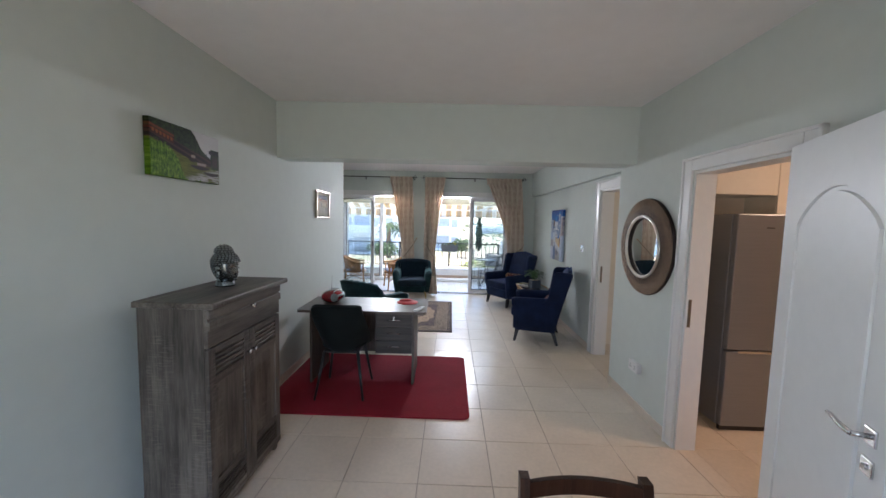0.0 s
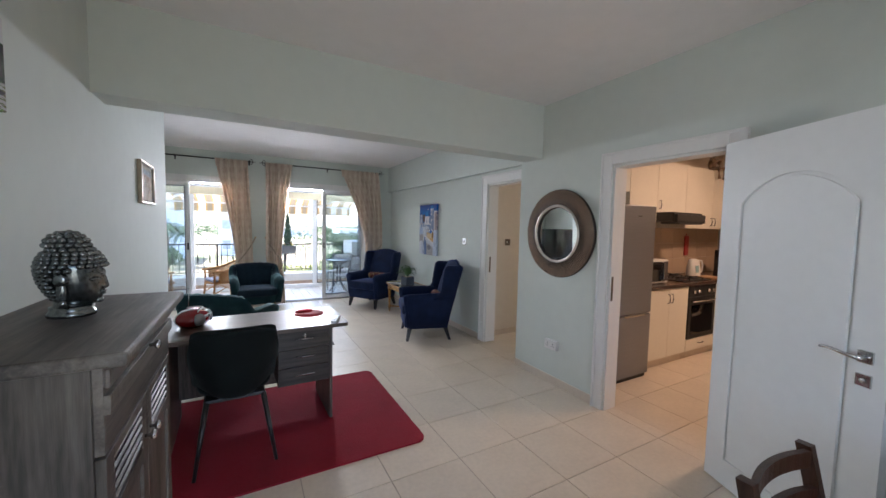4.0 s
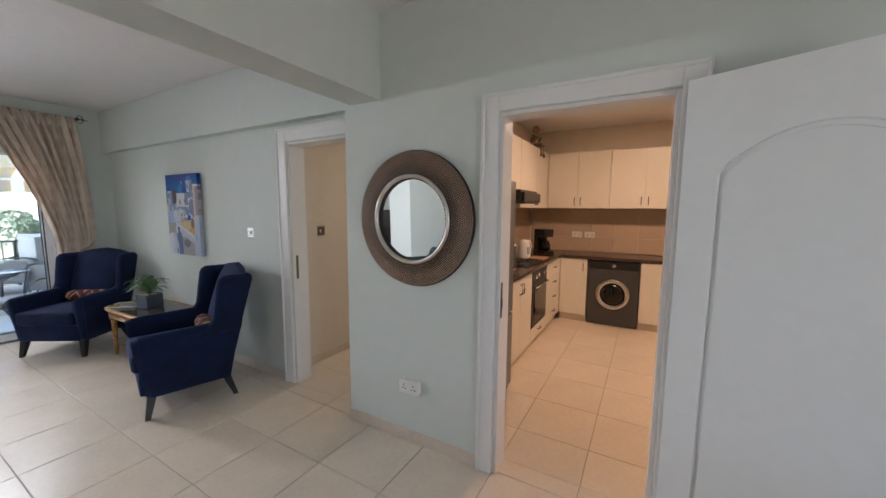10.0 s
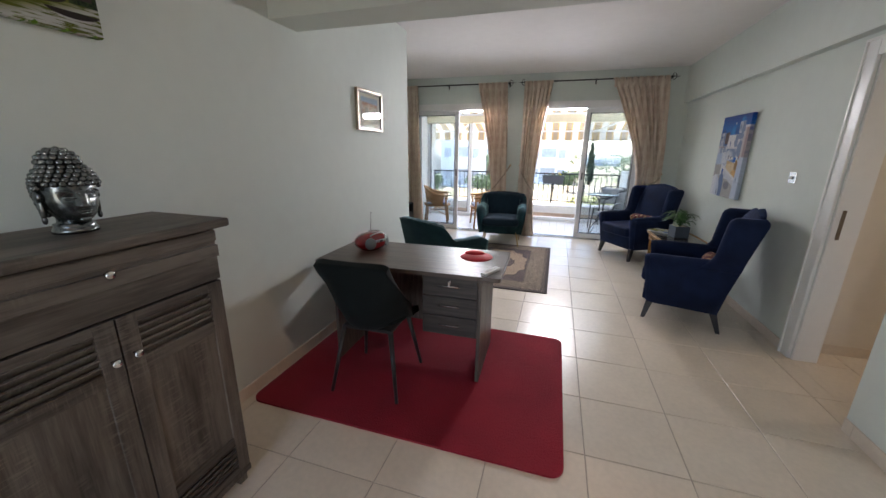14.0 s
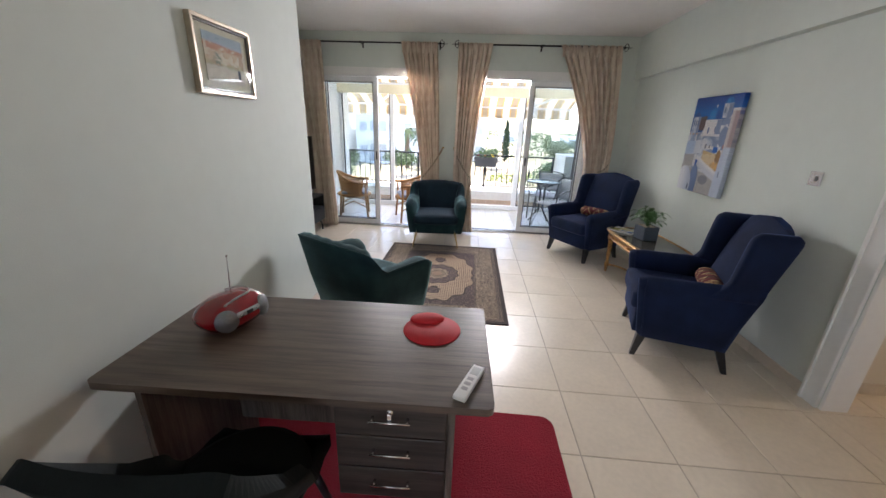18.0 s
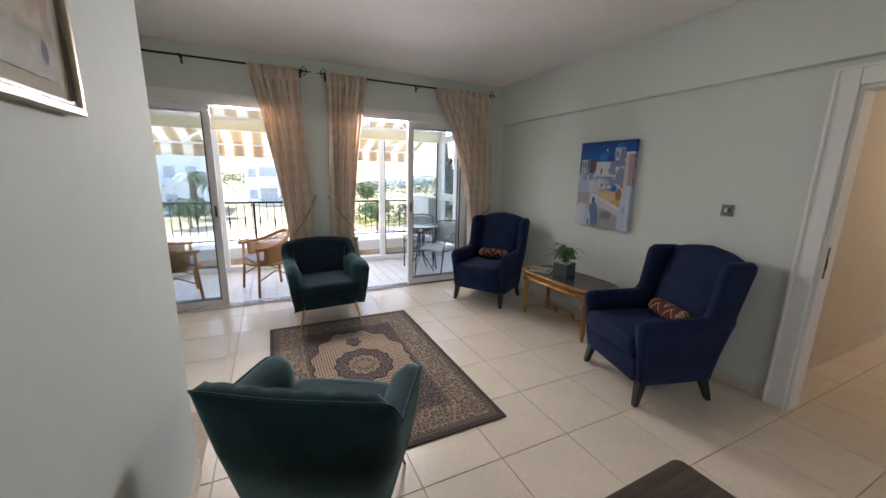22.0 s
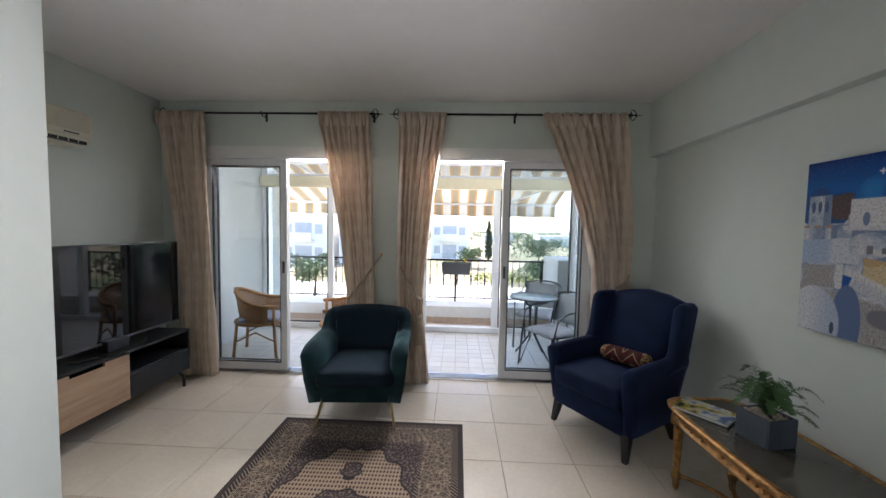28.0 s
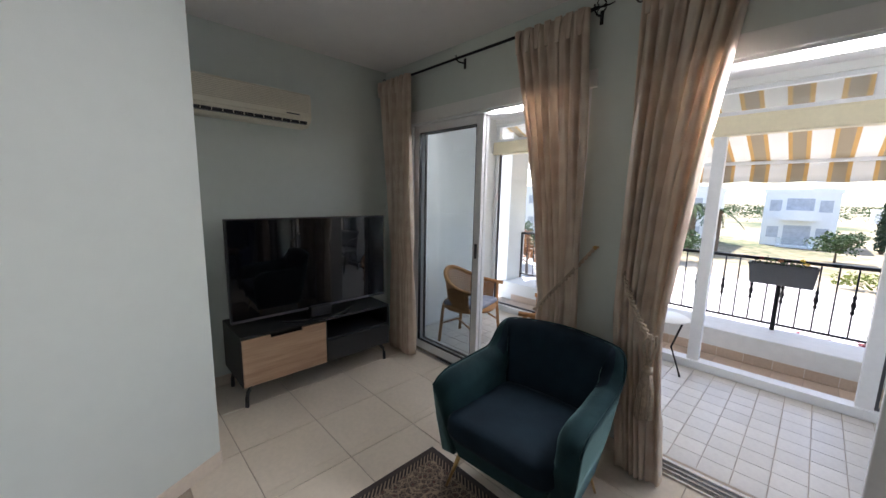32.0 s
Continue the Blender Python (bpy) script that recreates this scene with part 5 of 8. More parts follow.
def skull(z):
    """Half width, front and rear reach of the head at a height."""
    for p, q in zip(HEAD, HEAD[1:]):
        if z <= q[0]:
            t = max(0.0, (z - p[0]) / (q[0] - p[0]))
            return [p[i] + (q[i] - p[i]) * t for i in (1, 2, 3)]
    return HEAD[-1][1:]


def on_head(a, z, out=0.0):
    w, f, r = skull(z)
    return Vector(((f if math.cos(a) > 0 else r) * math.cos(a) + out * math.cos(a), (w + out) * math.sin(a), z))


rings = []
for k in range(34):
    z = 0.046 + 0.164 * k / 33
    ring = []
    for i in range(48):
        a = 2 * math.pi * i / 48
        deg = math.degrees(a) if a < math.pi else math.degrees(a) - 360
        ridge = max(0.0, 1 - (z - 0.092) / 0.048) if z > 0.092 else max(0.0, 1 - (0.092 - z) / 0.008)
        nose = 0.013 * math.exp(-(deg / 9) ** 2) * ridge
        socket = -0.005 * math.exp(-((abs(deg) - 27) / 13) ** 2) * math.exp(-((z - 0.120) / 0.011) ** 2)
        ring.append(on_head(a, z, nose + socket))
    rings.append(ring)
loft(bm, rings)


def lump(at, size, m=None):
    src = bmesh.new()
    bmesh.ops.create_icosphere(src, subdivisions=2, radius=1)
    bmesh.ops.scale(src, vec=size, verts=src.verts)
    join(bm, src, Matrix.Translation(at) @ (m or Matrix()))


for side in (-1, 1):
    lump((-0.006, side * 0.062, 0.092), (0.011, 0.006, 0.040))
    lump((-0.006, side * 0.064, 0.120), (0.016, 0.007, 0.018))
    lump((-0.004, side * 0.062, 0.058), (0.008, 0.006, 0.012))
    lump(on_head(side * radians(27), 0.117, -0.004), (0.008, 0.015, 0.0055), Matrix.Rotation(radians(side * 26), 4, "Z"))
    lump(on_head(side * radians(9), 0.094, 0.003), (0.006, 0.005, 0.005))
    brow, lid = bmesh.new(), bmesh.new()
    tube(brow, [on_head(side * radians(7 + 42 * k / 6), 0.128 + 0.010 * math.sin(k / 6 * math.pi * 0.9), 0.001) for k in range(7)], 0.0022, 6)
    tube(lid, [on_head(side * radians(14 + 28 * k / 6), 0.1165 - 0.003 * math.sin(k / 6 * math.pi), 0.0035) for k in range(7)], 0.0012, 6)
    join(bm, brow)
    join(bm, lid)
lump(on_head(0, 0.0805, 0.001), (0.006, 0.016, 0.0034))
lump(on_head(0, 0.0735, 0.000), (0.006, 0.013, 0.0038))
lump(on_head(0, 0.056, -0.002), (0.009, 0.014, 0.009))
lump(on_head(0, 0.140, 0.001), (0.003, 0.0035, 0.0035))
for row in range(14):
    z = 0.070 + 0.0105 * row
    w, f, r = skull(z)
    count = max(6, int(2 * math.pi * (w + (f + r) / 2) / 2 / 0.0155))
    for i in range(count):
        a = 2 * math.pi * (i + 0.5 * (row % 2)) / count
        deg = abs(math.degrees(a) if a < math.pi else math.degrees(a) - 360)
        if (deg < 80 and z < 0.149 + 0.006 * (deg / 80)) or (deg < 112 and z < 0.135):
            continue
        lump(on_head(a, z, 0.006), (0.0092, 0.0092, 0.0080))
lump((-0.012, 0, 0.206), (0.040, 0.038, 0.034))
for row in range(5):
    el = radians(4 + 20 * row)
    count = max(1, int(2 * math.pi * 0.041 * math.cos(el) / 0.0155))
    for i in range(count):
        a = 2 * math.pi * (i + 0.5 * (row % 2)) / count
        lump((-0.012 + 0.043 * math.cos(el) * math.cos(a), 0.041 * math.cos(el) * math.sin(a), 0.206 + 0.037 * math.sin(el)), (0.0090, 0.0090, 0.0080))
for vert in bm.verts:
    vert.co.z -= 0.016 * max(0.0, min(1.0, (vert.co.z - 0.026) / 0.02))
bmesh.ops.scale(bm, vec=(1.06, 1.06, 1.07), verts=bm.verts)
solo("head_statue", bm, surf("blackened_silver", (0.30, 0.32, 0.32), 0.24, 0.95, scale=9, second=(0.09, 0.10, 0.10)), (-1.352, 2.105, 1.215), "silver serene head statue with curled hair on the cabinet", "statue", turn=-2, smooth=True)

# ---- desk corner ----
def rounded_slab(hx, hy, r, z0, z1, n=8):
    pts = []
    for cx, cy, a0 in ((hx - r, hy - r, 0), (-hx + r, hy - r, 90), (-hx + r, -hy + r, 180), (hx - r, -hy + r, 270)):
        for k in range(n + 1):
            a = radians(a0 + 90 * k / n)
            pts.append((cx + r * math.cos(a), cy + r * math.sin(a)))
    return prism(pts, z0, z1)


bm = rounded_slab(0.90, 0.672, 0.07, 0.0, 0.012)
solo("red_rug", bm, red_rug_material(), (-0.712, 3.505, 0), "plain red tufted rug with rounded corners under the desk", "rug")

desk = thing("desk", (-0.858, 3.675, 0.012), "grey oak office desk with three drawers", "desk", turn=1.5)
bm = rounded_slab(0.624, 0.307, 0.025, 0.712, 0.738)
part("desktop", bm, DESKTOP, desk)
for x in (-0.50, 0.50):
    part("side_panel", blk(x - 0.011, x + 0.011, -0.27, 0.27, 0.0, 0.712, 0.002), DESKSIDE, desk)
part("modesty_panel", blk(-0.489, 0.489, 0.16, 0.176, 0.17, 0.712, 0.002), DESKSIDE, desk)
ped = part("drawer_case", blk(0.13, 0.489, -0.255, 0.16, 0.305, 0.712, 0.003), DESKSIDE, desk)
for i in range(3):
    z = 0.312 + 0.132 * i
    d = part("drawer_front", blk(0.133, 0.486, -0.273, -0.256, z, z + 0.126, 0.002), DRAWER, ped)
    bm = bmesh.new()
    tube(bm, [(0.245, -0.296, z + 0.075), (0.375, -0.296, z + 0.075)], 0.0042)
    for x in (0.255, 0.365):
        tube(bm, [(x, -0.272, z + 0.075), (x, -0.296, z + 0.075)], 0.004, 6)
    tagged(part("drawer_pull", bm, CHROME, ped, "steel bar pull"))
bm = bmesh.new()
lathe(bm, [(0.0, 0), (0.011, 0), (0.011, 0.006), (0.008, 0.010), (0.0, 0.010)], axis=Matrix.Translation((0.31, -0.273, 0.676)) @ Matrix.Rotation(radians(90), 4, "X"), seg=14)
box(bm, 0.303, 0.317, -0.292, -0.289, 0.645, 0.678, 0.002)
part("lock", bm, CHROME, ped, "steel lock with a key")

# desk chair, facing local +y
dc = thing("desk_chair", (-0.98, 3.285, 0.012), "dark green velvet shell chair with slim black metal legs", "chair", turn=2)


def shell(u, v):
    """Seat and back in one skin: u across, v from the front edge up the back; the sides run from the back's corners to the seat's front."""
    s = (u - 0.5) * 2
    edge = abs(s) ** 2.4
    if v < 0.42:
        t = v / 0.42
        return Vector(((0.195 + 0.005 * t) * s, 0.235 - 0.40 * t + 0.17 * t * t * edge, 0.450 - 0.020 * math.sin(t * math.pi) + 0.012 * t + (0.015 + 0.09 * t * t) * edge - 0.03 * max(0.0, 1 - t * 5)))
    t = min(1.0, (v - 0.42) / 0.58)
    half = 0.200 + 0.012 * t
    return Vector((half * s, -0.165 - 0.035 * min(1.0, t * 4) - 0.105 * t + (0.17 * (1 - t) ** 1.15 + 0.03 * t) * edge, 0.462 + 0.425 * t ** 0.95 + 0.105 * edge * (1 - t) ** 1.2 - 0.018 * abs(s) ** 10 * t ** 3))


bm = bmesh.new()
sheet(bm, shell, 20, 30, -0.042)
part("shell", bm, INKY, dc)
bm = bmesh.new()
loft(bm, [[(x * s, -0.0 + y * s2, z) for x, y in [(0.20 * math.cos(a), 0.01 + 0.20 * math.sin(a)) for a in [2 * math.pi * k / 28 for k in range(28)]]] for s, s2, z in ((0.9, 0.9, 0.44), (1.03, 1.03, 0.455), (1.03, 1.03, 0.475), (0.9, 0.9, 0.487))])
part("seat_cushion", bm, INKY, dc)
part("seat_frame", blk(-0.16, 0.16, -0.15, 0.16, 0.405, 0.425, 0.004), BLACK, dc)
for x, y in ((-1, -1), (1, -1), (1, 1), (-1, 1)):
    bm = bmesh.new()
    tube(bm, [(x * 0.15, y * 0.14, 0.415), (x * 0.215, y * 0.225, 0.0)], 0.016, 10, 0.010)
    part("leg", bm, BLACK, dc)

# portable radio
SILVERY = surf("silver_plastic", (0.46, 0.46, 0.47), 0.35, 0.5, var=0.06, scale=20)
radio = thing("portable_radio", (-1.245, 3.735, 0.75), "red and silver portable radio with a raised aerial", "radio", turn=72)


def egg(sx, sy, z0, z1, seg=28, n=11, lift=0.0):
    bm = bmesh.new()
    rings = []
    for k in range(n):
        t = k / (n - 1)
        f = max(0.02, math.sin(math.pi * (0.10 + 0.83 * t))) ** 0.55
        if k == n - 1:
            f = 0.25
        rings.append([(sx * f * math.copysign(abs(math.cos(a)) ** 0.85, math.cos(a)), sy * f * math.copysign(abs(math.sin(a)) ** 0.85, math.sin(a)), z0 + (z1 - z0) * t) for a in (2 * math.pi * i / seg for i in range(seg))])
    loft(bm, rings)
    return bm


part("body", egg(0.135, 0.100, 0.0, 0.130), RED_GLOSS, radio)
for sx in (-1, 1):
    bm = bmesh.new()
    m = Matrix.Translation((sx * 0.074, -0.064, 0.062)) @ Matrix.Rotation(radians(sx * 27), 4, "Z") @ Matrix.Rotation(radians(80), 4, "X")
    lathe(bm, [(0.0, -0.020), (0.038, -0.020), (0.042, 0.006), (0.040, 0.018), (0.035, 0.018), (0.022, 0.024), (0.009, 0.027), (0.0, 0.028)], seg=26, axis=m)
    part("speaker", bm, surf("silver_mesh", (0.20, 0.205, 0.21), 0.4, 0.7, var=0.3, scale=300), radio, "round silver speaker")
bm = blk(-0.050, 0.050, -0.101, -0.080, 0.066, 0.088, 0.009, 3)
panel = part("control_panel", bm, SILVERY, radio, "silver control strip")
part("display", blk(-0.013, 0.013, -0.1025, -0.100, 0.069, 0.085, 0.001), BLACK, panel)
for x in (-0.036, 0.036):
    bm = bmesh.new()
    lathe(bm, [(0.0, 0), (0.007, 0), (0.006, 0.004), (0, 0.004)], axis=Matrix.Translation((x, -0.100, 0.077)) @ Matrix.Rotation(radians(90), 4, "X"), seg=12)
    part("button", bm, CHROME, panel)
bm = bmesh.new()
trim = [(0.020 + 0.052 * math.cos(a), 0.050 * math.sin(a), 0.127) for a in (math.pi * (0.5 - k / 14) for k in range(15))]
trim += [(0.020 - 0.085 * k / 5, -0.050 - 0.004 * k / 5, 0.127 - 0.013 * (k / 5) ** 2) for k in range(1, 6)]
tube(bm, trim, 0.0042, 8)
part("carry_handle", bm, SILVERY, radio, "silver curved trim on the lid")
bm = bmesh.new()
tube(bm, [(0.040, 0.049, 0.108), (0.046, 0.046, 0.262)], 0.0022, 6)
lathe(bm, [(0, 0), (0.0038, 0.002), (0.0038, 0.008), (0, 0.01)], (0.046, 0.046, 0.258), 8)
part("aerial", bm, CHROME, radio)

# mouse pad: disc with a wrist rest
pad = thing("mouse_pad", (-0.455, 3.79, 0.75), "red round mouse pad with a padded wrist rest", "mouse pad", turn=12)
bm = bmesh.new()
lathe(bm, [(0.0, 0), (0.112, 0), (0.114, 0.002), (0.112, 0.0045), (0.0, 0.0045)], seg=40)
part("pad", bm, RED_PAD, pad)
bm = bmesh.new()
bmesh.ops.create_icosphere(bm, subdivisions=3, radius=1)
bmesh.ops.scale(bm, vec=(0.072, 0.044, 0.017), verts=bm.verts)
bmesh.ops.translate(bm, vec=(-0.012, 0.080, 0.006), verts=bm.verts)
part("wrist_rest", bm, RED_PAD, pad, smooth=True)

remote = thing("remote_control", (-0.302, 3.485, 0.75), "slim white remote control at the desk's edge", "remote", turn=68)
part("body", blk(-0.085, 0.085, -0.021, 0.021, 0.0, 0.018, 0.006, 3), PLASTIC, remote)
part("display", blk(0.03, 0.07, -0.014, 0.014, 0.017, 0.0188, 0.0006), surf("pale_display", (0.55, 0.57, 0.56), 0.3), remote)
for k in range(3):
    part("button", blk(-0.05 + 0.025 * k, -0.036 + 0.025 * k, -0.010, 0.010, 0.017, 0.0192, 0.0008), surf("grey_button", (0.45, 0.45, 0.46), 0.5) if k == 0 else bpy.data.materials["grey_button"], remote)

# ---- sitting room ----
solo("persian_rug", blk(-0.683, 0.683, -0.99, 0.99, 0, 0.010, 0.003), persian_material(0.683, 0.99, (0.27, 0.20, 0.145), (0.46, 0.345, 0.235), (0.060, 0.040, 0.046), (0.024, 0.018, 0.019)), (-0.637, 6.14, 0), "oriental rug with a medallion in beige, brown and black", "rug")


def bent_path(tip, corner, arch, n=(12, 9, 16)):
    """A mirrored path from one front tip round two soft corners: (x, y) pairs."""
    tx, ty = tip
    cx, cy = corner
    side = Vector((cx - tx, cy - ty)).normalized()
    a, b = Vector((cx, cy)) - side * 0.10, Vector((cx - 0.11, cy + 0.012))
    half = [Vector((tx, ty)).lerp(a, k / n[0]) for k in range(n[0])]
    for k in range(n[1]):
        t = k / n[1]
        half.append(a * (1 - t) ** 2 + Vector((cx, cy)) * 2 * t * (1 - t) + b * t * t)
    for k in range(n[2] + 1):
        t = k / n[2]
        half.append(Vector((b.x * (1 - t), b.y + arch * math.sin(t * math.pi / 2))))
    return [Vector((p.x, p.y, 0)) for p in half] + [Vector((-p.x, p.y, 0)) for p in half[-2::-1]]


def tub_chair(at, turn, inside):
    """Velvet tub armchair facing local -y; its sides taper down, its arms slope to the front."""
    ob = thing("tub_armchair", at, "teal velvet tub armchair with slim brass legs", "armchair", "teal armchairs", turn)
    top, low = bent_path((0.362, -0.275), (0.355, 0.318), 0.03), bent_path((0.315, -0.245), (0.292, 0.215), 0.015)
    last = len(top) - 1
    rings = []
    for k, (p, q) in enumerate(zip(top, low)):
        d = top[min(k + 1, last)] - top[max(k - 1, 0)]
        out = Vector((d.y, -d.x, 0)).normalized()
        s = min(k, last - k)
        lift = max(0.0, min(1.0, (p.y - 0.17) / 0.155))
        lift = lift * lift * (3 - 2 * lift)
        z = 0.615 + 0.022 * min(1.0, s / 15) + 0.145 * lift + 0.030 * (1 - (p.x / 0.36) ** 2) * lift
        puff = 0.012 * abs(math.sin(k / last * math.pi * 11)) ** 0.5
        end = (0.055, 0.022, 0.006, 0.0)[min(s, 3)]
        fat = (0.060, 0.085, 0.098, 0.105)[min(s, 3)] - 0.025 * lift
        z -= end
        hi = Vector((p.x, p.y, z))
        lo = Vector((q.x, q.y, 0.205))
        ring = [lo, lo.lerp(hi, 0.5) + out * 0.006, lo.lerp(hi, 0.9), hi - out * 0.002, hi + Vector((0, 0, 0.008)) - out * 0.012]
        ring += [hi + Vector((0, 0, 0.010 + puff)) - out * (fat * 0.55), hi - out * (fat + puff * 0.4) + Vector((0, 0, -0.018)), hi - out * (fat + 0.012 + puff) + Vector((0, 0, -0.07))]
        inner = lo - out * 0.075
        ring += [Vector((*(hi - out * (fat + 0.020 + puff * 0.7)).lerp(inner, 0.5).xy, 0.44)), Vector((inner.x, inner.y, 0.34)), Vector((inner.x, inner.y, 0.215))]
        rings.append(ring)
    bm = bmesh.new()
    loft(bm, rings)
    shellp = part("shell", bm, TEAL, ob)
    # shade put into the colour of back faces turned from the windows
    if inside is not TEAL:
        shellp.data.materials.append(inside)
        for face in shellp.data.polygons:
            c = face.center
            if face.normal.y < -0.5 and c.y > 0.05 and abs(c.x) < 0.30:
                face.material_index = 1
    bm = bmesh.new()
    tube(bm, [r[3] + Vector((0, 0, 0.006)) for r in rings], 0.0045, 6)
    part("piping", bm, TEAL, shellp)
    bm = bmesh.new()
    rings = []
    for k, (z, g) in enumerate(((0.335, -0.02), (0.345, 0.0), (0.375, 0.008), (0.43, 0.006), (0.452, -0.008), (0.462, -0.045))):
        rings.append([(x * (0.27 + g) * (1 - 0.06 * (y > 0)), -0.045 + y * (0.255 + g), z + 0.008 * (1 - abs(x)) * (k > 3)) for x, y in [(math.copysign(abs(math.cos(a)) ** 0.28, math.cos(a)), math.copysign(abs(math.sin(a)) ** 0.28, math.sin(a))) for a in (2 * math.pi * i / 40 for i in range(40))]])
    loft(bm, rings)
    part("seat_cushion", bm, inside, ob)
    bm = bmesh.new()
    loft(bm, [[(x * w, y0 if y < 0 else y1, z) for x, y in ((-1, -1), (1, -1), (1, 1), (-1, 1))] for w, y0, y1, z in ((0.225, -0.225, 0.17, 0.20), (0.25, -0.268, 0.18, 0.336))], smooth=False)
    part("seat_base", bm, TEAL, ob)
    for x, y, dx, dy in ((-0.235, -0.19, -0.045, -0.06), (0.235, -0.19, 0.045, -0.06), (-0.235, 0.17, -0.04, 0.06), (0.235, 0.17, 0.04, 0.06)):
        bm = bmesh.new()
        tube(bm, [(x, y, 0.215), (x + dx, y + dy, 0.0)], 0.012, 10, 0.0065)
        part("leg", bm, BRASS, ob, "slim tapered brass leg")
    return ob


for at, turn, inside in (((-0.77, 7.27, 0.0), 4, TEAL_SHADED), ((-1.067, 4.978, 0.0), 150, TEAL)):
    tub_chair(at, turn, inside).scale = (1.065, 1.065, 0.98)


def wing_chair(at, turn):
    """Wing-back armchair facing local -y; the back leans and carries a padded wing at each side."""
    ob = thing("wing_armchair", at, "navy velvet wing-back armchair with black tapered legs", "armchair", "navy wing armchairs", turn)

    def rear(z):
        t = max(0.0, (z - 0.17) / 0.85)
        return 0.215 + 0.216 * t ** 1.15

    bm = bmesh.new()
    box(bm, -0.285, 0.285, -0.350, 0.22, 0.17, 0.335, 0.015, 3)
    part("seat_base", bm, NAVY, ob, smooth=True)
    bm = bmesh.new()
    box(bm, -0.268, 0.268, -0.385, 0.22, 0.335, 0.475, 0.036, 4)
    part("seat_cushion", bm, NAVY, ob, smooth=True)
    bm = bmesh.new()
    rings = []
    for k in range(17):
        t = k / 16
        ring = []
        for i in range(28):
            a = 2 * math.pi * i / 28
            cx = 0.290 * math.copysign(abs(math.cos(a)) ** 0.4, math.cos(a))
            side = math.sin(a)
            crown = 0.065 * math.cos(cx / 0.30 * math.pi / 2) * max(0.0, (t - 0.5) / 0.5)
            z = 0.28 + 0.69 * t + crown
            slim = 1.0 if k < 14 else (0.95, 0.78, 0.40)[k - 14]
            cy = rear(z) - 0.062 + 0.060 * slim * math.copysign(abs(side) ** 0.7, side)
            if side < 0:
                cy -= 0.030 * math.sin(t * math.pi) * (1 - (cx / 0.30) ** 2)
            ring.append((cx, cy, z - (0.0 if k < 16 else -0.008)))
        rings.append(ring)
    loft(bm, rings)
    part("backrest", bm, NAVY, ob)
    for sx in (-1, 1):
        bm = bmesh.new()
        rings = []
        for k in range(17):
            t = k / 16
            c = (0.016, 0.004)[k] if k < 2 else 0.0
            up = 0.615 + 0.02 * t
            prof = [(0.268 + c, 0.165 + c), (0.335 - c, 0.165 + c), (0.342 - c, 0.36), (0.352 - c, 0.50), (0.362 - c, up - 0.065), (0.357 - c, up - 0.028), (0.338 - c, up - 0.006 - c), (0.310, up - c), (0.282 + c, up - 0.012 - c), (0.266 + c, up - 0.04), (0.264 + c, up - 0.10), (0.268 + c, 0.38)]
            pts = []
            for x, z in prof:
                front = -0.335 - 0.045 * math.sin(max(0.0, min(1.0, (z - 0.30) / 0.36)) * math.pi * 0.5) + 0.012 * (z < 0.3)
                pts.append((sx * (x - 0.010 * t * (x > 0.3)), front + (rear(z) - 0.004 - front) * t, z))
            rings.append(pts if sx > 0 else pts[::-1])
        loft(bm, rings)
        arm = part("armrest", bm, NAVY, ob)
        bm = bmesh.new()
        tube(bm, [(x, y - 0.001, z) for x, y, z in (rings[1] if sx > 0 else rings[1][::-1])[1:]], 0.0045, 6)
        part("piping", bm, NAVY, arm)
        bm = bmesh.new()
        rings = []
        steps = 18
        for k in range(steps + 1):
            t = k / steps
            z = 0.545 + 0.445 * t
            reach = 0.20 + 0.06 * t + 0.10 * max(0.0, 1 - t * 3.6) ** 1.5
            slim = 1.0 if t < 0.84 else math.sqrt(max(0.03, 1 - ((t - 0.84) / 0.16) ** 2.6))
            y1 = rear(z) - 0.002 - 0.045 * (1 - slim)
            y0 = y1 - reach * (0.66 + 0.34 * slim)
            thick = 0.044 * (0.40 + 0.60 * slim)
            ring = []
            for i in range(20):
                a = 2 * math.pi * i / 20
                u = math.copysign(abs(math.cos(a)) ** 0.6, math.cos(a))
                v = math.copysign(abs(math.sin(a)) ** (0.45 if math.sin(a) < 0 else 0.2), math.sin(a))
                y = (y0 + y1) / 2 + v * (y1 - y0) / 2
                splay = 0.022 * (y1 - y) / reach
                ring.append((sx * (0.308 + splay) + thick * u, y, z))
            rings.append(ring)
        loft(bm, rings)
        part("wing", bm, NAVY, ob)
        for y, kick in ((-0.285, -0.035), (0.185, 0.06)):
            bm = bmesh.new()
            loft(bm, [[(sx * (0.285 + (0.018 if z == 0 else 0)) + a * s, y + (kick if z == 0 else 0) + b * s, z) for a, b in ((-1, -1), (1, -1), (1, 1), (-1, 1))] for s, z in ((0.016, 0.0), (0.028, 0.17))], smooth=False)
            part("leg", bm, BLACK, ob, "tapered black wooden leg")
    return ob


wing = wing_chair((1.205, 7.19, 0), -58)
copy_thing(wing, pose(1.304, 5.09, 0, 0, 0, -106.5))


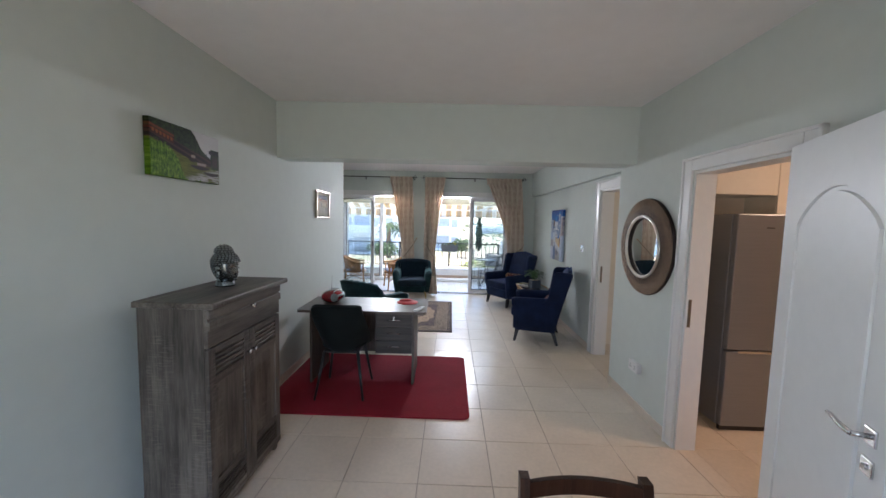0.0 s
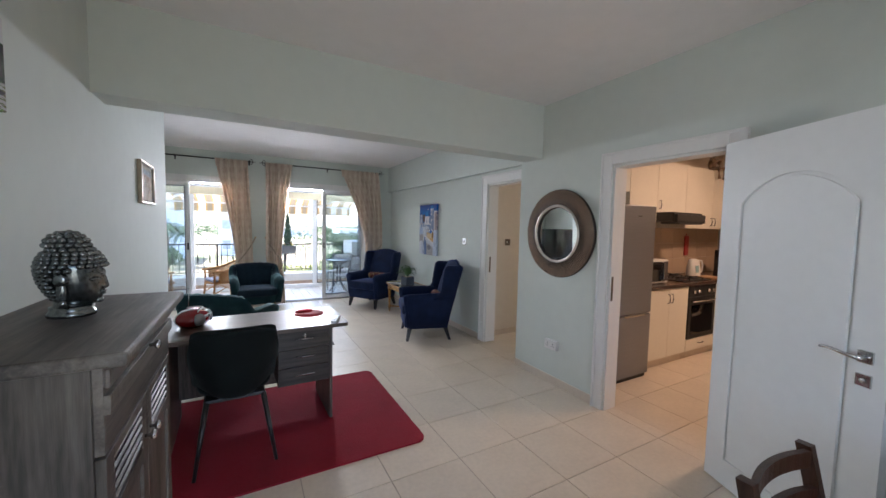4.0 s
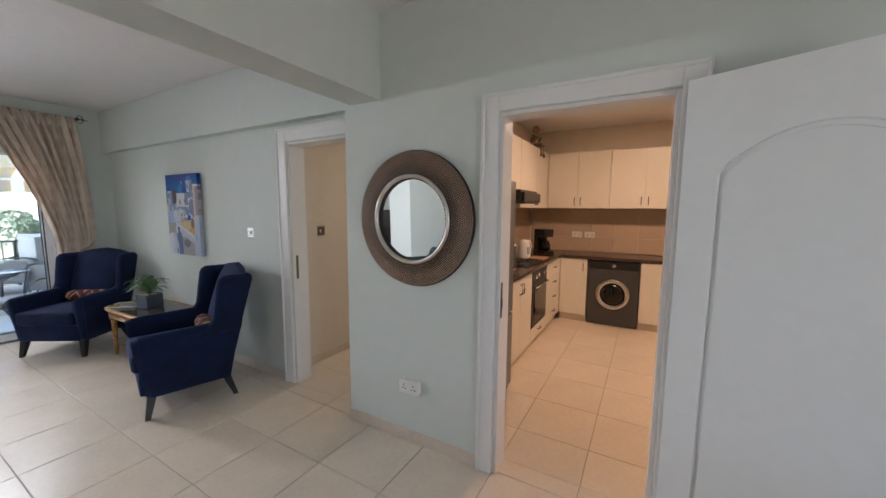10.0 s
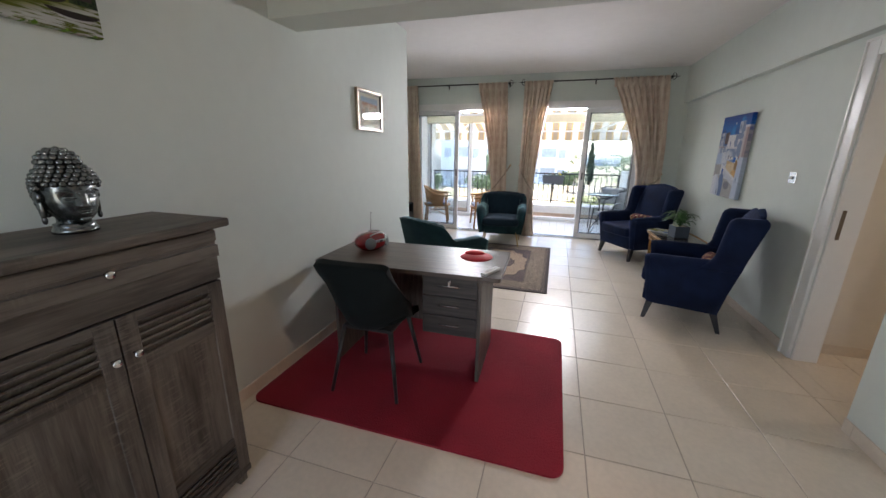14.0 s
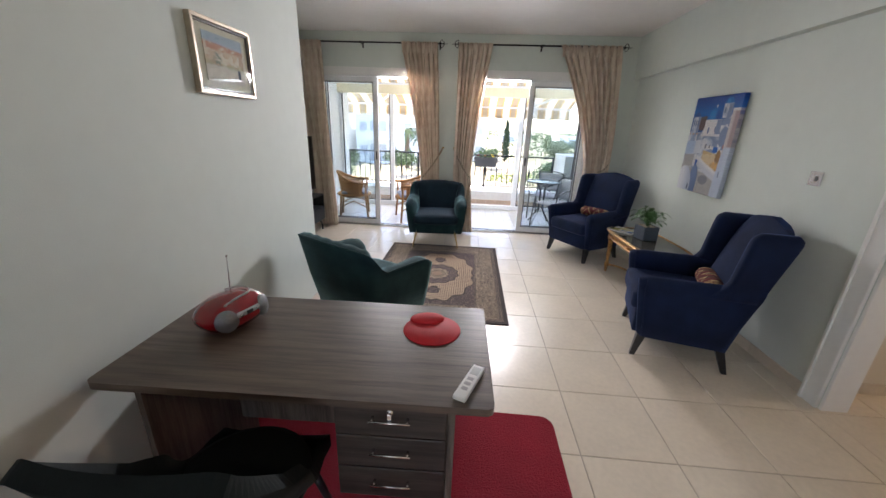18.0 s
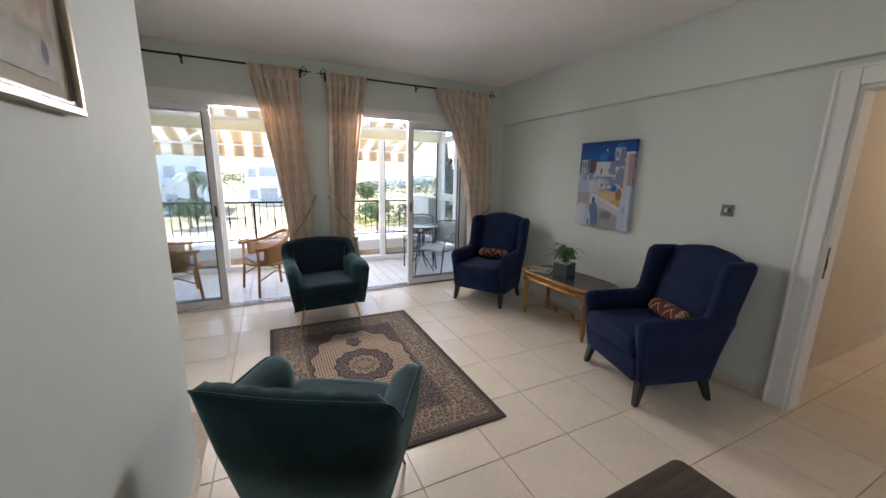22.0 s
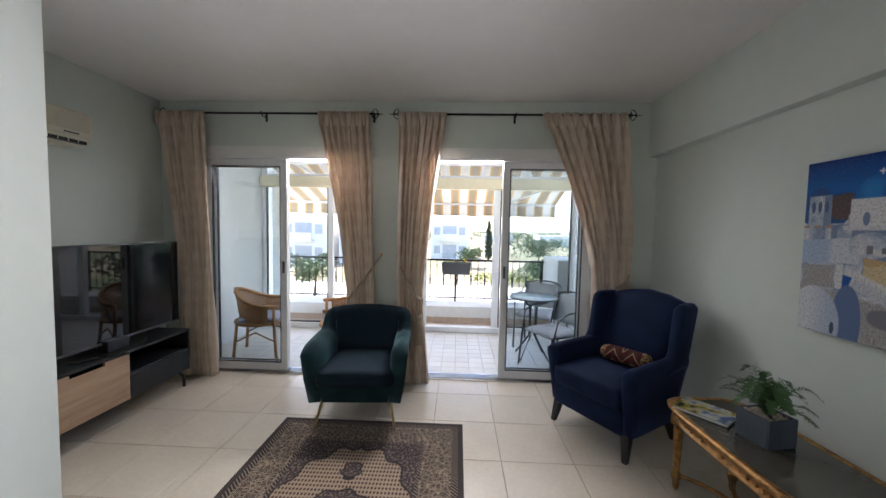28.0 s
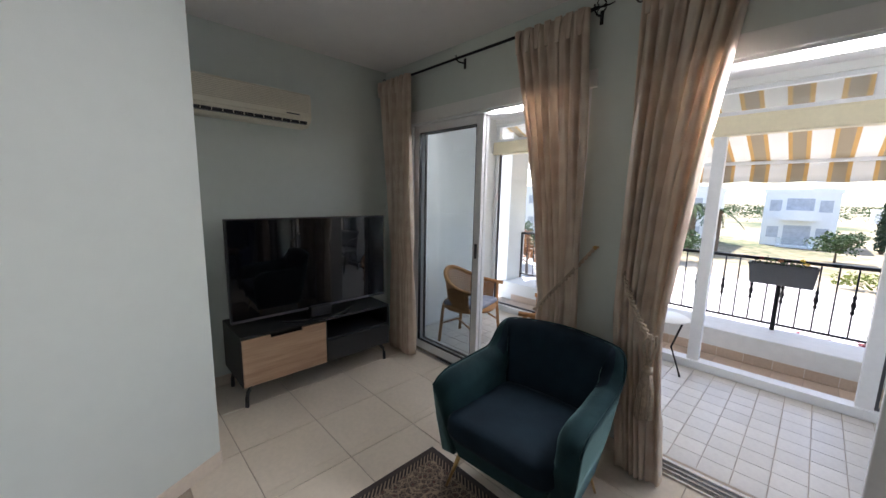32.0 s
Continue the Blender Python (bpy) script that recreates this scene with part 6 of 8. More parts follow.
def kilim_material():
    n = Net("kilim_cloth", 0.9)
    x, y, z = n.xyz()
    d = n.math("ADD", n.math("ABSOLUTE", n.math("SUBTRACT", n.math("FRACT", n.math("MULTIPLY", x, 7.0)), 0.5)), n.math("MULTIPLY", n.math("ABSOLUTE", z), 6.0))
    c = n.ramp(n.math("FRACT", n.math("MULTIPLY", d, 2.2)), (0.0, (0.10, 0.010, 0.012)), (0.50, (0.52, 0.36, 0.17)), (0.62, (0.025, 0.013, 0.016)), (0.80, (0.20, 0.06, 0.03)), (0.88, (0.085, 0.008, 0.011)), step=True)
    c = n.mix(n.over(n.math("ABSOLUTE", x), 0.135, 0.002), c, n.mix(n.over(n.noise(60, 2), 0.5, 0.05), (0.45, 0.30, 0.13), (0.14, 0.05, 0.03)))
    return n.done(c, n.noise(300, 2), 0.5, 0.003)


KILIM = kilim_material()


def bolster(at, turn, tip):
    ob = thing("kilim_cushion", at, "small woven kilim bolster cushion in red and gold", "cushion", "kilim cushions", turn)
    bm = bmesh.new()
    rings = []
    for k in range(15):
        t = k / 14
        r = 0.062 * (1 - abs(2 * t - 1) ** 6 * 0.35) if 0 < k < 14 else 0.03
        rings.append([(-0.19 + 0.38 * t, r * 1.15 * math.cos(a), 0.066 + r * math.sin(a)) for a in (2 * math.pi * i / 18 for i in range(18))])
    loft(bm, rings)
    for o in (part("cover", bm, KILIM, ob),):
        o.location.z = 0.0
    return ob


bolster((1.295, 7.245, 0.472), -50, 0)
bolster((1.412, 5.05, 0.472), -112, 0)

# gilt side table with a dark glass top
st = thing("gilt_side_table", (1.462, 6.15, 0), "oval gilt side table with a glass top and turned legs", "side table", turn=92)


def oval(hx, hy, e, z, n=44):
    return [(hx * math.copysign(abs(math.cos(a)) ** e, math.cos(a)), hy * math.copysign(abs(math.sin(a)) ** e, math.sin(a)), z) for a in (2 * math.pi * i / n for i in range(n))]


bm = bmesh.new()
rings = [oval(0.462, 0.217, 0.42, 0.392), oval(0.474, 0.229, 0.42, 0.396), oval(0.474, 0.229, 0.42, 0.406), oval(0.464, 0.219, 0.42, 0.412), oval(0.468, 0.223, 0.42, 0.438), oval(0.482, 0.237, 0.42, 0.452), oval(0.497, 0.252, 0.42, 0.462), oval(0.50, 0.255, 0.42, 0.474), oval(0.492, 0.247, 0.42, 0.482), oval(0.465, 0.22, 0.42, 0.482), oval(0.462, 0.217, 0.42, 0.474)]
loft(bm, rings, cap=False)
for ra, rb in ((rings[-1], rings[0]),):
    va = [bm.verts.new(p) for p in ra]
    vb = [bm.verts.new(p) for p in rb]
    for i in range(len(va)):
        j = (i + 1) % len(va)
        bm.faces.new((va[i], va[j], vb[j], vb[i]))
part("rim", bm, GILT, st)
bm = bmesh.new()
for i, p in enumerate(oval(0.470, 0.225, 0.42, 0.424, 120)):
    c = bmesh.new()
    bmesh.ops.create_icosphere(c, subdivisions=1, radius=0.0085)
    join(bm, c, Matrix.Translation(p) @ Matrix.Diagonal((1, 1, 1.35 if i % 2 else 0.8, 1)))
tagged(part("carved_beading", bm, GILT, st, "carved gilt beading below the rim", smooth=True), kind="stuff")
bm = bmesh.new()
loft(bm, [oval(0.463, 0.218, 0.42, 0.472), oval(0.463, 0.218, 0.42, 0.479)], smooth=False)
part("glass_top", bm, surf("smoked_glass", (0.075, 0.068, 0.052), 0.07, var=0.05, scale=4, coat=0.3), st, "dark smoked glass top")
for sx in (-1, 1):
    for sy in (-1, 1):
        bm = bmesh.new()
        rings = []
        for r, z in ((0.011, 0.0), (0.016, 0.02), (0.019, 0.06), (0.024, 0.065), (0.024, 0.10), (0.016, 0.106), (0.020, 0.12), (0.014, 0.13), (0.017, 0.16), (0.0195, 0.25), (0.022, 0.33), (0.025, 0.345), (0.018, 0.352), (0.026, 0.36), (0.026, 0.364)):
            flute = 0.16 if 0.15 < z < 0.34 else 0.0
            rings.append([(sx * 0.402 + r * (1 + flute * math.cos(8 * a)) * math.cos(a), sy * 0.165 + r * (1 + flute * math.cos(8 * a)) * math.sin(a), z) for a in (2 * math.pi * i / 32 for i in range(32))])
        loft(bm, rings)
        box(bm, sx * 0.402 - 0.030, sx * 0.402 + 0.030, sy * 0.165 - 0.030, sy * 0.165 + 0.030, 0.362, 0.412, 0.003)
        part("leg", bm, GILT, st)
bm = bmesh.new()
for sx in (-1, 1):
    for sy in (-1, 1):
        tube(bm, [(sx * (0.402 - 0.287 * t), sy * 0.165 * (1 - t) ** 1.6, 0.085 + 0.01 * math.sin(t * math.pi)) for t in (k / 8 for k in range(9))], 0.011, 8)
tube(bm, [(-0.12, 0, 0.085), (0.12, 0, 0.085)], 0.011, 8)
part("stretcher", bm, GILT, st)
for sx in (-1, 1):
    bm = bmesh.new()
    lathe(bm, [(0.010, 0.085), (0.030, 0.092), (0.034, 0.105), (0.022, 0.122), (0.010, 0.130), (0.014, 0.14), (0.0, 0.152)], (sx * 0.115, 0, 0), 14)
    part("finial", bm, GILT, st)

st.scale = (1, 1, 1.065)

# plant in a slate pot
plant = thing("potted_fern", (1.47, 6.20, 0.514), "asparagus fern in a square slate-grey pot", "plant", turn=12)
plant.scale = (1.12, 1.12, 1.12)
SLATE = surf("slate_grey_pot", (0.065, 0.085, 0.115), 0.6, var=0.12, scale=12, bump=0.15, bscale=90)
bm = bmesh.new()
for x0, x1, y0, y1 in ((-0.07, 0.07, -0.07, -0.06), (-0.07, 0.07, 0.06, 0.07), (-0.07, -0.06, -0.06, 0.06), (0.06, 0.07, -0.06, 0.06)):
    box(bm, x0, x1, y0, y1, 0.0, 0.12, 0.002)
box(bm, -0.06, 0.06, -0.06, 0.06, 0, 0.02)
part("pot", bm, SLATE, plant)
bm = bmesh.new()
rnd = random.Random(4)
for i in range(60):
    c = bmesh.new()
    bmesh.ops.create_icosphere(c, subdivisions=1, radius=rnd.uniform(0.007, 0.012))
    join(bm, c, Matrix.Translation((rnd.uniform(-0.052, 0.052), rnd.uniform(-0.052, 0.052), 0.108 + rnd.uniform(0, 0.006))))
tagged(part("pebbles", bm, surf("pale_pebbles", (0.50, 0.42, 0.32), 0.8, var=0.3, scale=30), plant), kind="stuff")
bm = bmesh.new()
for i in range(46):
    a = rnd.uniform(0, 2 * math.pi)
    reach, rise = rnd.uniform(0.04, 0.18), rnd.uniform(0.06, 0.15)
    pts = []
    for k in range(9):
        t = k / 8
        pts.append(Vector((math.cos(a) * reach * t, math.sin(a) * reach * t, 0.11 + rise * math.sin(t * math.pi * 0.72) * 1.15)))
    tube(bm, pts, 0.0012, 4, 0.0005)
    for k in range(2, 9):
        for side in (-1, 1):
            for m_ in range(2):
                base = pts[k] + (pts[k] - pts[k - 1]) * (m_ * 0.5 - 0.5)
                d = Vector((-math.sin(a), math.cos(a), 0)) * side
                length = 0.034 * (1.15 - k / 10)
                fwd = (pts[k] - pts[k - 1]).normalized()
                tip = base + (d + fwd * 0.7).normalized() * length + Vector((0, 0, rnd.uniform(-0.006, 0.004)))
                for j in range(4):
                    q = base.lerp(tip, (j + 0.6) / 4)
                    w = (d * 0.35 - fwd).normalized() * 0.0055
                    n_ = Vector((0, 0, 0.003))
                    bm.faces.new([bm.verts.new(q - w - n_), bm.verts.new(q + (tip - base) * 0.16), bm.verts.new(q + w + n_), bm.verts.new(q - (tip - base) * 0.08)])
tagged(part("fronds", bm, surf("fern_green", (0.060, 0.165, 0.040), 0.5, scale=20, second=(0.028, 0.085, 0.018)), plant, "feathery green fronds"), kind="stuff")

# magazine
mag = thing("magazine", (1.36, 6.45, 0.514), "travel magazine with a yellow and blue cover", "magazine", turn=-52)
mag.scale = (1.2, 1.2, 1.6)
part("pages", blk(-0.105, 0.105, -0.075, 0.075, 0.0, 0.009, 0.001), PLASTIC, mag)


def cover_material():
    n = Net("magazine_cover", 0.25)
    return n.done(n.ramp(n.noise(16, 3), (0.36, (0.04, 0.07, 0.04)), (0.45, (0.42, 0.34, 0.06)), (0.55, (0.50, 0.50, 0.46)), (0.66, (0.08, 0.13, 0.26))))


part("cover", blk(-0.106, 0.106, -0.076, 0.076, 0.009, 0.011, 0.0005), cover_material(), mag)

# television stand and television; local x runs along the wall, away from the dining end
tvs = thing("tv_stand", (-2.955, 6.40, 0), "black television stand with an oak drawer front", "tv stand", turn=90)
TBLACK = surf("black_wood", (0.010, 0.011, 0.013), 0.45, var=0.15, scale=40)
TW, TD, T0, T1 = 1.225, 0.48, 0.165, 0.535
part("top_panel", blk(0, TW, -TD, 0, T1 - 0.02, T1, 0.002), TBLACK, tvs)
part("bottom_panel", blk(0, TW, -TD, 0, T0, T0 + 0.02, 0.002), TBLACK, tvs)
for x in (0, 0.605, TW - 0.02):
    part("upright_panel", blk(x, x + 0.02, -TD + 0.002, 0, T0 + 0.02, T1 - 0.02), TBLACK, tvs)
part("back_panel", blk(0.02, TW - 0.02, -0.01, 0, T0 + 0.02, T1 - 0.02), TBLACK, tvs)
part("shelf", blk(0.625, TW - 0.02, -TD + 0.01, -0.01, 0.345, 0.36), TBLACK, tvs)
part("drawer_front", blk(0.619, TW - 0.012, -TD - 0.008, -TD + 0.008, T0 + 0.004, 0.345, 0.002), TBLACK, tvs, "black drawer front")
bm = blk(0.006, 0.611, -TD - 0.010, -TD + 0.006, T0 + 0.004, T1 - 0.045, 0.002)
box(bm, 0.006, 0.195, -TD - 0.010, -TD + 0.006, T1 - 0.046, T1 - 0.022, 0.001)
box(bm, 0.425, 0.611, -TD - 0.010, -TD + 0.006, T1 - 0.046, T1 - 0.022, 0.001)
part("drop_front", bm, wood("oak_front", (0.40, 0.25, 0.155), (0.57, 0.385, 0.25), 0, 0.45, 26), tvs, "oak grain drop front with a cut grip")
for x in (0.05, TW - 0.05):
    for y in (-TD + 0.05, -0.05):
        bm = bmesh.new()
        out = 1 if x > 0.5 else -1
        tube(bm, [(x - out * 0.02, y, T0), (x - out * 0.012, y, 0.135), (x + out * 0.012, y - 0.006, 0.105), (x + out * 0.02, y - 0.010, 0.07), (x + out * 0.022, y - 0.012, 0.0)], 0.015, 8, 0.014)
        part("leg", bm, BLACK, tvs)
DARKGLOSS = surf("dark_gloss", (0.03, 0.032, 0.036), 0.12, 0.4, var=0.1, scale=6)
tv = thing("television", (-2.60, 6.38, 0.535), "large flat television with a black glossy screen", "television", turn=90)
part("housing", blk(0, 1.275, -0.005, 0.045, 0.065, 0.80, 0.006), BLACK, tv)
part("screen", blk(0.010, 1.265, -0.008, -0.0055, 0.085, 0.792, 0.001), SCREEN, tv)
part("bezel", blk(0.0, 1.275, -0.009, -0.0055, 0.065, 0.083, 0.001), DARKGREY, tv)
bm = bmesh.new()
rings = []
for k in range(25):
    t = k / 24 * 2 - 1
    y, half = -0.135 + 0.15 * t * t, 0.030 * (1 - abs(t) ** 3) + 0.004
    rings.append([(0.6375 + 0.30 * t, y - half, 0.0), (0.6375 + 0.30 * t, y + half, 0.0), (0.6375 + 0.30 * t, y + half * 0.7, 0.010), (0.6375 + 0.30 * t, y - half * 0.7, 0.010)])
loft(bm, rings)
part("foot", bm, DARKGLOSS, tv, "glossy curved foot")
part("neck", blk(0.55, 0.725, -0.05, 0.035, 0.006, 0.09, 0.006), BLACK, tv)

# air conditioner, on the wall above the television
ac = thing("air_conditioner", (-2.97, 6.19, 2.045), "cream wall-mounted air conditioner with a dark vaned outlet", "air conditioner", turn=90)
bm = bmesh.new()
prof = [(0.0, 0.0), (-0.12, 0.0), (-0.175, 0.035), (-0.195, 0.07), (-0.195, 0.215), (-0.175, 0.25), (0.0, 0.258)]
loft(bm, [[(x, y, z) for y, z in prof] for x in (0.0, 0.014, 0.88, 0.894)], smooth=False)
part("housing", bm, IVORY, ac)
# the shade between the slats is put into this panel's darker colour
part("intake", blk(0.018, 0.876, -0.1965, -0.194, 0.104, 0.242), surf("slat_gap_shade", (0.60, 0.55, 0.44), 0.8, var=0.1, scale=40), ac, "darker panel for the shade behind the slats")
for k in range(11):
    z = 0.110 + 0.0115 * k
    part("grille_slat", blk(0.02, 0.874, -0.2015, -0.1967, z, z + 0.0052, 0.001), IVORY, ac)
bm = bmesh.new()
box(bm, 0.04, 0.86, -0.1885, -0.150, 0.018, 0.056)
part("outlet", bm, BLACK, ac, "dark air outlet")
for k in range(12):
    x = 0.07 + 0.066 * k
    part("vane", blk(x, x + 0.004, -0.192, -0.152, 0.020, 0.052), IVORY, ac)
part("flap", blk(0.04, 0.86, -0.196, -0.186, 0.040, 0.060, 0.002), IVORY, ac)
part("badge", blk(0.70, 0.80, -0.1975, -0.1945, 0.078, 0.088), DARKGREY, ac)
# ---- balcony doors, curtains, rods ----
def sliding_door(name, x0, x1, sash, label):
    """An aluminium frame with two sashes pushed to one side; sash gives their span."""
    ob = thing(name, (0, 8.02, 0), label, "sliding door")
    ob["kind"] = "structure"
    for a, b in ((x0, x0 + 0.05), (x1 - 0.05, x1)):
        part("frame_post", blk(a, b, -0.075, 0.075, 0.0, WTOP, 0.003), ALU, ob)
    part("frame_head", blk(x0 + 0.05, x1 - 0.05, -0.075, 0.075, 2.15, WTOP, 0.003), ALU, ob)
    part("head_cover", blk(x0 - 0.03, x1 + 0.03, -0.098, -0.0765, 2.165, WTOP + 0.015, 0.003), WHITE, ob)
    bm = blk(x0 + 0.05, x1 - 0.05, -0.075, 0.075, 0.0, 0.012, 0.002)
    for y in (-0.05, -0.01, 0.03):
        box(bm, x0 + 0.05, x1 - 0.05, y, y + 0.006, 0.012, 0.024)
    part("floor_track", bm, CHROME, ob, "grooved aluminium floor track")
    for k, y in enumerate((-0.045, 0.012)):
        a, b = (sash[0] + 0.012 * k, sash[1] - 0.012 * k)
        s = part("sash", blk(a, a + 0.065, y, y + 0.035, 0.026, 2.148, 0.004), ALU, ob)
        part("stile", blk(b - 0.065, b, y, y + 0.035, 0.026, 2.148, 0.004), ALU, s)
        part("rail", blk(a + 0.065, b - 0.065, y, y + 0.035, 0.026, 0.10, 0.003), ALU, s)
        part("rail", blk(a + 0.065, b - 0.065, y, y + 0.035, 2.085, 2.148, 0.003), ALU, s)
        bm = bmesh.new()
        for p, q, r, t in ((a + 0.065, a + 0.073, 0.10, 2.085), (b - 0.073, b - 0.065, 0.10, 2.085), (a + 0.073, b - 0.073, 0.10, 0.108), (a + 0.073, b - 0.073, 2.077, 2.085)):
            box(bm, p, q, y + 0.005, y + 0.030, r, t)
        part("gasket", bm, BLACK, s, "black rubber gasket")
        part("pane", blk(a + 0.070, b - 0.070, y + 0.015, y + 0.019, 0.105, 2.08), TINTED, s).visible_shadow = False
        if k == 0:
            edge = b - 0.033 if sash[0] - x0 < 0.2 else a + 0.033
            part("latch", blk(edge - 0.011, edge + 0.011, y - 0.010, y + 0.001, 1.02, 1.14, 0.003), DARKGREY, s)
    return ob


sliding_door("door_1", W[0][0], W[0][1], (W[0][0] + 0.045, -1.725), "white aluminium sliding balcony door, slid open")
sliding_door("door_2", W[1][0], W[1][1], (0.405, W[1][1] - 0.045), "white aluminium sliding balcony door, slid open to one side")


def curtain(top, mid, mid_z, low, folds, seed, label):
    """A pleated curtain of spans (left, right) at the rod, at the tie and at the floor."""
    ob = thing("curtain", (0, 7.835, 0), label, "curtain", "beige damask curtains")
    rnd = random.Random(seed)
    ph = [rnd.uniform(-0.5, 0.5) for _ in range(folds + 2)]

    def span(z):
        if z > mid_z:
            t = (z - mid_z) / (2.565 - mid_z)
            e = t ** 1.25
            return [m + (t_ - m) * e for m, t_ in zip(mid, top)]
        t = z / mid_z
        return [l + (m - l) * t for l, m in zip(low, mid)]

    wide = top[1] - top[0]

    def fn(u, v):
        z = 0.02 + 2.545 * v
        a, b = span(z)
        uu = u + 0.012 * math.sin(3 * z + seed) + 0.01 * math.sin(7 * u + 2.1 * z)
        x = a + (b - a) * u
        k = uu * folds
        amp = min(0.055, 0.016 + 0.030 * max(0.0, 1.3 - (b - a) / wide) + 0.012 * (1 - v))
        pinch = max(0.0, (z - 2.40) / 0.165)
        y = amp * (1 - 0.55 * pinch) * math.sin(2 * math.pi * k + ph[int(k) % len(ph)] * math.sin(2.2 * z))
        y += 0.35 * amp * math.sin(4.4 * math.pi * k + 1.3 * z + seed)
        x += 0.3 * amp * math.cos(2 * math.pi * k)
        tuck = math.exp(-((z - mid_z) / 0.10) ** 2) * 0.4
        return Vector((x, y * (1 - tuck), z))

    bm = bmesh.new()
    sheet(bm, fn, folds * 12, 44, 0.0025)
    part("cloth", bm, CURTAIN, ob)
    bm = bmesh.new()
    for i in range(folds):
        x = top[0] + wide * (i + 0.5) / folds
        for d in (-0.010, 0.0, 0.010):
            tube(bm, [(x + d * 0.5, -0.020, 2.43), (x + d, -0.026, 2.50), (x + d * 1.4, -0.018, 2.566)], 0.007, 6, 0.009)
    part("pinch_pleats", bm, CURTAIN, ob)
    return ob


curtain((-2.93, -2.46), (-2.72, -2.40), 0.9, (-2.69, -2.37), 7, 1, "beige damask curtain hanging loose beside the television")
curtain((-1.36, -0.875), (-1.075, -0.815), 0.86, (-1.05, -0.79), 7, 2, "beige damask curtain drawn back with a rope tie")
curtain((-0.595, -0.15), (-0.60, -0.355), 0.86, (-0.50, -0.285), 7, 3, "beige damask curtain gathered by a tasselled rope")
curtain((0.72, 1.485), (1.235, 1.575), 1.08, (1.27, 1.56), 9, 5, "wide beige damask curtain drawn back at the corner")


def rod(x0, x1, brackets):
    ob = thing("curtain_rod", (0, 7.85, 2.555), "black iron curtain rod with scrolled ends", "curtain rod", "curtain rods")
    bm = bmesh.new()
    tube(bm, [(x0, 0, 0), (x1, 0, 0)], 0.0095, 10)
    part("pole", bm, IRON, ob)
    for x, s in ((x0, -1), (x1, 1)):
        bm = bmesh.new()
        tube(bm, [(x, 0, 0), (x + s * 0.055, 0, -0.003), (x + s * 0.085, 0, 0.0)], 0.006, 6, 0.002)
        for v in (-1, 1):
            tube(bm, [(x + s * (0.015 + 0.028 * math.sin(t * 1.3) + 0.010 * math.cos(t * 2)), 0, v * (0.004 + 0.042 * (1 - math.cos(t)) / 2 - 0.012 * max(0, t - 3.2))) for t in (k * 0.42 for k in range(12))], 0.0045, 6, 0.003)
        part("finial", bm, IRON, ob, "scrolled iron finial")
    for x in brackets:
        bm = bmesh.new()
        tube(bm, [(x, 0.088, -0.015), (x, 0.02, -0.022), (x, -0.012, -0.012), (x, -0.014, 0.016)], 0.0055, 6)
        box(bm, x - 0.010, x + 0.010, 0.082, 0.0895, -0.055, 0.02, 0.002)
        part("bracket", bm, IRON, ob)
    return ob


rod(-2.86, -0.825, (-2.83, -1.90, -0.845))
rod(-0.605, 1.535, (-0.585, 0.49, 1.515))
ROPE = surf("beige_silk_rope", (0.66, 0.55, 0.42), 0.6, scale=60, second=(0.36, 0.27, 0.19))


def tieback(knob_at, waist, tassel=True):
    """A twisted rope from a wall hook round a curtain, with a tassel."""
    ob = thing("curtain_tieback", knob_at, "twisted beige rope curtain tie with a tassel" if tassel else "twisted beige rope curtain tie", "curtain tie", "curtain ties")
    bm = bmesh.new()
    lathe(bm, [(0.008, 0.0), (0.006, 0.03), (0.013, 0.036), (0.014, 0.044), (0, 0.05)], axis=Matrix.Rotation(radians(90), 4, "X"), seg=12)
    part("hook", bm, BRASS, ob)
    k0, w = Vector((0, -0.032, 0)), Vector(waist) - Vector(knob_at)
    bm = bmesh.new()
    mid = k0.lerp(w, 0.35) + Vector((0, -0.13, -0.06))
    for phase in (0, math.pi):
        pts = []
        for i in range(61):
            t = i / 60
            p = k0 * (1 - t) ** 2 + mid * 2 * t * (1 - t) + w * t * t
            pts.append(p + Vector((0.008 * math.cos(t * 60 + phase), 0.008 * math.sin(t * 60 + phase), 0.006 * math.sin(t * 60 + phase))))
        tube(bm, pts, 0.0075, 6)
    part("rope", bm, ROPE, ob)
    if tassel:
        bm = bmesh.new()
        for dx in (-0.02, 0.0, 0.02):
            tube(bm, [w + Vector((dx, -0.012, 0.03)), w + Vector((dx * 1.4, -0.02, -0.02)), w + Vector((dx * 0.4, -0.018, -0.13))], 0.007, 6)
        lathe(bm, [(0.004, 0.0), (0.022, -0.015), (0.026, -0.035), (0.018, -0.05)], w + Vector((0, -0.018, -0.12)), 14)
        knot = part("knot", bm, ROPE, ob)
        bm = bmesh.new()
        for i in range(44):
            a = 2 * math.pi * i / 44
            r0, r1 = 0.018, 0.036 + 0.004 * math.sin(i * 2.7)
            c = w + Vector((0, -0.018, -0.165))
            tube(bm, [c + Vector((r0 * math.cos(a), r0 * math.sin(a), 0)), c + Vector((r1 * 0.9 * math.cos(a), r1 * 0.9 * math.sin(a), -0.09)), c + Vector((r1 * math.cos(a), r1 * math.sin(a), -0.235))], 0.0042, 4)
        tagged(part("tassel", bm, ROPE, ob, "long silky fringe tassel"), kind="stuff")
    return ob


tieback((-0.758, 7.94, 1.235), (-1.02, 7.70, 0.83), False)
tieback((-0.60, 7.94, 1.235), (-0.352, 7.685, 0.845))
tieback((1.60, 7.94, 1.15), (1.40, 7.70, 1.0), False)

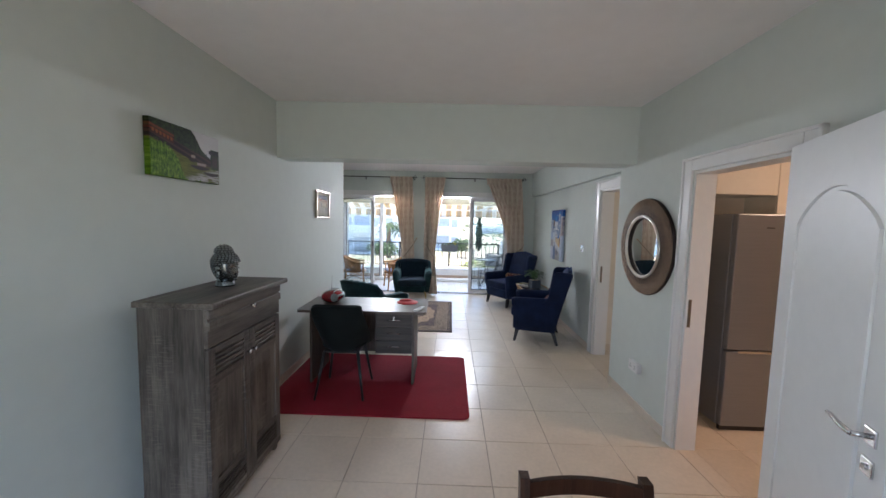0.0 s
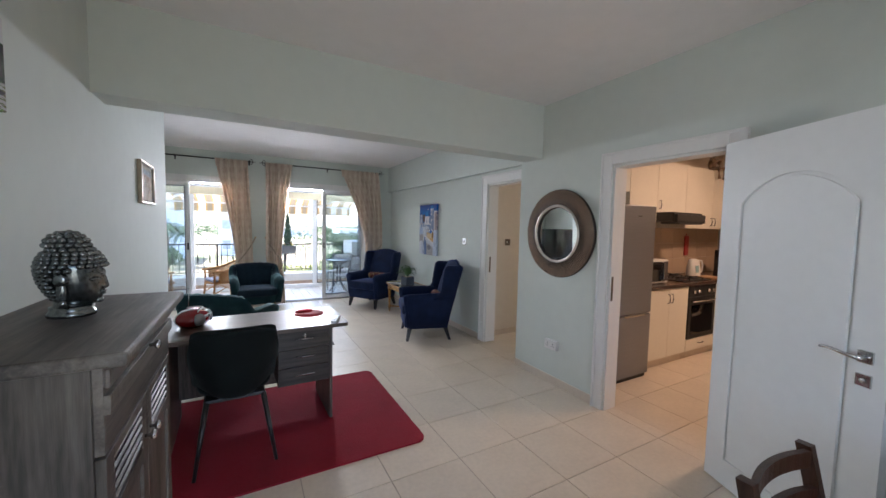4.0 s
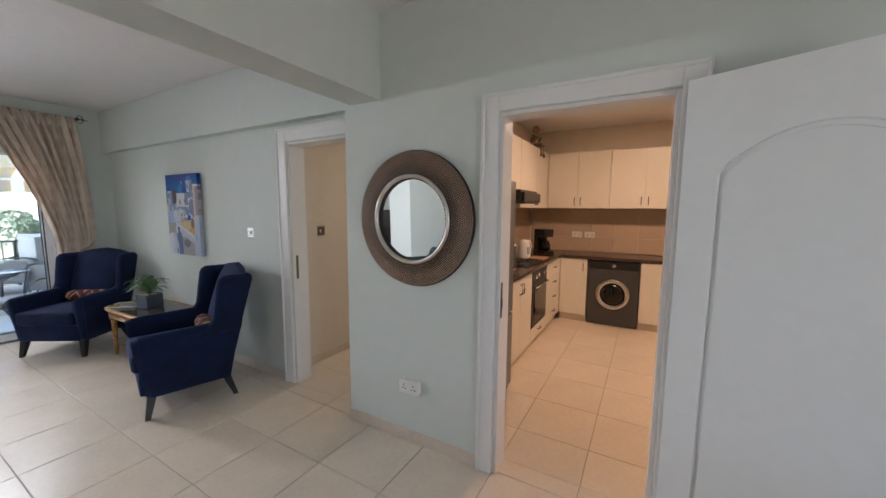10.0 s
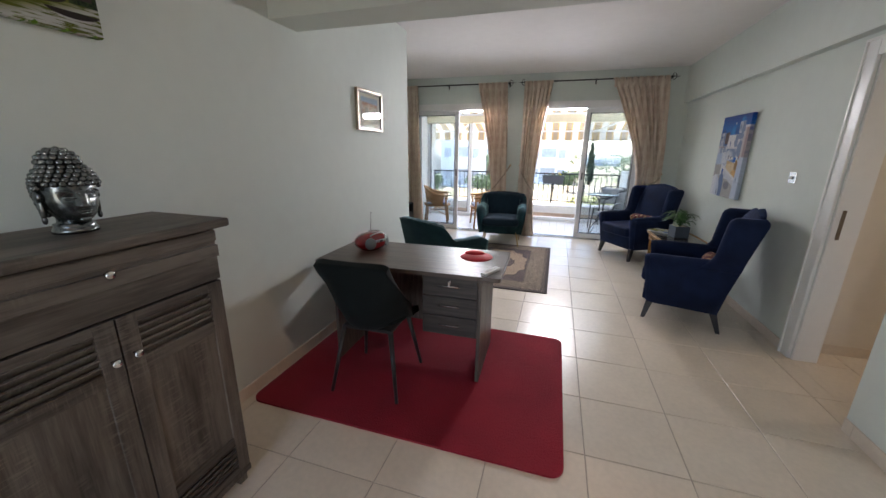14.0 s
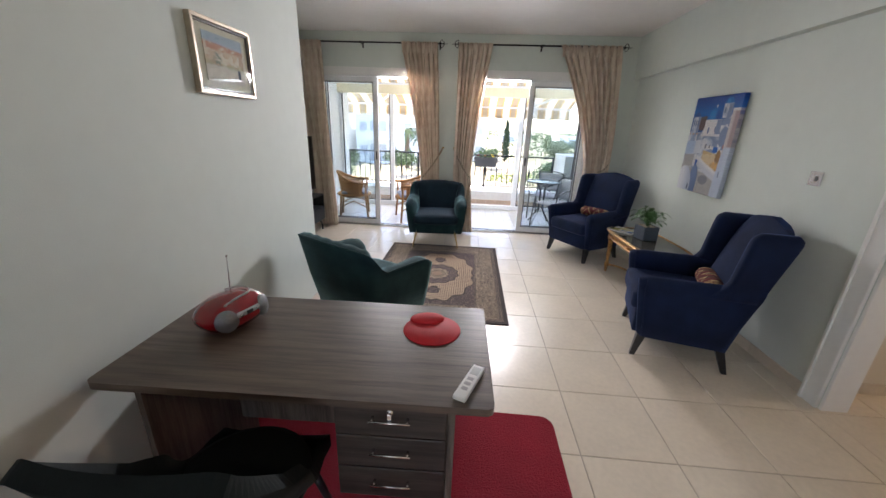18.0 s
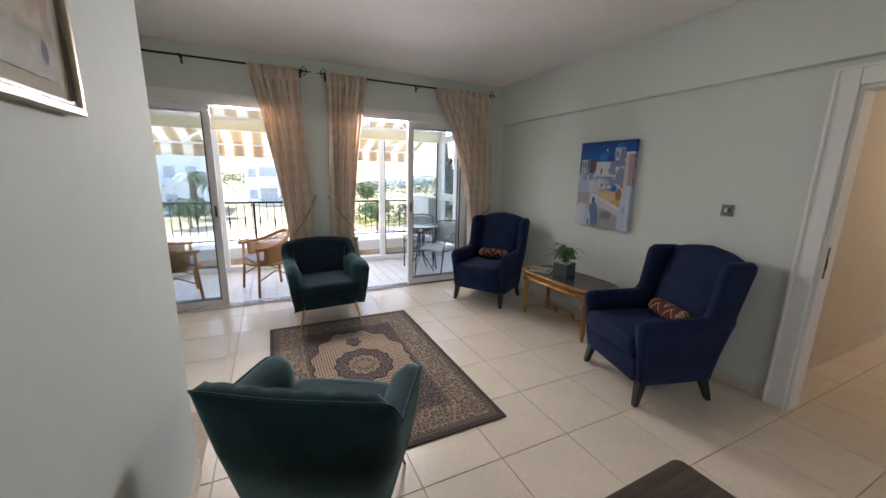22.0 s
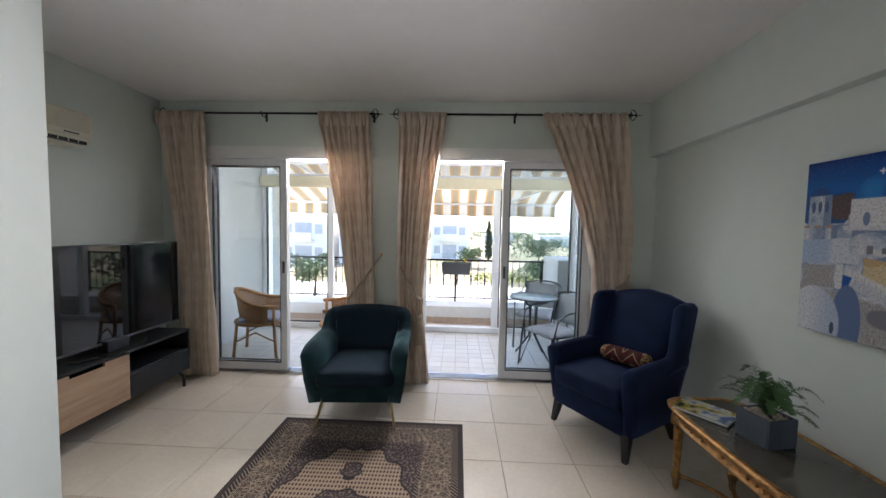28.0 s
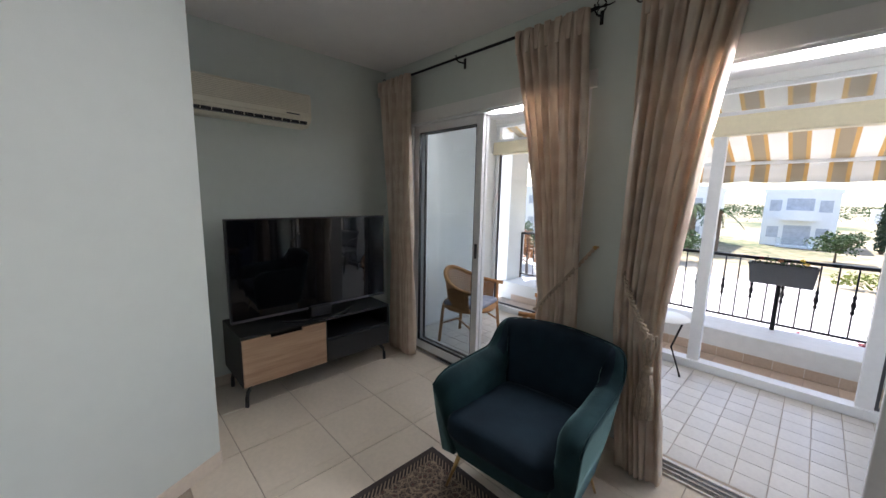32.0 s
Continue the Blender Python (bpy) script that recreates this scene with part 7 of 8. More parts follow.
# ---- kitchen ----
CABINET = surf("ivory_cabinet", (0.80, 0.76, 0.66), 0.35, var=0.02, scale=3)
STONE = surf("brown_granite", (0.095, 0.060, 0.048), 0.2, scale=38, second=(0.030, 0.020, 0.018))
STEEL = surf("grey_steel", (0.24, 0.25, 0.275), 0.36, 0.6, var=0.05, scale=3, stretch=(1, 1, 30))
SPLASH = surf("beige_wall_tile", (0.58, 0.45, 0.33), 0.25, var=0.06, scale=5, rnd=0.05)


def bow_handle(parent, at, upright=True, out=(0, -1, 0)):
    o = Vector(out)
    a = Vector((0, 0, 0.05)) if upright else Vector((0.05 * abs(o.y), 0.05 * abs(o.x), 0))
    p = Vector(at)
    bm = bmesh.new()
    tube(bm, [p - a, p - a * 0.9 + o * 0.022, p + o * 0.028, p + a * 0.9 + o * 0.022, p + a], 0.005, 6)
    part("handle", bm, DARKGREY, parent, "dark bow handle")


def base_unit(x0, x1, doors, name="base_cabinet", label="ivory kitchen base cabinet with dark bow handles", drawers=0):
    """A unit on the north wall, facing -y."""
    ob = thing(name, (x0, 2.90, 0), label, "cabinet", "kitchen base cabinets")
    w = x1 - x0
    part("body", blk(0.0, w, 0.0, 0.58, 0.10, 0.87), CABINET, ob)
    part("plinth", blk(0.0, w, 0.03, 0.045, 0.0, 0.10), SKIRT, ob)
    if drawers:
        for i in range(drawers):
            h = 0.765 / drawers
            d = part("drawer_front", blk(0.003, w - 0.003, -0.018, 0.0, 0.103 + h * i, 0.100 + h * (i + 1), 0.003), CABINET, ob)
            bow_handle(d, (w / 2, -0.018, 0.10 + h * (i + 0.6)), False)
    else:
        for i in range(doors):
            a, b = w * i / doors, w * (i + 1) / doors
            d = part("door", blk(a + 0.002, b - 0.002, -0.018, 0.0, 0.103, 0.868, 0.003), CABINET, ob)
            bow_handle(d, (b - 0.03 if i == 0 and doors > 1 else a + 0.03, -0.018, 0.76))
    return ob


base_unit(2.79, 3.55, 2)
base_unit(4.18, 4.95, 1, "drawer_cabinet", "ivory kitchen drawer cabinet", 4)
oven = thing("oven", (3.555, 2.90, 0), "black built-in oven below the hob", "oven")
part("body", blk(0, 0.62, 0.0, 0.55, 0.24, 0.87), DARKGREY, oven)
od = part("oven_door", blk(0.012, 0.608, -0.022, 0.0, 0.245, 0.735, 0.004), BLACK, oven)
part("oven_glass", blk(0.07, 0.55, -0.025, -0.021, 0.30, 0.64), SCREEN, od)
bm = bmesh.new()
tube(bm, [(0.06, -0.022, 0.69), (0.06, -0.055, 0.69), (0.56, -0.055, 0.69), (0.56, -0.022, 0.69)], 0.009, 8)
part("handle", bm, CHROME, od)
part("control_panel", blk(0.012, 0.608, -0.022, 0.0, 0.738, 0.868, 0.003), BLACK, oven)
for x in (0.10, 0.20, 0.42, 0.52):
    bm = bmesh.new()
    lathe(bm, [(0.020, 0), (0.018, 0.02), (0, 0.022)], axis=Matrix.Translation((x, -0.022, 0.80)) @ Matrix.Rotation(radians(90), 4, "X"), seg=14)
    part("knob", bm, CHROME, oven)
low = thing("base_cabinet", (3.555, 2.90, 0), "ivory drawer below the oven", "cabinet", "kitchen base cabinets")
part("drawer_front", blk(0.0, 0.62, -0.018, 0.5, 0.10, 0.237, 0.003), CABINET, low)
bow_handle(low, (0.31, -0.018, 0.18), False)
part("plinth", blk(0.0, 0.62, 0.03, 0.045, 0, 0.10), SKIRT, low)


def side_unit(y0, y1, name, label):
    """A unit on the east wall, facing -x."""
    ob = thing(name, (4.95, y0, 0), label, "cabinet", "kitchen base cabinets")
    part("body", blk(0.0, 0.58, 0, y1 - y0, 0.10, 0.87), CABINET, ob)
    part("plinth", blk(0.03, 0.045, 0, y1 - y0, 0, 0.10), SKIRT, ob)
    d = part("door", blk(-0.018, 0.0, 0.002, y1 - y0 - 0.002, 0.103, 0.868, 0.003), CABINET, ob)
    bow_handle(d, (-0.018, 0.05, 0.76), True, (-1, 0, 0))


side_unit(2.53, 2.878, "base_cabinet", "narrow ivory kitchen base cabinet in the corner")
side_unit(1.27, 1.90, "base_cabinet", "ivory kitchen base cabinet beside the washing machine")
side_unit(0.3, 1.268, "base_cabinet", "ivory kitchen base cabinet")
wm = thing("washing_machine", (4.94, 1.91, 0), "dark grey front-loading washing machine with a chrome door ring", "washing machine")
part("body", blk(0, 0.56, 0.0, 0.60, 0.01, 0.86, 0.008), DARKGREY, wm)
part("control_panel", blk(-0.008, 0.0, 0.01, 0.59, 0.755, 0.855, 0.003), BLACK, wm)
ax = Matrix.Translation((0.0, 0.30, 0.43)) @ Matrix.Rotation(radians(-90), 4, "Y")
bm = bmesh.new()
lathe(bm, [(0.150, 0.0), (0.205, 0.0), (0.205, 0.022), (0.190, 0.038), (0.160, 0.040), (0.148, 0.025)], seg=40, axis=ax)
part("door_ring", bm, CHROME, wm, "polished door ring")
bm = bmesh.new()
lathe(bm, [(0.0, 0.0), (0.152, 0.0), (0.148, 0.03), (0.10, 0.05), (0, 0.058)], seg=32, axis=ax)
part("door_glass", bm, SCREEN, wm)
bm = bmesh.new()
lathe(bm, [(0.026, 0), (0.024, 0.02), (0, 0.022)], axis=Matrix.Translation((-0.008, 0.30, 0.805)) @ Matrix.Rotation(radians(-90), 4, "Y"), seg=20)
part("dial", bm, CHROME, wm)
bm = blk(2.785, 5.55, 2.865, 3.50, 0.872, 0.91, 0.004)
box(bm, 4.915, 5.55, 0.3, 2.865, 0.872, 0.91, 0.004)
solo("worktop", bm, STONE, (0, 0, 0), "dark brown speckled worktop along two walls", "worktop")


def wall_unit(x0, x1, z0, z1, doors, north=True, y0=0, y1=0):
    ob = thing("wall_cabinet", (x0 if north else 5.22, 3.17 if north else y0, z0), "ivory kitchen wall cabinet with dark handles", "cabinet", "kitchen wall cabinets")
    w, h = (x1 - x0) if north else (y1 - y0), z1 - z0
    if north:
        part("body", blk(0, w, 0, 0.33, 0, h), CABINET, ob)
    else:
        part("body", blk(0, 0.33, 0, w, 0, h), CABINET, ob)
    for i in range(doors):
        a, b = w * i / doors, w * (i + 1) / doors
        if north:
            d = part("door", blk(a + 0.002, b - 0.002, -0.018, 0, 0.002, h - 0.002, 0.003), CABINET, ob)
            bow_handle(d, (b - 0.04 if i == 0 and doors > 1 else a + 0.04, -0.018, 0.09 if h > 0.45 else 0.06), h > 0.45)
        else:
            d = part("door", blk(-0.018, 0, a + 0.002, b - 0.002, 0.002, h - 0.002, 0.003), CABINET, ob)
            bow_handle(d, (-0.018, b - 0.04 if i % 2 == 0 else a + 0.04, 0.10), True, (-1, 0, 0))
    return ob


wall_unit(2.10, 2.78, 1.92, 2.32, 1)
wall_unit(2.782, 3.30, 1.545, 2.32, 1)
wall_unit(3.302, 3.90, 1.72, 2.32, 1)
wall_unit(3.902, 5.20, 1.545, 2.32, 2)
wall_unit(0, 0, 1.545, 2.32, 2, False, 2.33, 3.15)
wall_unit(0, 0, 1.545, 2.32, 2, False, 1.50, 2.328)
wall_unit(0, 0, 1.545, 2.32, 2, False, 0.6, 1.498)

hood = thing("cooker_hood", (3.302, 2.93, 1.585), "black slimline cooker hood", "cooker hood")
part("body", blk(0, 0.60, 0.03, 0.57, 0.03, 0.134, 0.006), BLACK, hood)
part("front", blk(0, 0.60, -0.01, 0.03, 0.015, 0.11, 0.008), BLACK, hood)
part("light_strip", blk(0.05, 0.55, 0.0, 0.2, 0.0, 0.03), DARKGREY, hood)
hob = thing("gas_hob", (3.555, 2.93, 0.91), "black glass gas hob with iron grates", "hob")
part("hob_plate", blk(0.01, 0.60, 0.0, 0.50, 0.0, 0.008, 0.003), BLACK, hob)
for x in (0.16, 0.45):
    for y in (0.13, 0.37):
        bm = bmesh.new()
        lathe(bm, [(0.05, 0.008), (0.05, 0.02), (0.03, 0.024), (0, 0.024)], (x, y, 0), 16)
        part("burner", bm, DARKGREY, hob)
        bm = bmesh.new()
        for dx, dy in ((0.1, 0), (0, 0.1)):
            tube(bm, [(x - dx, y - dy, 0.03), (x + dx, y + dy, 0.03)], 0.005, 6)
            for s in (-1, 1):
                tube(bm, [(x + s * dx, y + s * dy, 0.008), (x + s * dx, y + s * dy, 0.03)], 0.005, 6)
        part("grate", bm, IRON, hob)

fr = thing("fridge", (2.155, 2.81, 0), "tall grey steel fridge-freezer", "fridge")
part("body", blk(0.04, 0.55, 0.055, 0.62, 0.03, 1.745, 0.006), STEEL, fr)
for z0, z1 in ((0.045, 0.66), (0.675, 1.745)):
    d = part("door", blk(0.04, 0.55, -0.005, 0.05, z0, z1, 0.008), STEEL, fr)
    if z0 < 0.1:
        part("grip", blk(0.12, 0.44, -0.012, 0.0, 0.648, 0.668, 0.003), CHROME, d, "recessed chrome grip")
    else:
        part("badge", blk(0.26, 0.32, -0.0065, -0.004, 1.635, 1.645), DARKGREY, d)
part("base_grille", blk(0.05, 0.54, 0.02, 0.05, 0.0, 0.045), BLACK, fr)

mw = thing("microwave", (2.83, 2.98, 0.91), "silver and black microwave on the worktop", "microwave")
part("body", blk(0, 0.46, 0, 0.36, 0.01, 0.27, 0.006), PLASTIC, mw)
part("door_glass", blk(0.02, 0.33, -0.008, 0.002, 0.03, 0.25, 0.003), SCREEN, mw)
part("handle", blk(0.335, 0.35, -0.03, 0.0, 0.04, 0.24, 0.004), CHROME, mw)
part("control_panel", blk(0.36, 0.45, -0.004, 0.002, 0.03, 0.25, 0.002), DARKGREY, mw)
for x in (0.05, 0.41):
    part("foot", blk(x - 0.02, x + 0.02, 0.04, 0.32, 0.0, 0.012), BLACK, mw)

kt = thing("kettle", (4.27, 3.2, 0.91), "white jug kettle with a pale blue water window", "kettle", turn=-30)
bm = bmesh.new()
lathe(bm, [(0.0, 0), (0.078, 0), (0.082, 0.02), (0.078, 0.10), (0.064, 0.19), (0.058, 0.215), (0.03, 0.235), (0, 0.238)], seg=24)
part("body", bm, PLASTIC, kt)
bm = bmesh.new()
tube(bm, [(0.05, 0, 0.215), (0.10, 0, 0.21), (0.118, 0, 0.15), (0.105, 0, 0.07), (0.078, 0, 0.04)], 0.012, 8)
part("handle", bm, PLASTIC, kt)
part("water_window", blk(-0.02, 0.02, -0.084, -0.06, 0.06, 0.15, 0.004), surf("pale_blue_plastic", (0.35, 0.55, 0.60), 0.2), kt)
cm = thing("coffee_maker", (4.93, 3.12, 0.91), "black filter coffee maker", "coffee maker", turn=-35)
part("base", blk(-0.09, 0.09, -0.11, 0.11, 0.0, 0.035, 0.006), BLACK, cm)
part("tower", blk(-0.085, 0.085, 0.03, 0.11, 0.035, 0.34, 0.008), BLACK, cm)
part("brew_head", blk(-0.085, 0.085, -0.10, 0.11, 0.235, 0.34, 0.010), BLACK, cm)
bm = bmesh.new()
lathe(bm, [(0.05, 0.036), (0.066, 0.06), (0.066, 0.13), (0.045, 0.175), (0.048, 0.185)], (0, -0.035, 0), 20)
part("jug", bm, SCREEN, cm)
board = solo("chopping_board", blk(0.0, 0.30, 0.0, 0.20, 0, 0.018, 0.006), OAK, (4.16, 2.93, 0.91), "small wooden chopping board on the worktop", "chopping board")
glove = thing("oven_glove", (4.62, 3.492, 1.30), "red oven glove hanging on the tiles", "oven glove")
bm = blk(-0.05, 0.05, -0.02, 0.0, -0.14, 0.14, 0.009, 3)
part("glove", bm, RED_CLOTH, glove, smooth=True)
part("loop", blk(-0.008, 0.008, -0.008, 0.0, 0.135, 0.17, 0.002), RED_CLOTH, glove)
plate("wall_socket", (5.538, 2.78, 1.16), -90, "white double wall socket on the kitchen tiles", False, True)
plate("wall_socket", (5.538, 2.60, 1.16), -90, "white double wall socket on the kitchen tiles", False, True)
# toy monkey seated on the cupboards, one plain mesh
bm = bmesh.new()
for c, s in (((0, 0, 0.16), (0.055, 0.05, 0.09)), ((0.0, -0.02, 0.30), (0.05, 0.05, 0.055)), ((0, -0.065, 0.285), (0.028, 0.02, 0.022)), ((0.055, -0.01, 0.31), (0.016, 0.008, 0.02)), ((-0.055, -0.01, 0.31), (0.016, 0.008, 0.02))):
    e = bmesh.new()
    bmesh.ops.create_icosphere(e, subdivisions=2, radius=1)
    bmesh.ops.scale(e, vec=s, verts=e.verts)
    join(bm, e, Matrix.Translation(c))
for s in (-1, 1):
    tube(bm, [(s * 0.05, 0, 0.23), (s * 0.09, -0.05, 0.16), (s * 0.03, -0.08, 0.20)], 0.017, 8)
    tube(bm, [(s * 0.03, -0.02, 0.10), (s * 0.07, -0.11, 0.10), (s * 0.06, -0.12, -0.05)], 0.020, 8)
solo("toy_monkey", bm, surf("brown_plush", (0.10, 0.04, 0.02), 0.9, scale=18, second=(0.42, 0.30, 0.18), bump=0.5, bscale=300, sheen=0.3), (4.62, 3.22, 2.255), "brown plush toy monkey sitting on the wall cabinets", "toy", smooth=True)

# ---- veranda ----
CREAMBLIND = surf("cream_roller_blind", (0.78, 0.70, 0.50), 0.7, var=0.04, scale=4)
setting("veranda_slab", blk(-3.12, 1.80, 8.14, 10.60, -0.25, -0.012), GROUT, "veranda floor slab", "floor")
setting("veranda_ceiling", blk(-3.12, 1.97, 8.14, 9.75, 2.50, 2.70), CEIL, "white veranda ceiling", "ceiling")
setting("veranda_beam", blk(-3.12, 1.97, 9.60, 9.75, 2.435, 2.50), WHITE, "white beam above the veranda glazing", "beam")
setting("wall_veranda_west", blk(-3.12, -2.90, 8.14, 9.75, 0, 2.5), STUCCO, "white rendered veranda wall", "wall")
bm = blk(-3.12, 1.44, 10.14, 10.62, 0.0, 0.262, 0.01)
setting("parapet", bm, STUCCO, "low white rendered parapet", "parapet")
setting("parapet_east", blk(1.44, 1.80, 9.72, 10.62, 0, 1.07, 0.01), STUCCO, "white rendered parapet wall at the balcony's end", "parapet")
setting("balcony_pillar", blk(-3.40, -3.04, 10.2, 10.62, 0, 2.7, 0.01), STUCCO, "white rendered pillar", "pillar")
setting("upper_slab", blk(-3.5, 2.2, 9.75, 10.7, 2.62, 2.85), STUCCO, "white balcony slab above", "ceiling")

glz = thing("veranda_glazing", (0, 9.66, 0), "white aluminium veranda glazing with sliding panes pushed open", "glazing")
glz["kind"] = "structure"
part("sill", blk(-2.90, 1.66, -0.06, 0.06, 0.0, 0.075, 0.004), ALU, glz)
for x, w in ((-2.87, 0.05), (-1.88, 0.07), (-0.51, 0.09), (0.53, 0.09), (1.62, 0.06)):
    part("post", blk(x - w / 2, x + w / 2, -0.035, 0.035, 0.075, 2.06, 0.004), ALU, glz)
part("blind_box", blk(-2.90, 1.66, -0.09, 0.03, 2.06, 2.215, 0.012), CREAMBLIND, glz, "cream roller blind box")
part("transom", blk(-2.90, 1.66, -0.03, 0.03, 2.215, 2.255, 0.003), ALU, glz)
part("head", blk(-2.90, 1.66, -0.03, 0.03, 2.405, 2.435, 0.003), ALU, glz)
for x in (-2.87, -1.2, 0.32, 1.63):
    part("mullion", blk(x - 0.025, x + 0.025, -0.03, 0.03, 2.255, 2.405, 0.003), ALU, glz)
for x0, x1 in ((-2.845, -1.225), (-1.175, 0.295), (0.345, 1.605)):
    part("pane", blk(x0, x1, -0.003, 0.003, 2.255, 2.405), GLASS, glz).visible_shadow = False
for x0, x1 in ((-2.845, -1.915), (0.575, 1.59)):
    s = part("pane", blk(x0, x1, -0.003, 0.003, 0.075, 2.06), GLASS, glz)
    s.visible_shadow = False
    bm = bmesh.new()
    for a, b, c, d in ((x0, x0 + 0.02, 0.075, 2.06), (x1 - 0.02, x1, 0.075, 2.06), (x0 + 0.02, x1 - 0.02, 0.075, 0.095)):
        box(bm, a, b, -0.012, 0.012, c, d)
    part("gasket", bm, DARKGREY, s)
# east side: glazed door with a mid rail
side = thing("veranda_side_door", (1.64, 0, 0), "white framed glazed door at the veranda's end", "door")
side["kind"] = "structure"
for y0, y1 in ((8.14, 8.24), (8.92, 9.04), (9.52, 9.62)):
    part("frame_post", blk(-0.035, 0.035, y0, y1, 0.0, 2.435, 0.004), ALU, side)
for y0, y1 in ((8.24, 8.92), (9.04, 9.52)):
    for z0, z1 in ((0.0, 0.18), (1.05, 1.17), (2.06, 2.16), (2.37, 2.435)):
        part("rail", blk(-0.03, 0.03, y0, y1, z0, z1, 0.003), ALU, side)
    for z0, z1 in ((0.18, 1.05), (1.17, 2.06), (2.16, 2.37)):
        part("pane", blk(-0.003, 0.003, y0, y1, z0, z1), GLASS, side).visible_shadow = False
part("handle", blk(-0.07, -0.035, 9.06, 9.075, 1.0, 1.12, 0.004), CHROME, side)

# railing
rail = thing("balcony_railing", (0, 10.55, 0), "dark iron balcony railing with twisted baluster knots", "railing")
part("handrail", blk(-3.06, 1.44, -0.022, 0.022, 0.955, 0.985, 0.006), IRON, rail)
part("bottom_rail", blk(-3.06, 1.44, -0.012, 0.012, 0.315, 0.335, 0.003), IRON, rail)
for x in (-3.04, -1.50, -0.05, 1.40):
    part("post", blk(x - 0.018, x + 0.018, -0.018, 0.018, 0.262, 0.955, 0.003), IRON, rail)
plain, knot = bmesh.new(), bmesh.new()
tube(plain, [(0, 0, 0.335), (0, 0, 0.955)], 0.0065, 6)
lathe(knot, [(0.0065, 0.335), (0.0065, 0.54), (0.016, 0.56), (0.009, 0.585), (0.019, 0.63), (0.009, 0.675), (0.016, 0.70), (0.0065, 0.73), (0.0065, 0.955)], seg=8)
plain, knot = mesh_of("baluster", plain, IRON), mesh_of("baluster", knot, IRON)
for i in range(38):
    ob = new("baluster", knot if i % 2 else plain)
    ob.parent = rail
    ob.location.x = -2.93 + 0.1165 * i
fb = thing("flower_box", (-0.04, 10.50, 0.735), "grey plastic flower box hung on the railing with small flowers", "flower box")
bm = bmesh.new()
loft(bm, [[(sx * a, sy * b, z) for sx, sy in ((-1, -1), (1, -1), (1, 1), (-1, 1))] for a, b, z in ((0.225, 0.062, 0.0), (0.245, 0.085, 0.185), (0.252, 0.092, 0.185), (0.252, 0.092, 0.198), (0.236, 0.076, 0.198), (0.228, 0.07, 0.15))], smooth=False)
part("trough", bm, surf("grey_trough", (0.09, 0.095, 0.105), 0.6, var=0.08, scale=9), fb)
part("soil", blk(-0.228, 0.228, -0.07, 0.07, 0.14, 0.17), surf("potting_soil", (0.04, 0.025, 0.015), 1.0, var=0.3, scale=40), fb)
for x in (-0.12, 0.13):
    bm = bmesh.new()
    tube(bm, [(x, -0.09, 0.19), (x, 0.0, 0.215), (x, 0.05, 0.265), (x, 0.085, 0.24)], 0.004, 6)
    part("hanger", bm, IRON, fb)


def leaf_cloud(bm, rnd, centre, size, count, leaf, flat=0.5):
    """Scatters small bent leaves in an ellipsoid, denser at its skin."""
    for _ in range(count):
        d = Vector((rnd.gauss(0, 1), rnd.gauss(0, 1), rnd.gauss(0, 1))).normalized() * rnd.uniform(0.55, 1.0)
        p = Vector(centre) + Vector((d.x * size[0], d.y * size[1], d.z * size[2]))
        a = Vector((rnd.gauss(0, 1), rnd.gauss(0, 1), rnd.gauss(0, flat))).normalized() * leaf * rnd.uniform(0.6, 1.3)
        b = a.cross(Vector((rnd.gauss(0, 1), rnd.gauss(0, 1), rnd.gauss(0, 1)))).normalized() * a.length * 0.45
        up = a.cross(b).normalized() * a.length * 0.18
        bm.faces.new([bm.verts.new(p - a), bm.verts.new(p + b + up), bm.verts.new(p + a), bm.verts.new(p - b + up)])


LEAF = {k: surf(k + "_leaves", c, 0.6, scale=8, second=d) for k, c, d in (("green", (0.075, 0.13, 0.035), (0.03, 0.06, 0.018)), ("dark", (0.035, 0.065, 0.025), (0.015, 0.03, 0.014)), ("lime", (0.26, 0.30, 0.05), (0.13, 0.17, 0.03)), ("red", (0.26, 0.05, 0.05), (0.12, 0.02, 0.025)), ("rust", (0.42, 0.17, 0.05), (0.22, 0.10, 0.03)))}
BARK = surf("bark", (0.14, 0.10, 0.07), 0.95, var=0.3, scale=12, bump=0.6, bscale=40)
rnd = random.Random(9)
bm = bmesh.new()
leaf_cloud(bm, rnd, (0, 0, 0.205), (0.22, 0.065, 0.045), 170, 0.016)
tagged(part("foliage", bm, LEAF["green"], fb), kind="stuff")
for x, z, c in ((-0.16, 0.245, "red"), (0.13, 0.255, "lime"), (0.16, 0.225, "lime"), (-0.02, 0.235, "rust")):
    bm = bmesh.new()
    leaf_cloud(bm, rnd, (x, -0.03, z), (0.020, 0.02, 0.016), 40, 0.010)
    part("blossom", bm, surf("yellow_petals", (0.75, 0.55, 0.03), 0.6) if c == "lime" and "yellow_petals" not in bpy.data.materials else (bpy.data.materials["yellow_petals"] if c == "lime" else LEAF[c]), fb)


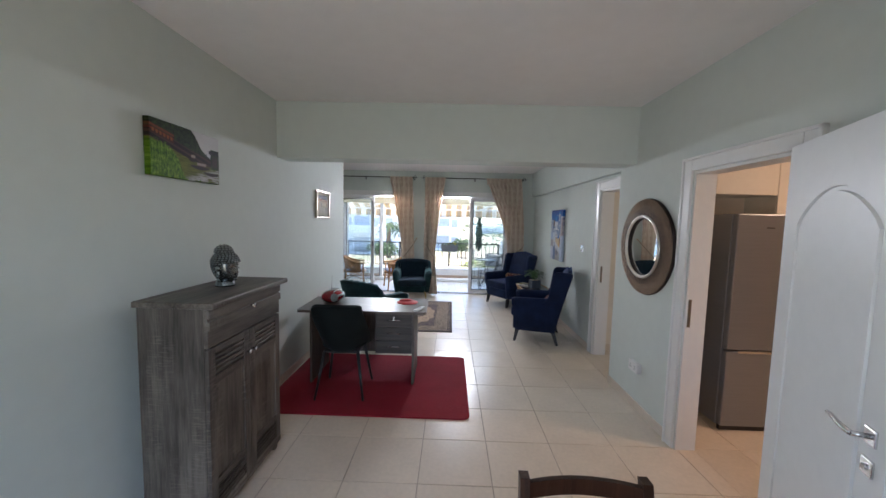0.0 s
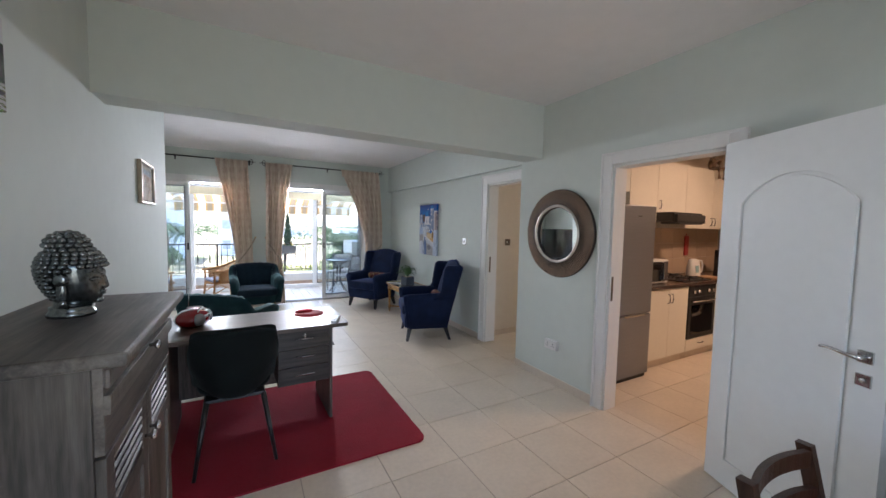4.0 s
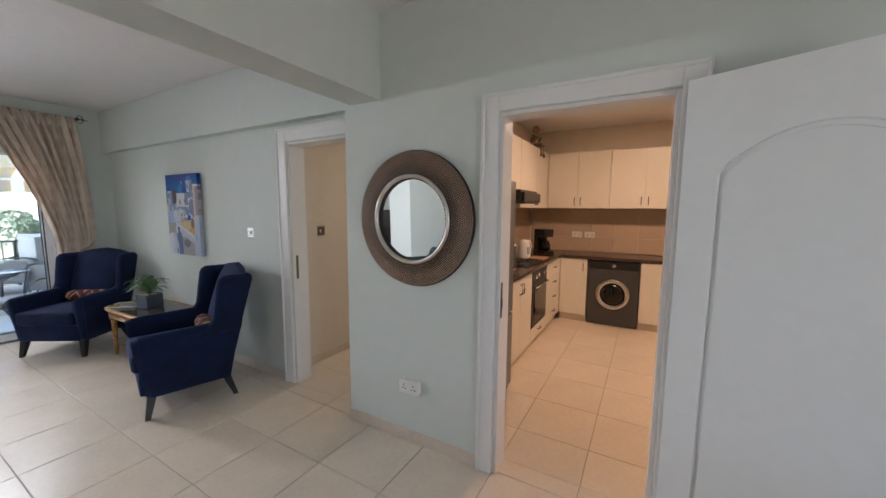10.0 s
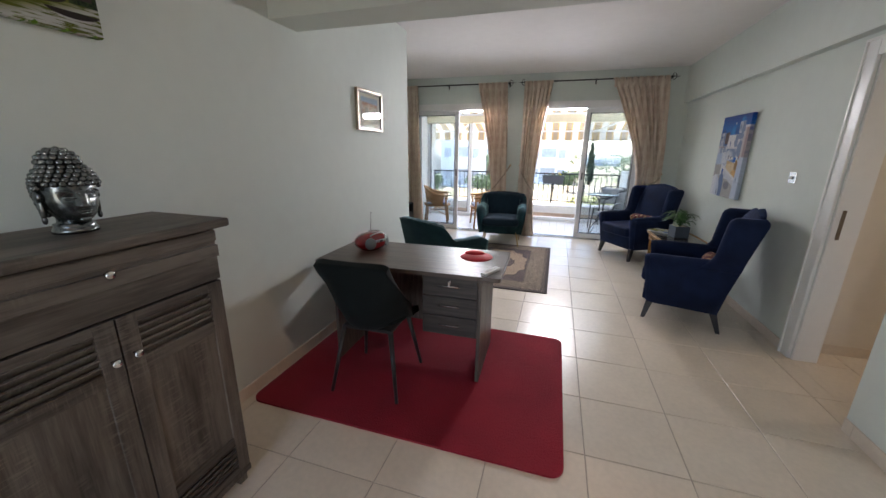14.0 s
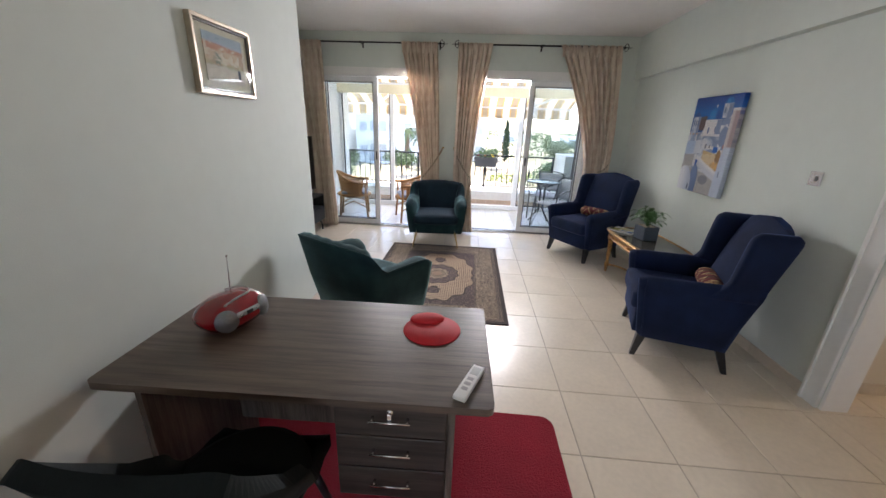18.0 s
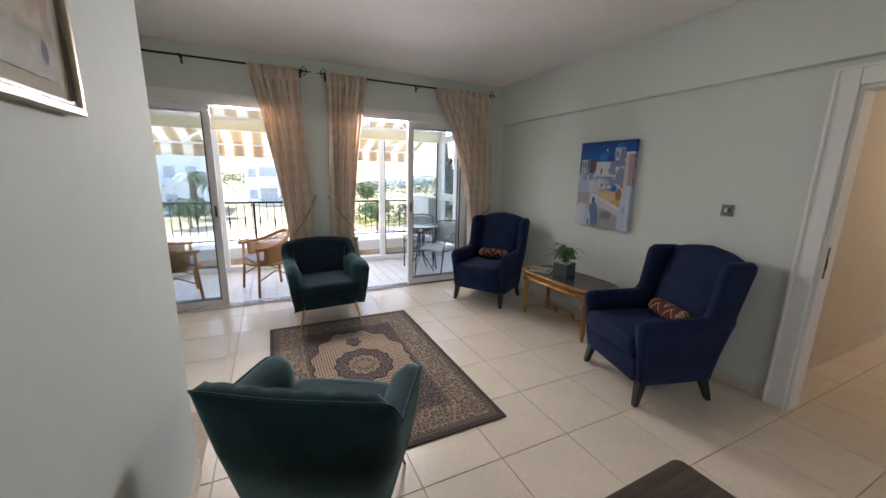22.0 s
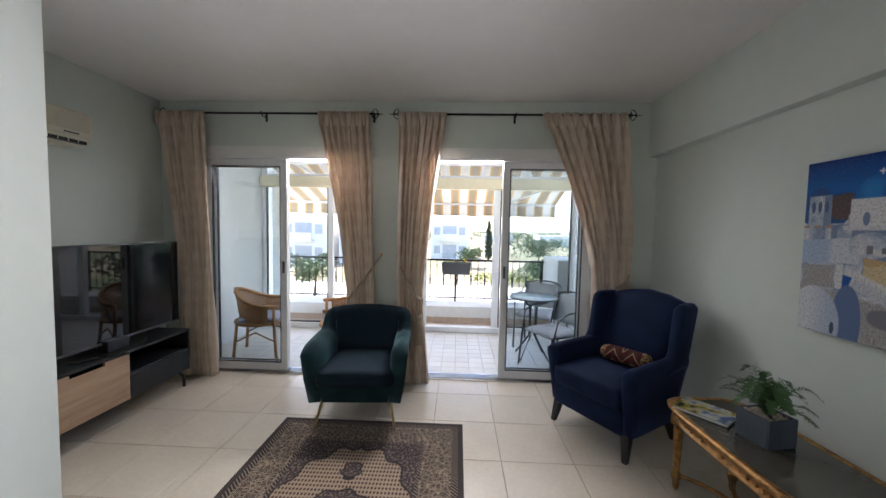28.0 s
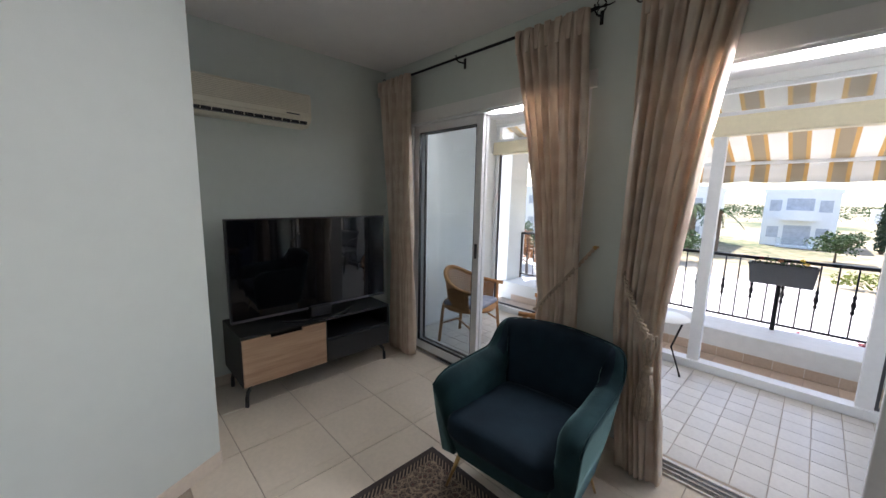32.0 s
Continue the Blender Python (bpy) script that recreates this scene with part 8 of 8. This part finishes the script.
# awning
def awning_cloth():
    n = Net("striped_awning_cloth", 0.9)
    x, y, z = n.xyz()
    f = n.math("FRACT", n.math("MULTIPLY", x, 3.1))
    c = n.ramp(f, (0.0, (0.76, 0.75, 0.72)), (0.46, (0.62, 0.43, 0.19)), (0.56, (0.42, 0.36, 0.27)), (0.88, (0.62, 0.43, 0.19)), (0.985, (0.76, 0.75, 0.72)), step=True)
    m = n.done(c)
    t = n.t.nodes.new("ShaderNodeBsdfTranslucent")
    mx = n.t.nodes.new("ShaderNodeMixShader")
    mx.inputs[0].default_value = 0.30
    n.put(t.inputs["Color"], c)
    n.t.links.new(n.b.outputs[0], mx.inputs[1])
    n.t.links.new(t.outputs[0], mx.inputs[2])
    n.t.links.new(mx.outputs[0], n.t.nodes["Material Output"].inputs[0])
    return m


AWN = awning_cloth()
awn = thing("awning", (0, 0, 0), "yellow and white striped awning with a straight valance", "awning")
bm = bmesh.new()
sheet(bm, lambda u, v: Vector((-3.55 + 5.40 * u, 9.80 + 1.70 * v, 2.60 - 0.60 * v - 0.02 * math.sin(v * math.pi))), 30, 8, 0.002)
part("canopy", bm, AWN, awn)
bm = bmesh.new()
sheet(bm, lambda u, v: Vector((-3.55 + 5.40 * u, 11.53 + 0.012 * math.sin(u * 40), 1.99 - (0.235 + 0.008 * math.cos(u * 62)) * v)), 90, 3, 0.002)
part("valance", bm, AWN, awn)
part("front_bar", blk(-3.55, 1.85, 11.48, 11.53, 1.965, 2.005, 0.01), ALU, awn)
part("roller_tube", blk(-3.60, 1.90, 9.76, 9.84, 2.56, 2.618, 0.02), ALU, awn)
for x in (-2.6, 0.85):
    bm = bmesh.new()
    tube(bm, [(x, 9.80, 2.48), (x + 0.55, 10.55, 2.18), (x - 0.02, 11.48, 1.97)], 0.022, 8)
    part("folding_arm", bm, ALU, awn)

# bistro set
TUBING = surf("grey_metal_tube", (0.11, 0.115, 0.12), 0.4, 0.7, var=0.08, scale=20)
bt = thing("bistro_table", (0.885, 8.70, 0), "round glass bistro table with grey tube legs", "table")
bm = bmesh.new()
lathe(bm, [(0.0, 0.712), (0.272, 0.712), (0.272, 0.718), (0.0, 0.718)], seg=40)
part("glass_top", bm, surf("frosted_table_glass", (0.42, 0.50, 0.52), 0.12, var=0.04, scale=5), bt)
bm = bmesh.new()
tube(bm, [(0.274 * math.cos(a), 0.274 * math.sin(a), 0.714) for a in (2 * math.pi * i / 40 for i in range(41))], 0.010, 6)
part("rim", bm, TUBING, bt)
for i in range(4):
    a = math.pi / 4 + i * math.pi / 2
    bm = bmesh.new()
    tube(bm, [(0.20 * math.cos(a), 0.20 * math.sin(a), 0.71), (0.05 * math.cos(a), 0.05 * math.sin(a), 0.60), (0.045 * math.cos(a), 0.045 * math.sin(a), 0.25), (0.23 * math.cos(a), 0.23 * math.sin(a), 0.0)], 0.011, 6)
    part("leg", bm, TUBING, bt)
MESH = surf("grey_sling", (0.30, 0.31, 0.32), 0.8, var=0.1, scale=80)
QUILT = surf("grey_quilted_cushion", (0.40, 0.40, 0.43), 0.9, var=0.08, scale=20, bump=0.3, bscale=200)


def bistro_chair(at, turn):
    ob = thing("bistro_chair", at, "grey metal bistro chair with a tufted grey cushion", "chair", "bistro chairs", turn)
    for s in (-1, 1):
        bm = bmesh.new()
        tube(bm, [(s * 0.24, -0.26, 0.0), (s * 0.25, -0.20, 0.45), (s * 0.26, -0.17, 0.60), (s * 0.265, -0.05, 0.655), (s * 0.26, 0.14, 0.66), (s * 0.245, 0.24, 0.74)], 0.011, 6)
        part("arm", bm, TUBING, ob)
        bm = bmesh.new()
        tube(bm, [(s * 0.22, 0.24, 0.0), (s * 0.22, 0.17, 0.40), (s * 0.215, 0.25, 0.80)], 0.011, 6)
        part("rear_leg", bm, TUBING, ob)
        bm = bmesh.new()
        tube(bm, [(s * 0.235, -0.22, 0.41), (s * 0.22, 0.18, 0.40)], 0.009, 6)
        part("seat_rail", bm, TUBING, ob)
    bm = bmesh.new()
    tube(bm, [(0.245 * math.cos(a), 0.24 + 0.075 * math.sin(a), 0.74 + 0.07 * math.sin(a)) for a in (math.pi * k / 14 for k in range(15))], 0.011, 6)
    part("top_rail", bm, TUBING, ob)
    bm = bmesh.new()
    sheet(bm, lambda u, v: Vector(((u - 0.5) * 0.43, 0.19 + 0.09 * v + 0.03 * math.sin(u * math.pi) * v, 0.47 + 0.31 * v)), 8, 6, 0.004)
    part("sling_back", bm, MESH, ob)
    part("seat", blk(-0.215, 0.215, -0.22, 0.19, 0.395, 0.41, 0.003), MESH, ob)
    bm = bmesh.new()
    sheet(bm, lambda u, v: Vector(((u - 0.5) * 0.42, (v - 0.5) * 0.42, 0.412 + 0.045 * (1 - (2 * u - 1) ** 6) * (1 - (2 * v - 1) ** 6) * (0.72 + 0.28 * abs(math.sin(u * math.pi * 4) * math.sin(v * math.pi * 4)) ** 0.5))), 24, 24, 0.004)
    part("cushion", bm, QUILT, ob, "tufted grey seat cushion")
    return ob


bc = bistro_chair((1.03, 8.36, 0), -62)
copy_thing(bc, pose(1.04, 9.14, 0, 0, 0, -25))

# wicker armchairs
WICKER = surf("honey_wicker", (0.50, 0.25, 0.085), 0.6, scale=50, second=(0.30, 0.13, 0.04), bump=0.6, bscale=160)


def wicker_chair(at, turn):
    ob = thing("wicker_armchair", at, "honey-coloured wicker armchair with a printed cushion", "armchair", "wicker armchairs", turn)
    hoop = []
    for k in range(33):
        a = math.pi * k / 32
        hoop.append(Vector((0.31 * math.cos(a), -0.24 + 0.50 * math.sin(a) ** 0.7, 0.60 + 0.16 * math.sin(a) ** 2)))
    bm = bmesh.new()
    tube(bm, hoop, 0.020, 8)
    part("top_hoop", bm, WICKER, ob)
    bm = bmesh.new()
    low = [Vector((0.27 * math.cos(math.pi * k / 32), -0.22 + 0.43 * math.sin(math.pi * k / 32) ** 0.7, 0.40)) for k in range(33)]
    for k in range(1, 32):
        tube(bm, [low[k], hoop[k]], 0.006, 5)
    for j in range(1, 14):
        t = j / 14
        tube(bm, [low[k].lerp(hoop[k], t) + (low[k] - Vector((0, 0, 0.4))).normalized() * (0.004 if (k + j) % 2 else -0.004) for k in range(1, 32)], 0.0075, 5)
    tagged(part("woven_back", bm, WICKER, ob), kind="stuff")
    bm = bmesh.new()
    lathe(bm, [(0.0, 0.37), (0.27, 0.37), (0.285, 0.385), (0.28, 0.405), (0.0, 0.405)], (0, 0.0, 0), 28)
    part("seat", bm, WICKER, ob)
    for x, y, f in ((-0.26, -0.20, 0.60), (0.26, -0.20, 0.60), (-0.20, 0.20, 0.40), (0.20, 0.20, 0.40)):
        bm = bmesh.new()
        tube(bm, [(x, y, f), (x, y, 0.38), (x * 1.1, y * 1.15, 0.0)], 0.017, 8)
        part("leg", bm, WICKER, ob)
    for x in (-0.26, 0.26):
        bm = bmesh.new()
        tube(bm, [(x, -0.20, 0.20), (x * 0.9, 0.0, 0.30), (x * 0.8, 0.20, 0.20)], 0.009, 6)
        part("brace", bm, WICKER, ob)
    bm = bmesh.new()
    box(bm, -0.22, 0.22, -0.23, 0.19, 0.405, 0.455, 0.022, 3)
    part("cushion", bm, surf("blue_print_cloth", (0.42, 0.44, 0.50), 0.9, scale=10, second=(0.13, 0.16, 0.26)), ob, "grey and blue printed seat cushion", smooth=True)
    return ob


wk = wicker_chair((-2.31, 8.54, 0), 104)
copy_thing(wk, pose(-1.31, 8.52, 0, 0, 0, -70))
rt = thing("round_side_table", (-0.70, 9.32, 0), "small round side table with thin bent legs", "side table")
bm = bmesh.new()
lathe(bm, [(0, 0.50), (0.19, 0.50), (0.195, 0.507), (0.19, 0.515), (0, 0.515)], seg=28)
part("tabletop", bm, PLASTIC, rt)
for i in range(3):
    a = 2.1 * i
    bm = bmesh.new()
    tube(bm, [(0.15 * math.cos(a), 0.15 * math.sin(a), 0.50), (0.08 * math.cos(a), 0.08 * math.sin(a), 0.25), (0.17 * math.cos(a), 0.17 * math.sin(a), 0.0)], 0.008, 6)
    part("leg", bm, IRON, rt)

# ---- beyond the balcony ----
G = -3.4


def ground_material():
    n = Net("dry_ground", 0.95)
    x, y, z = n.xyz()
    f = n.math("ADD", n.math("MULTIPLY", n.noise(0.05, 5), 0.7), n.math("MULTIPLY", n.noise(1.2, 4), 0.3))
    c = n.ramp(f, (0.4, (0.06, 0.085, 0.03)), (0.5, (0.24, 0.20, 0.12)), (0.6, (0.36, 0.32, 0.24)))
    return n.done(c, n.noise(3, 4), 0.4, 0.05)


setting("ground", blk(-900, 900, -60, 1400, G - 0.4, G), ground_material(), "dry ground with scrub reaching far off", "ground")
setting("sea", blk(-4000, 4000, 1400, 4600, G - 0.5, G + 0.1), surf("sea_water", (0.05, 0.16, 0.26), 0.15, var=0.1, scale=0.01), "blue sea on the horizon", "sea")
setting("car_park", prism([(-22, 13), (14, 13), (16, 34), (-24, 36)], G, G + 0.05), CONCRETE, "pale sunlit paved yard below the balcony", "pavement")
setting("building_base", blk(-9, 6.3, -1, 10.62, G, -0.25), STUCCO, "white wall of the building below the apartment", "wall")

WINDOW_DARK = surf("dark_window", (0.44, 0.46, 0.49), 0.6, var=0.2, scale=2)


def apartment(at, w, d, floors, label, bays):
    """A flat-roofed white block; its front looks to -y."""
    ob = thing("apartment_building", at, label, "building", "white apartment buildings")
    h = 3.0 * floors
    part("wall", blk(0, w, 0, d, 0, h), STUCCO, ob)
    part("roof", blk(-0.15, w + 0.15, -0.15, d + 0.15, h, h + 0.45), STUCCO, ob)
    part("roof_tank", blk(w * 0.6, w * 0.6 + 1.6, d * 0.4, d * 0.4 + 1.4, h + 0.45, h + 1.7, 0.1), STUCCO, ob)
    for f in range(floors):
        z = 3.0 * f
        for i in range(bays):
            x = w * (i + 0.5) / bays
            if i % 3 == 1:
                b = part("balcony", blk(x - 1.5, x + 1.5, -1.3, 0.0, z + 0.0, z + 0.2), STUCCO, ob)
                part("balustrade", blk(x - 1.5, x + 1.5, -1.3, -1.2, z + 0.2, z + 1.1), STUCCO if f % 2 else GLASS, b)
                part("window", blk(x - 1.1, x + 1.1, -0.03, 0.02, z + 0.2, z + 2.4), WINDOW_DARK, ob)
            else:
                q = part("window", blk(x - 0.5, x + 0.5, -0.03, 0.02, z + 0.95, z + 2.2), WINDOW_DARK, ob)
                part("window_frame", blk(x - 0.58, x + 0.58, -0.05, -0.031, z + 0.87, z + 0.95), WHITE, q)
    return ob


apartment((-29, 50, G), 12, 9, 2, "white two-storey apartment block with balconies", 6)
apartment((-16, 52, G), 8, 9, 2, "white two-storey house with a balcony", 4)
apartment((-4.4, 62, G), 6.0, 8, 2, "white villa with a shaded balcony", 3)
apartment((26, 120, G), 14, 10, 1, "low white house among trees", 5)
apartment((48, 150, G), 16, 10, 1, "low white house among trees", 5)
apartment((10, 150, G), 12, 10, 1, "low white house among trees", 4)


def tree(at, height, spread, kind, seed, label, crown=0.62):
    r = random.Random(seed)
    ob = thing("tree", at, label, "tree", "trees round the yard")
    bm = bmesh.new()
    tube(bm, [(0, 0, 0), (0.05 * height * r.uniform(-0.5, 0.5), 0.05, height * 0.35), (0, 0, height * 0.75)], 0.035 * height, 8, 0.010 * height)
    for i in range(6):
        a, z = i * 1.05 + r.random(), height * r.uniform(0.3, 0.6)
        tube(bm, [(0, 0, z), (spread * 0.4 * math.cos(a), spread * 0.4 * math.sin(a), z + height * 0.14), (spread * 0.75 * math.cos(a), spread * 0.75 * math.sin(a), z + height * 0.24)], 0.013 * height, 6, 0.004 * height)
    part("trunk", bm, BARK, ob)
    bm = bmesh.new()
    for i in range(16):
        a, q = r.uniform(0, 6.28), r.uniform(0.1, 0.8)
        c = (spread * q * math.cos(a), spread * q * math.sin(a), height * (1 - crown / 2) + height * crown * 0.42 * r.uniform(-1, 0.8) * (1 - q * 0.4))
        s = spread * r.uniform(0.25, 0.42)
        leaf_cloud(bm, r, c, (s, s, s * 0.75), 95, 0.045 * spread + 0.05)
    tagged(part("crown", bm, LEAF[kind], ob), kind="stuff")
    return ob


def cypress(at, height, wide, seed):
    r = random.Random(seed)
    ob = thing("cypress_tree", at, "tall narrow dark green cypress", "tree", "cypresses")
    bm = bmesh.new()
    tube(bm, [(0, 0, 0), (0, 0, height * 0.9)], 0.15, 8, 0.03)
    part("trunk", bm, BARK, ob)
    bm = bmesh.new()
    for i in range(26):
        t = i / 25
        s = wide * (0.35 + 0.65 * math.sin(math.pi * min(1, 0.15 + 0.85 * t)) ** 0.8) * (1 - 0.55 * t)
        leaf_cloud(bm, r, (r.uniform(-0.1, 0.1) * wide, r.uniform(-0.1, 0.1) * wide, height * (0.08 + 0.90 * t)), (s, s, height * 0.05), 46, 0.20, 1.6)
    tagged(part("crown", bm, LEAF["dark"], ob), kind="stuff")


def palm(at, height, seed):
    r = random.Random(seed)
    ob = thing("palm_tree", at, "palm with a shaggy trunk and arching fronds", "tree", "palms")
    bm = bmesh.new()
    lathe(bm, [(0.28 + 0.03 * (k % 2), height * k / 24) for k in range(25)], seg=10)
    part("trunk", bm, BARK, ob)
    bm = bmesh.new()
    for i in range(30):
        a, lift = r.uniform(0, 6.28), r.uniform(-0.2, 1.1)
        pts = [Vector((math.cos(a) * 2.1 * t, math.sin(a) * 2.1 * t, height + 1.3 * lift * t - 1.5 * t * t)) for t in (k / 7 for k in range(8))]
        for k in range(1, 8):
            for s in (-1, 1):
                d = Vector((-math.sin(a), math.cos(a), -0.25)) * s
                for m_ in (0.0, 0.5):
                    q = pts[k - 1].lerp(pts[k], m_)
                    w = (pts[k] - pts[k - 1]) * 0.22
                    bm.faces.new([bm.verts.new(q - w), bm.verts.new(q + w), bm.verts.new(q + d * 0.42 * (1.1 - k / 9) + w * 2)])
    tagged(part("fronds", bm, LEAF["green"], ob), kind="stuff")


palm((-8.2, 47, G), 4.4, 1)
palm((-6.4, 48, G), 4.0, 2)
cypress((4.9, 62, G), 6.2, 0.8, 3)
cypress((13.0, 33, G), 7.4, 1.0, 4)
cypress((15.0, 36, G), 6.3, 0.9, 5)
for k, (x, y, h, s, kind) in enumerate(((-15.0, 27, 3.4, 2.4, "green"), (-12.2, 25, 2.9, 1.8, "rust"), (-10.0, 29, 3.2, 2.0, "green"), (-18.5, 30, 3.9, 2.6, "green"), (-21.5, 24, 3.6, 2.4, "dark"), (-7.5, 40, 2.6, 2.0, "green"), (0.8, 15.5, 2.5, 1.2, "red"), (2.3, 16.5, 2.4, 1.1, "rust"), (8.0, 26, 3.2, 2.3, "dark"), (10.5, 22, 3.6, 2.4, "dark"), (7.0, 34, 2.6, 2.2, "green"), (14, 27, 3.8, 2.6, "green"), (19, 40, 4.4, 3.2, "dark"), (24, 52, 4.6, 3.4, "dark"), (12, 58, 3.6, 3.0, "green"), (1.5, 50, 2.6, 2.2, "green"))):
    tree((x, y, G), h, s, kind, 20 + k, {"green": "leafy green garden tree", "dark": "dense dark green garden tree", "red": "red-leaved shrub below the railing", "rust": "rust-orange shrub in the garden"}[kind])
hedge = bmesh.new()
for i in range(34):
    leaf_cloud(hedge, rnd, (1.5 + 0.42 * i, 37 + 0.3 * math.sin(i), G + 0.55), (0.5, 0.5, 0.5), 60, 0.13)
tagged(solo("hedge", hedge, LEAF["lime"], (0, 0, 0), "clipped yellow-green hedge beyond the yard", "hedge"), kind="stuff")
far = bmesh.new()
for i in range(620):
    y = rnd.uniform(64, 420)
    x = rnd.uniform(0.10 if y < 110 else -0.75, 0.95) * y
    s = rnd.uniform(2.0, 4.5)
    leaf_cloud(far, rnd, (x, y, G + s * 0.45), (s * 1.4, s, s * 0.55), 70 if y < 160 else 34, 0.28 if y < 160 else 0.6)
tagged(solo("far_woods", far, LEAF["green"], (0, 0, 0), "distant dark green woods towards the coast", "woods"), kind="stuff")

# ---- floor tiles, skirting ----
TX, TY, OX, OY = 0.468, 0.4625, 0.291, 3.489
SHAPES = {}


def tile_mesh(w, d, material, h=0.006, key=""):
    k = (round(w, 3), round(d, 3), key)
    if k not in SHAPES:
        bm = bmesh.new()
        e = 0.0018
        loft(bm, [[(x, y, z) for x, y in ((a, a), (w - a, a), (w - a, d - a), (a, d - a))] for a, z in ((0.0, -h), (0.0, -e), (e, 0.0))], smooth=False)
        SHAPES[k] = mesh_of("tile", bm, material)
    return SHAPES[k]


def inside(x0, x1, y0, y1, rooms):
    """The part of a tile's rectangle that lies in one of the rooms, by largest share."""
    best = None
    for rx0, rx1, ry0, ry1 in rooms:
        a, b, c, d = max(x0, rx0), min(x1, rx1), max(y0, ry0), min(y1, ry1)
        if b - a > 0.012 and d - c > 0.012 and (best is None or (b - a) * (d - c) > (best[1] - best[0]) * (best[3] - best[2])):
            best = (a, b, c, d)
    return best


ROOMS = ((-1.645, 1.82, -0.65, 7.94), (-2.97, -1.645, 6.0, 7.94), (1.82, 5.55, -0.65, 3.50), (1.82, 6.05, 3.62, 4.63))
GAP = 0.0022
for room in ROOMS:
    for i in range(math.floor((room[0] - OX) / TX), math.ceil((room[1] - OX) / TX)):
        for j in range(math.floor((room[2] - OY) / TY), math.ceil((room[3] - OY) / TY)):
            if room[0] > 1.8 and room[3] < 3.6 and OY + TY * j < 0.6:
                continue
            cut = inside(OX + TX * i + GAP, OX + TX * (i + 1) - GAP, OY + TY * j + GAP, OY + TY * (j + 1) - GAP, (room,))
            if cut:
                ob = new("tile", tile_mesh(cut[1] - cut[0], cut[3] - cut[2], TILE))
                ob.parent = floor
                ob.location = (cut[0], cut[2], 0.0)
veranda = bpy.data.objects["veranda_slab"]
VTILE = surf("pale_veranda_tile", (0.62, 0.59, 0.54), 0.35, var=0.06, scale=5, rnd=0.06)
for i in range(30):
    for j in range(10):
        ob = new("tile", tile_mesh(0.1475, 0.1455, VTILE, 0.006, "v"))
        ob.parent = veranda
        ob.location = (-2.90 + 0.1515 * i, 8.145 + 0.1495 * j, -0.004)
LEDGE = surf("pink_ledge_tile", (0.55, 0.42, 0.32), 0.4, var=0.08, scale=6, rnd=0.08)
for i in range(22):
    ob = new("tile", tile_mesh(0.205, 0.40, LEDGE, 0.006, "l"))
    ob.parent = veranda
    ob.location = (-2.90 + 0.208 * i, 9.725, -0.004)
    ob = new("tile", tile_mesh(0.205, 0.008, LEDGE, 0.09, "s"))
    ob.parent = veranda
    ob.location = (-2.90 + 0.208 * i, 10.131, 0.088)


def skirting(name, a, b, label="cream tile skirting"):
    """Skirting tiles along a wall from a to b; the room is to the left of the way."""
    ob = thing(name, (*a, 0), label, "baseboard", turn=math.degrees(math.atan2(b[1] - a[1], b[0] - a[0])))
    ob["kind"] = "structure"
    length = math.hypot(b[0] - a[0], b[1] - a[1])
    n = max(1, math.ceil(length / 0.466))
    for i in range(n):
        x0, x1 = i * 0.466, min(length, (i + 1) * 0.466)
        if x1 - x0 > 0.02:
            part("skirting_tile", blk(x0 + 0.001, x1 - 0.001, 0.0, 0.009, 0.0, 0.078, 0.002), SKIRT, ob)


for k, (a, b) in enumerate((((-1.645, 5.42), (-1.645, -0.65)), ((-2.03, 6.16), (-1.645, 5.42)), ((-2.97, 6.16), (-2.03, 6.16)), ((-2.97, 7.94), (-2.97, 6.16)), ((W[0][0] - 0.03, 7.94), (-2.97, 7.94)), ((W[1][0], 7.94), (W[0][1], 7.94)), ((1.82, 7.94), (W[1][1], 7.94)), ((1.82, HY[1] + 0.11), (1.82, 7.94)), ((1.675, KY[1] + 0.10), (1.675, 3.66)), ((1.675, -0.65), (1.675, KY[0] - 0.10)), ((-0.40, -0.65), (1.675, -0.65)), ((4.36, 4.63), (1.97, 4.63)), ((1.97, 3.62), (6.05, 3.62)))):
    skirting("baseboard_%d" % (k + 1), a, b)

# kitchen splashback tiles
splash_n, splash_e = bpy.data.objects["wall_kitchen_north"], bpy.data.objects["wall_kitchen_east"]
for j in range(3):
    for i in range(9):
        x0, z0 = 2.80 + 0.303 * i, 0.915 + 0.2115 * j
        ob = new("tile", tile_mesh(0.30, 0.2085, SPLASH, 0.006, "k"))
        ob.parent = splash_n
        ob.matrix_basis = pose(x0, 3.494, z0, 90, 0, 0)
        if i < 9:
            ob = new("tile", tile_mesh(0.30, 0.2085, SPLASH, 0.006, "k"))
            ob.parent = splash_e
            ob.matrix_basis = pose(5.544, 3.48 - 0.303 * i, z0, 90, 0, -90)
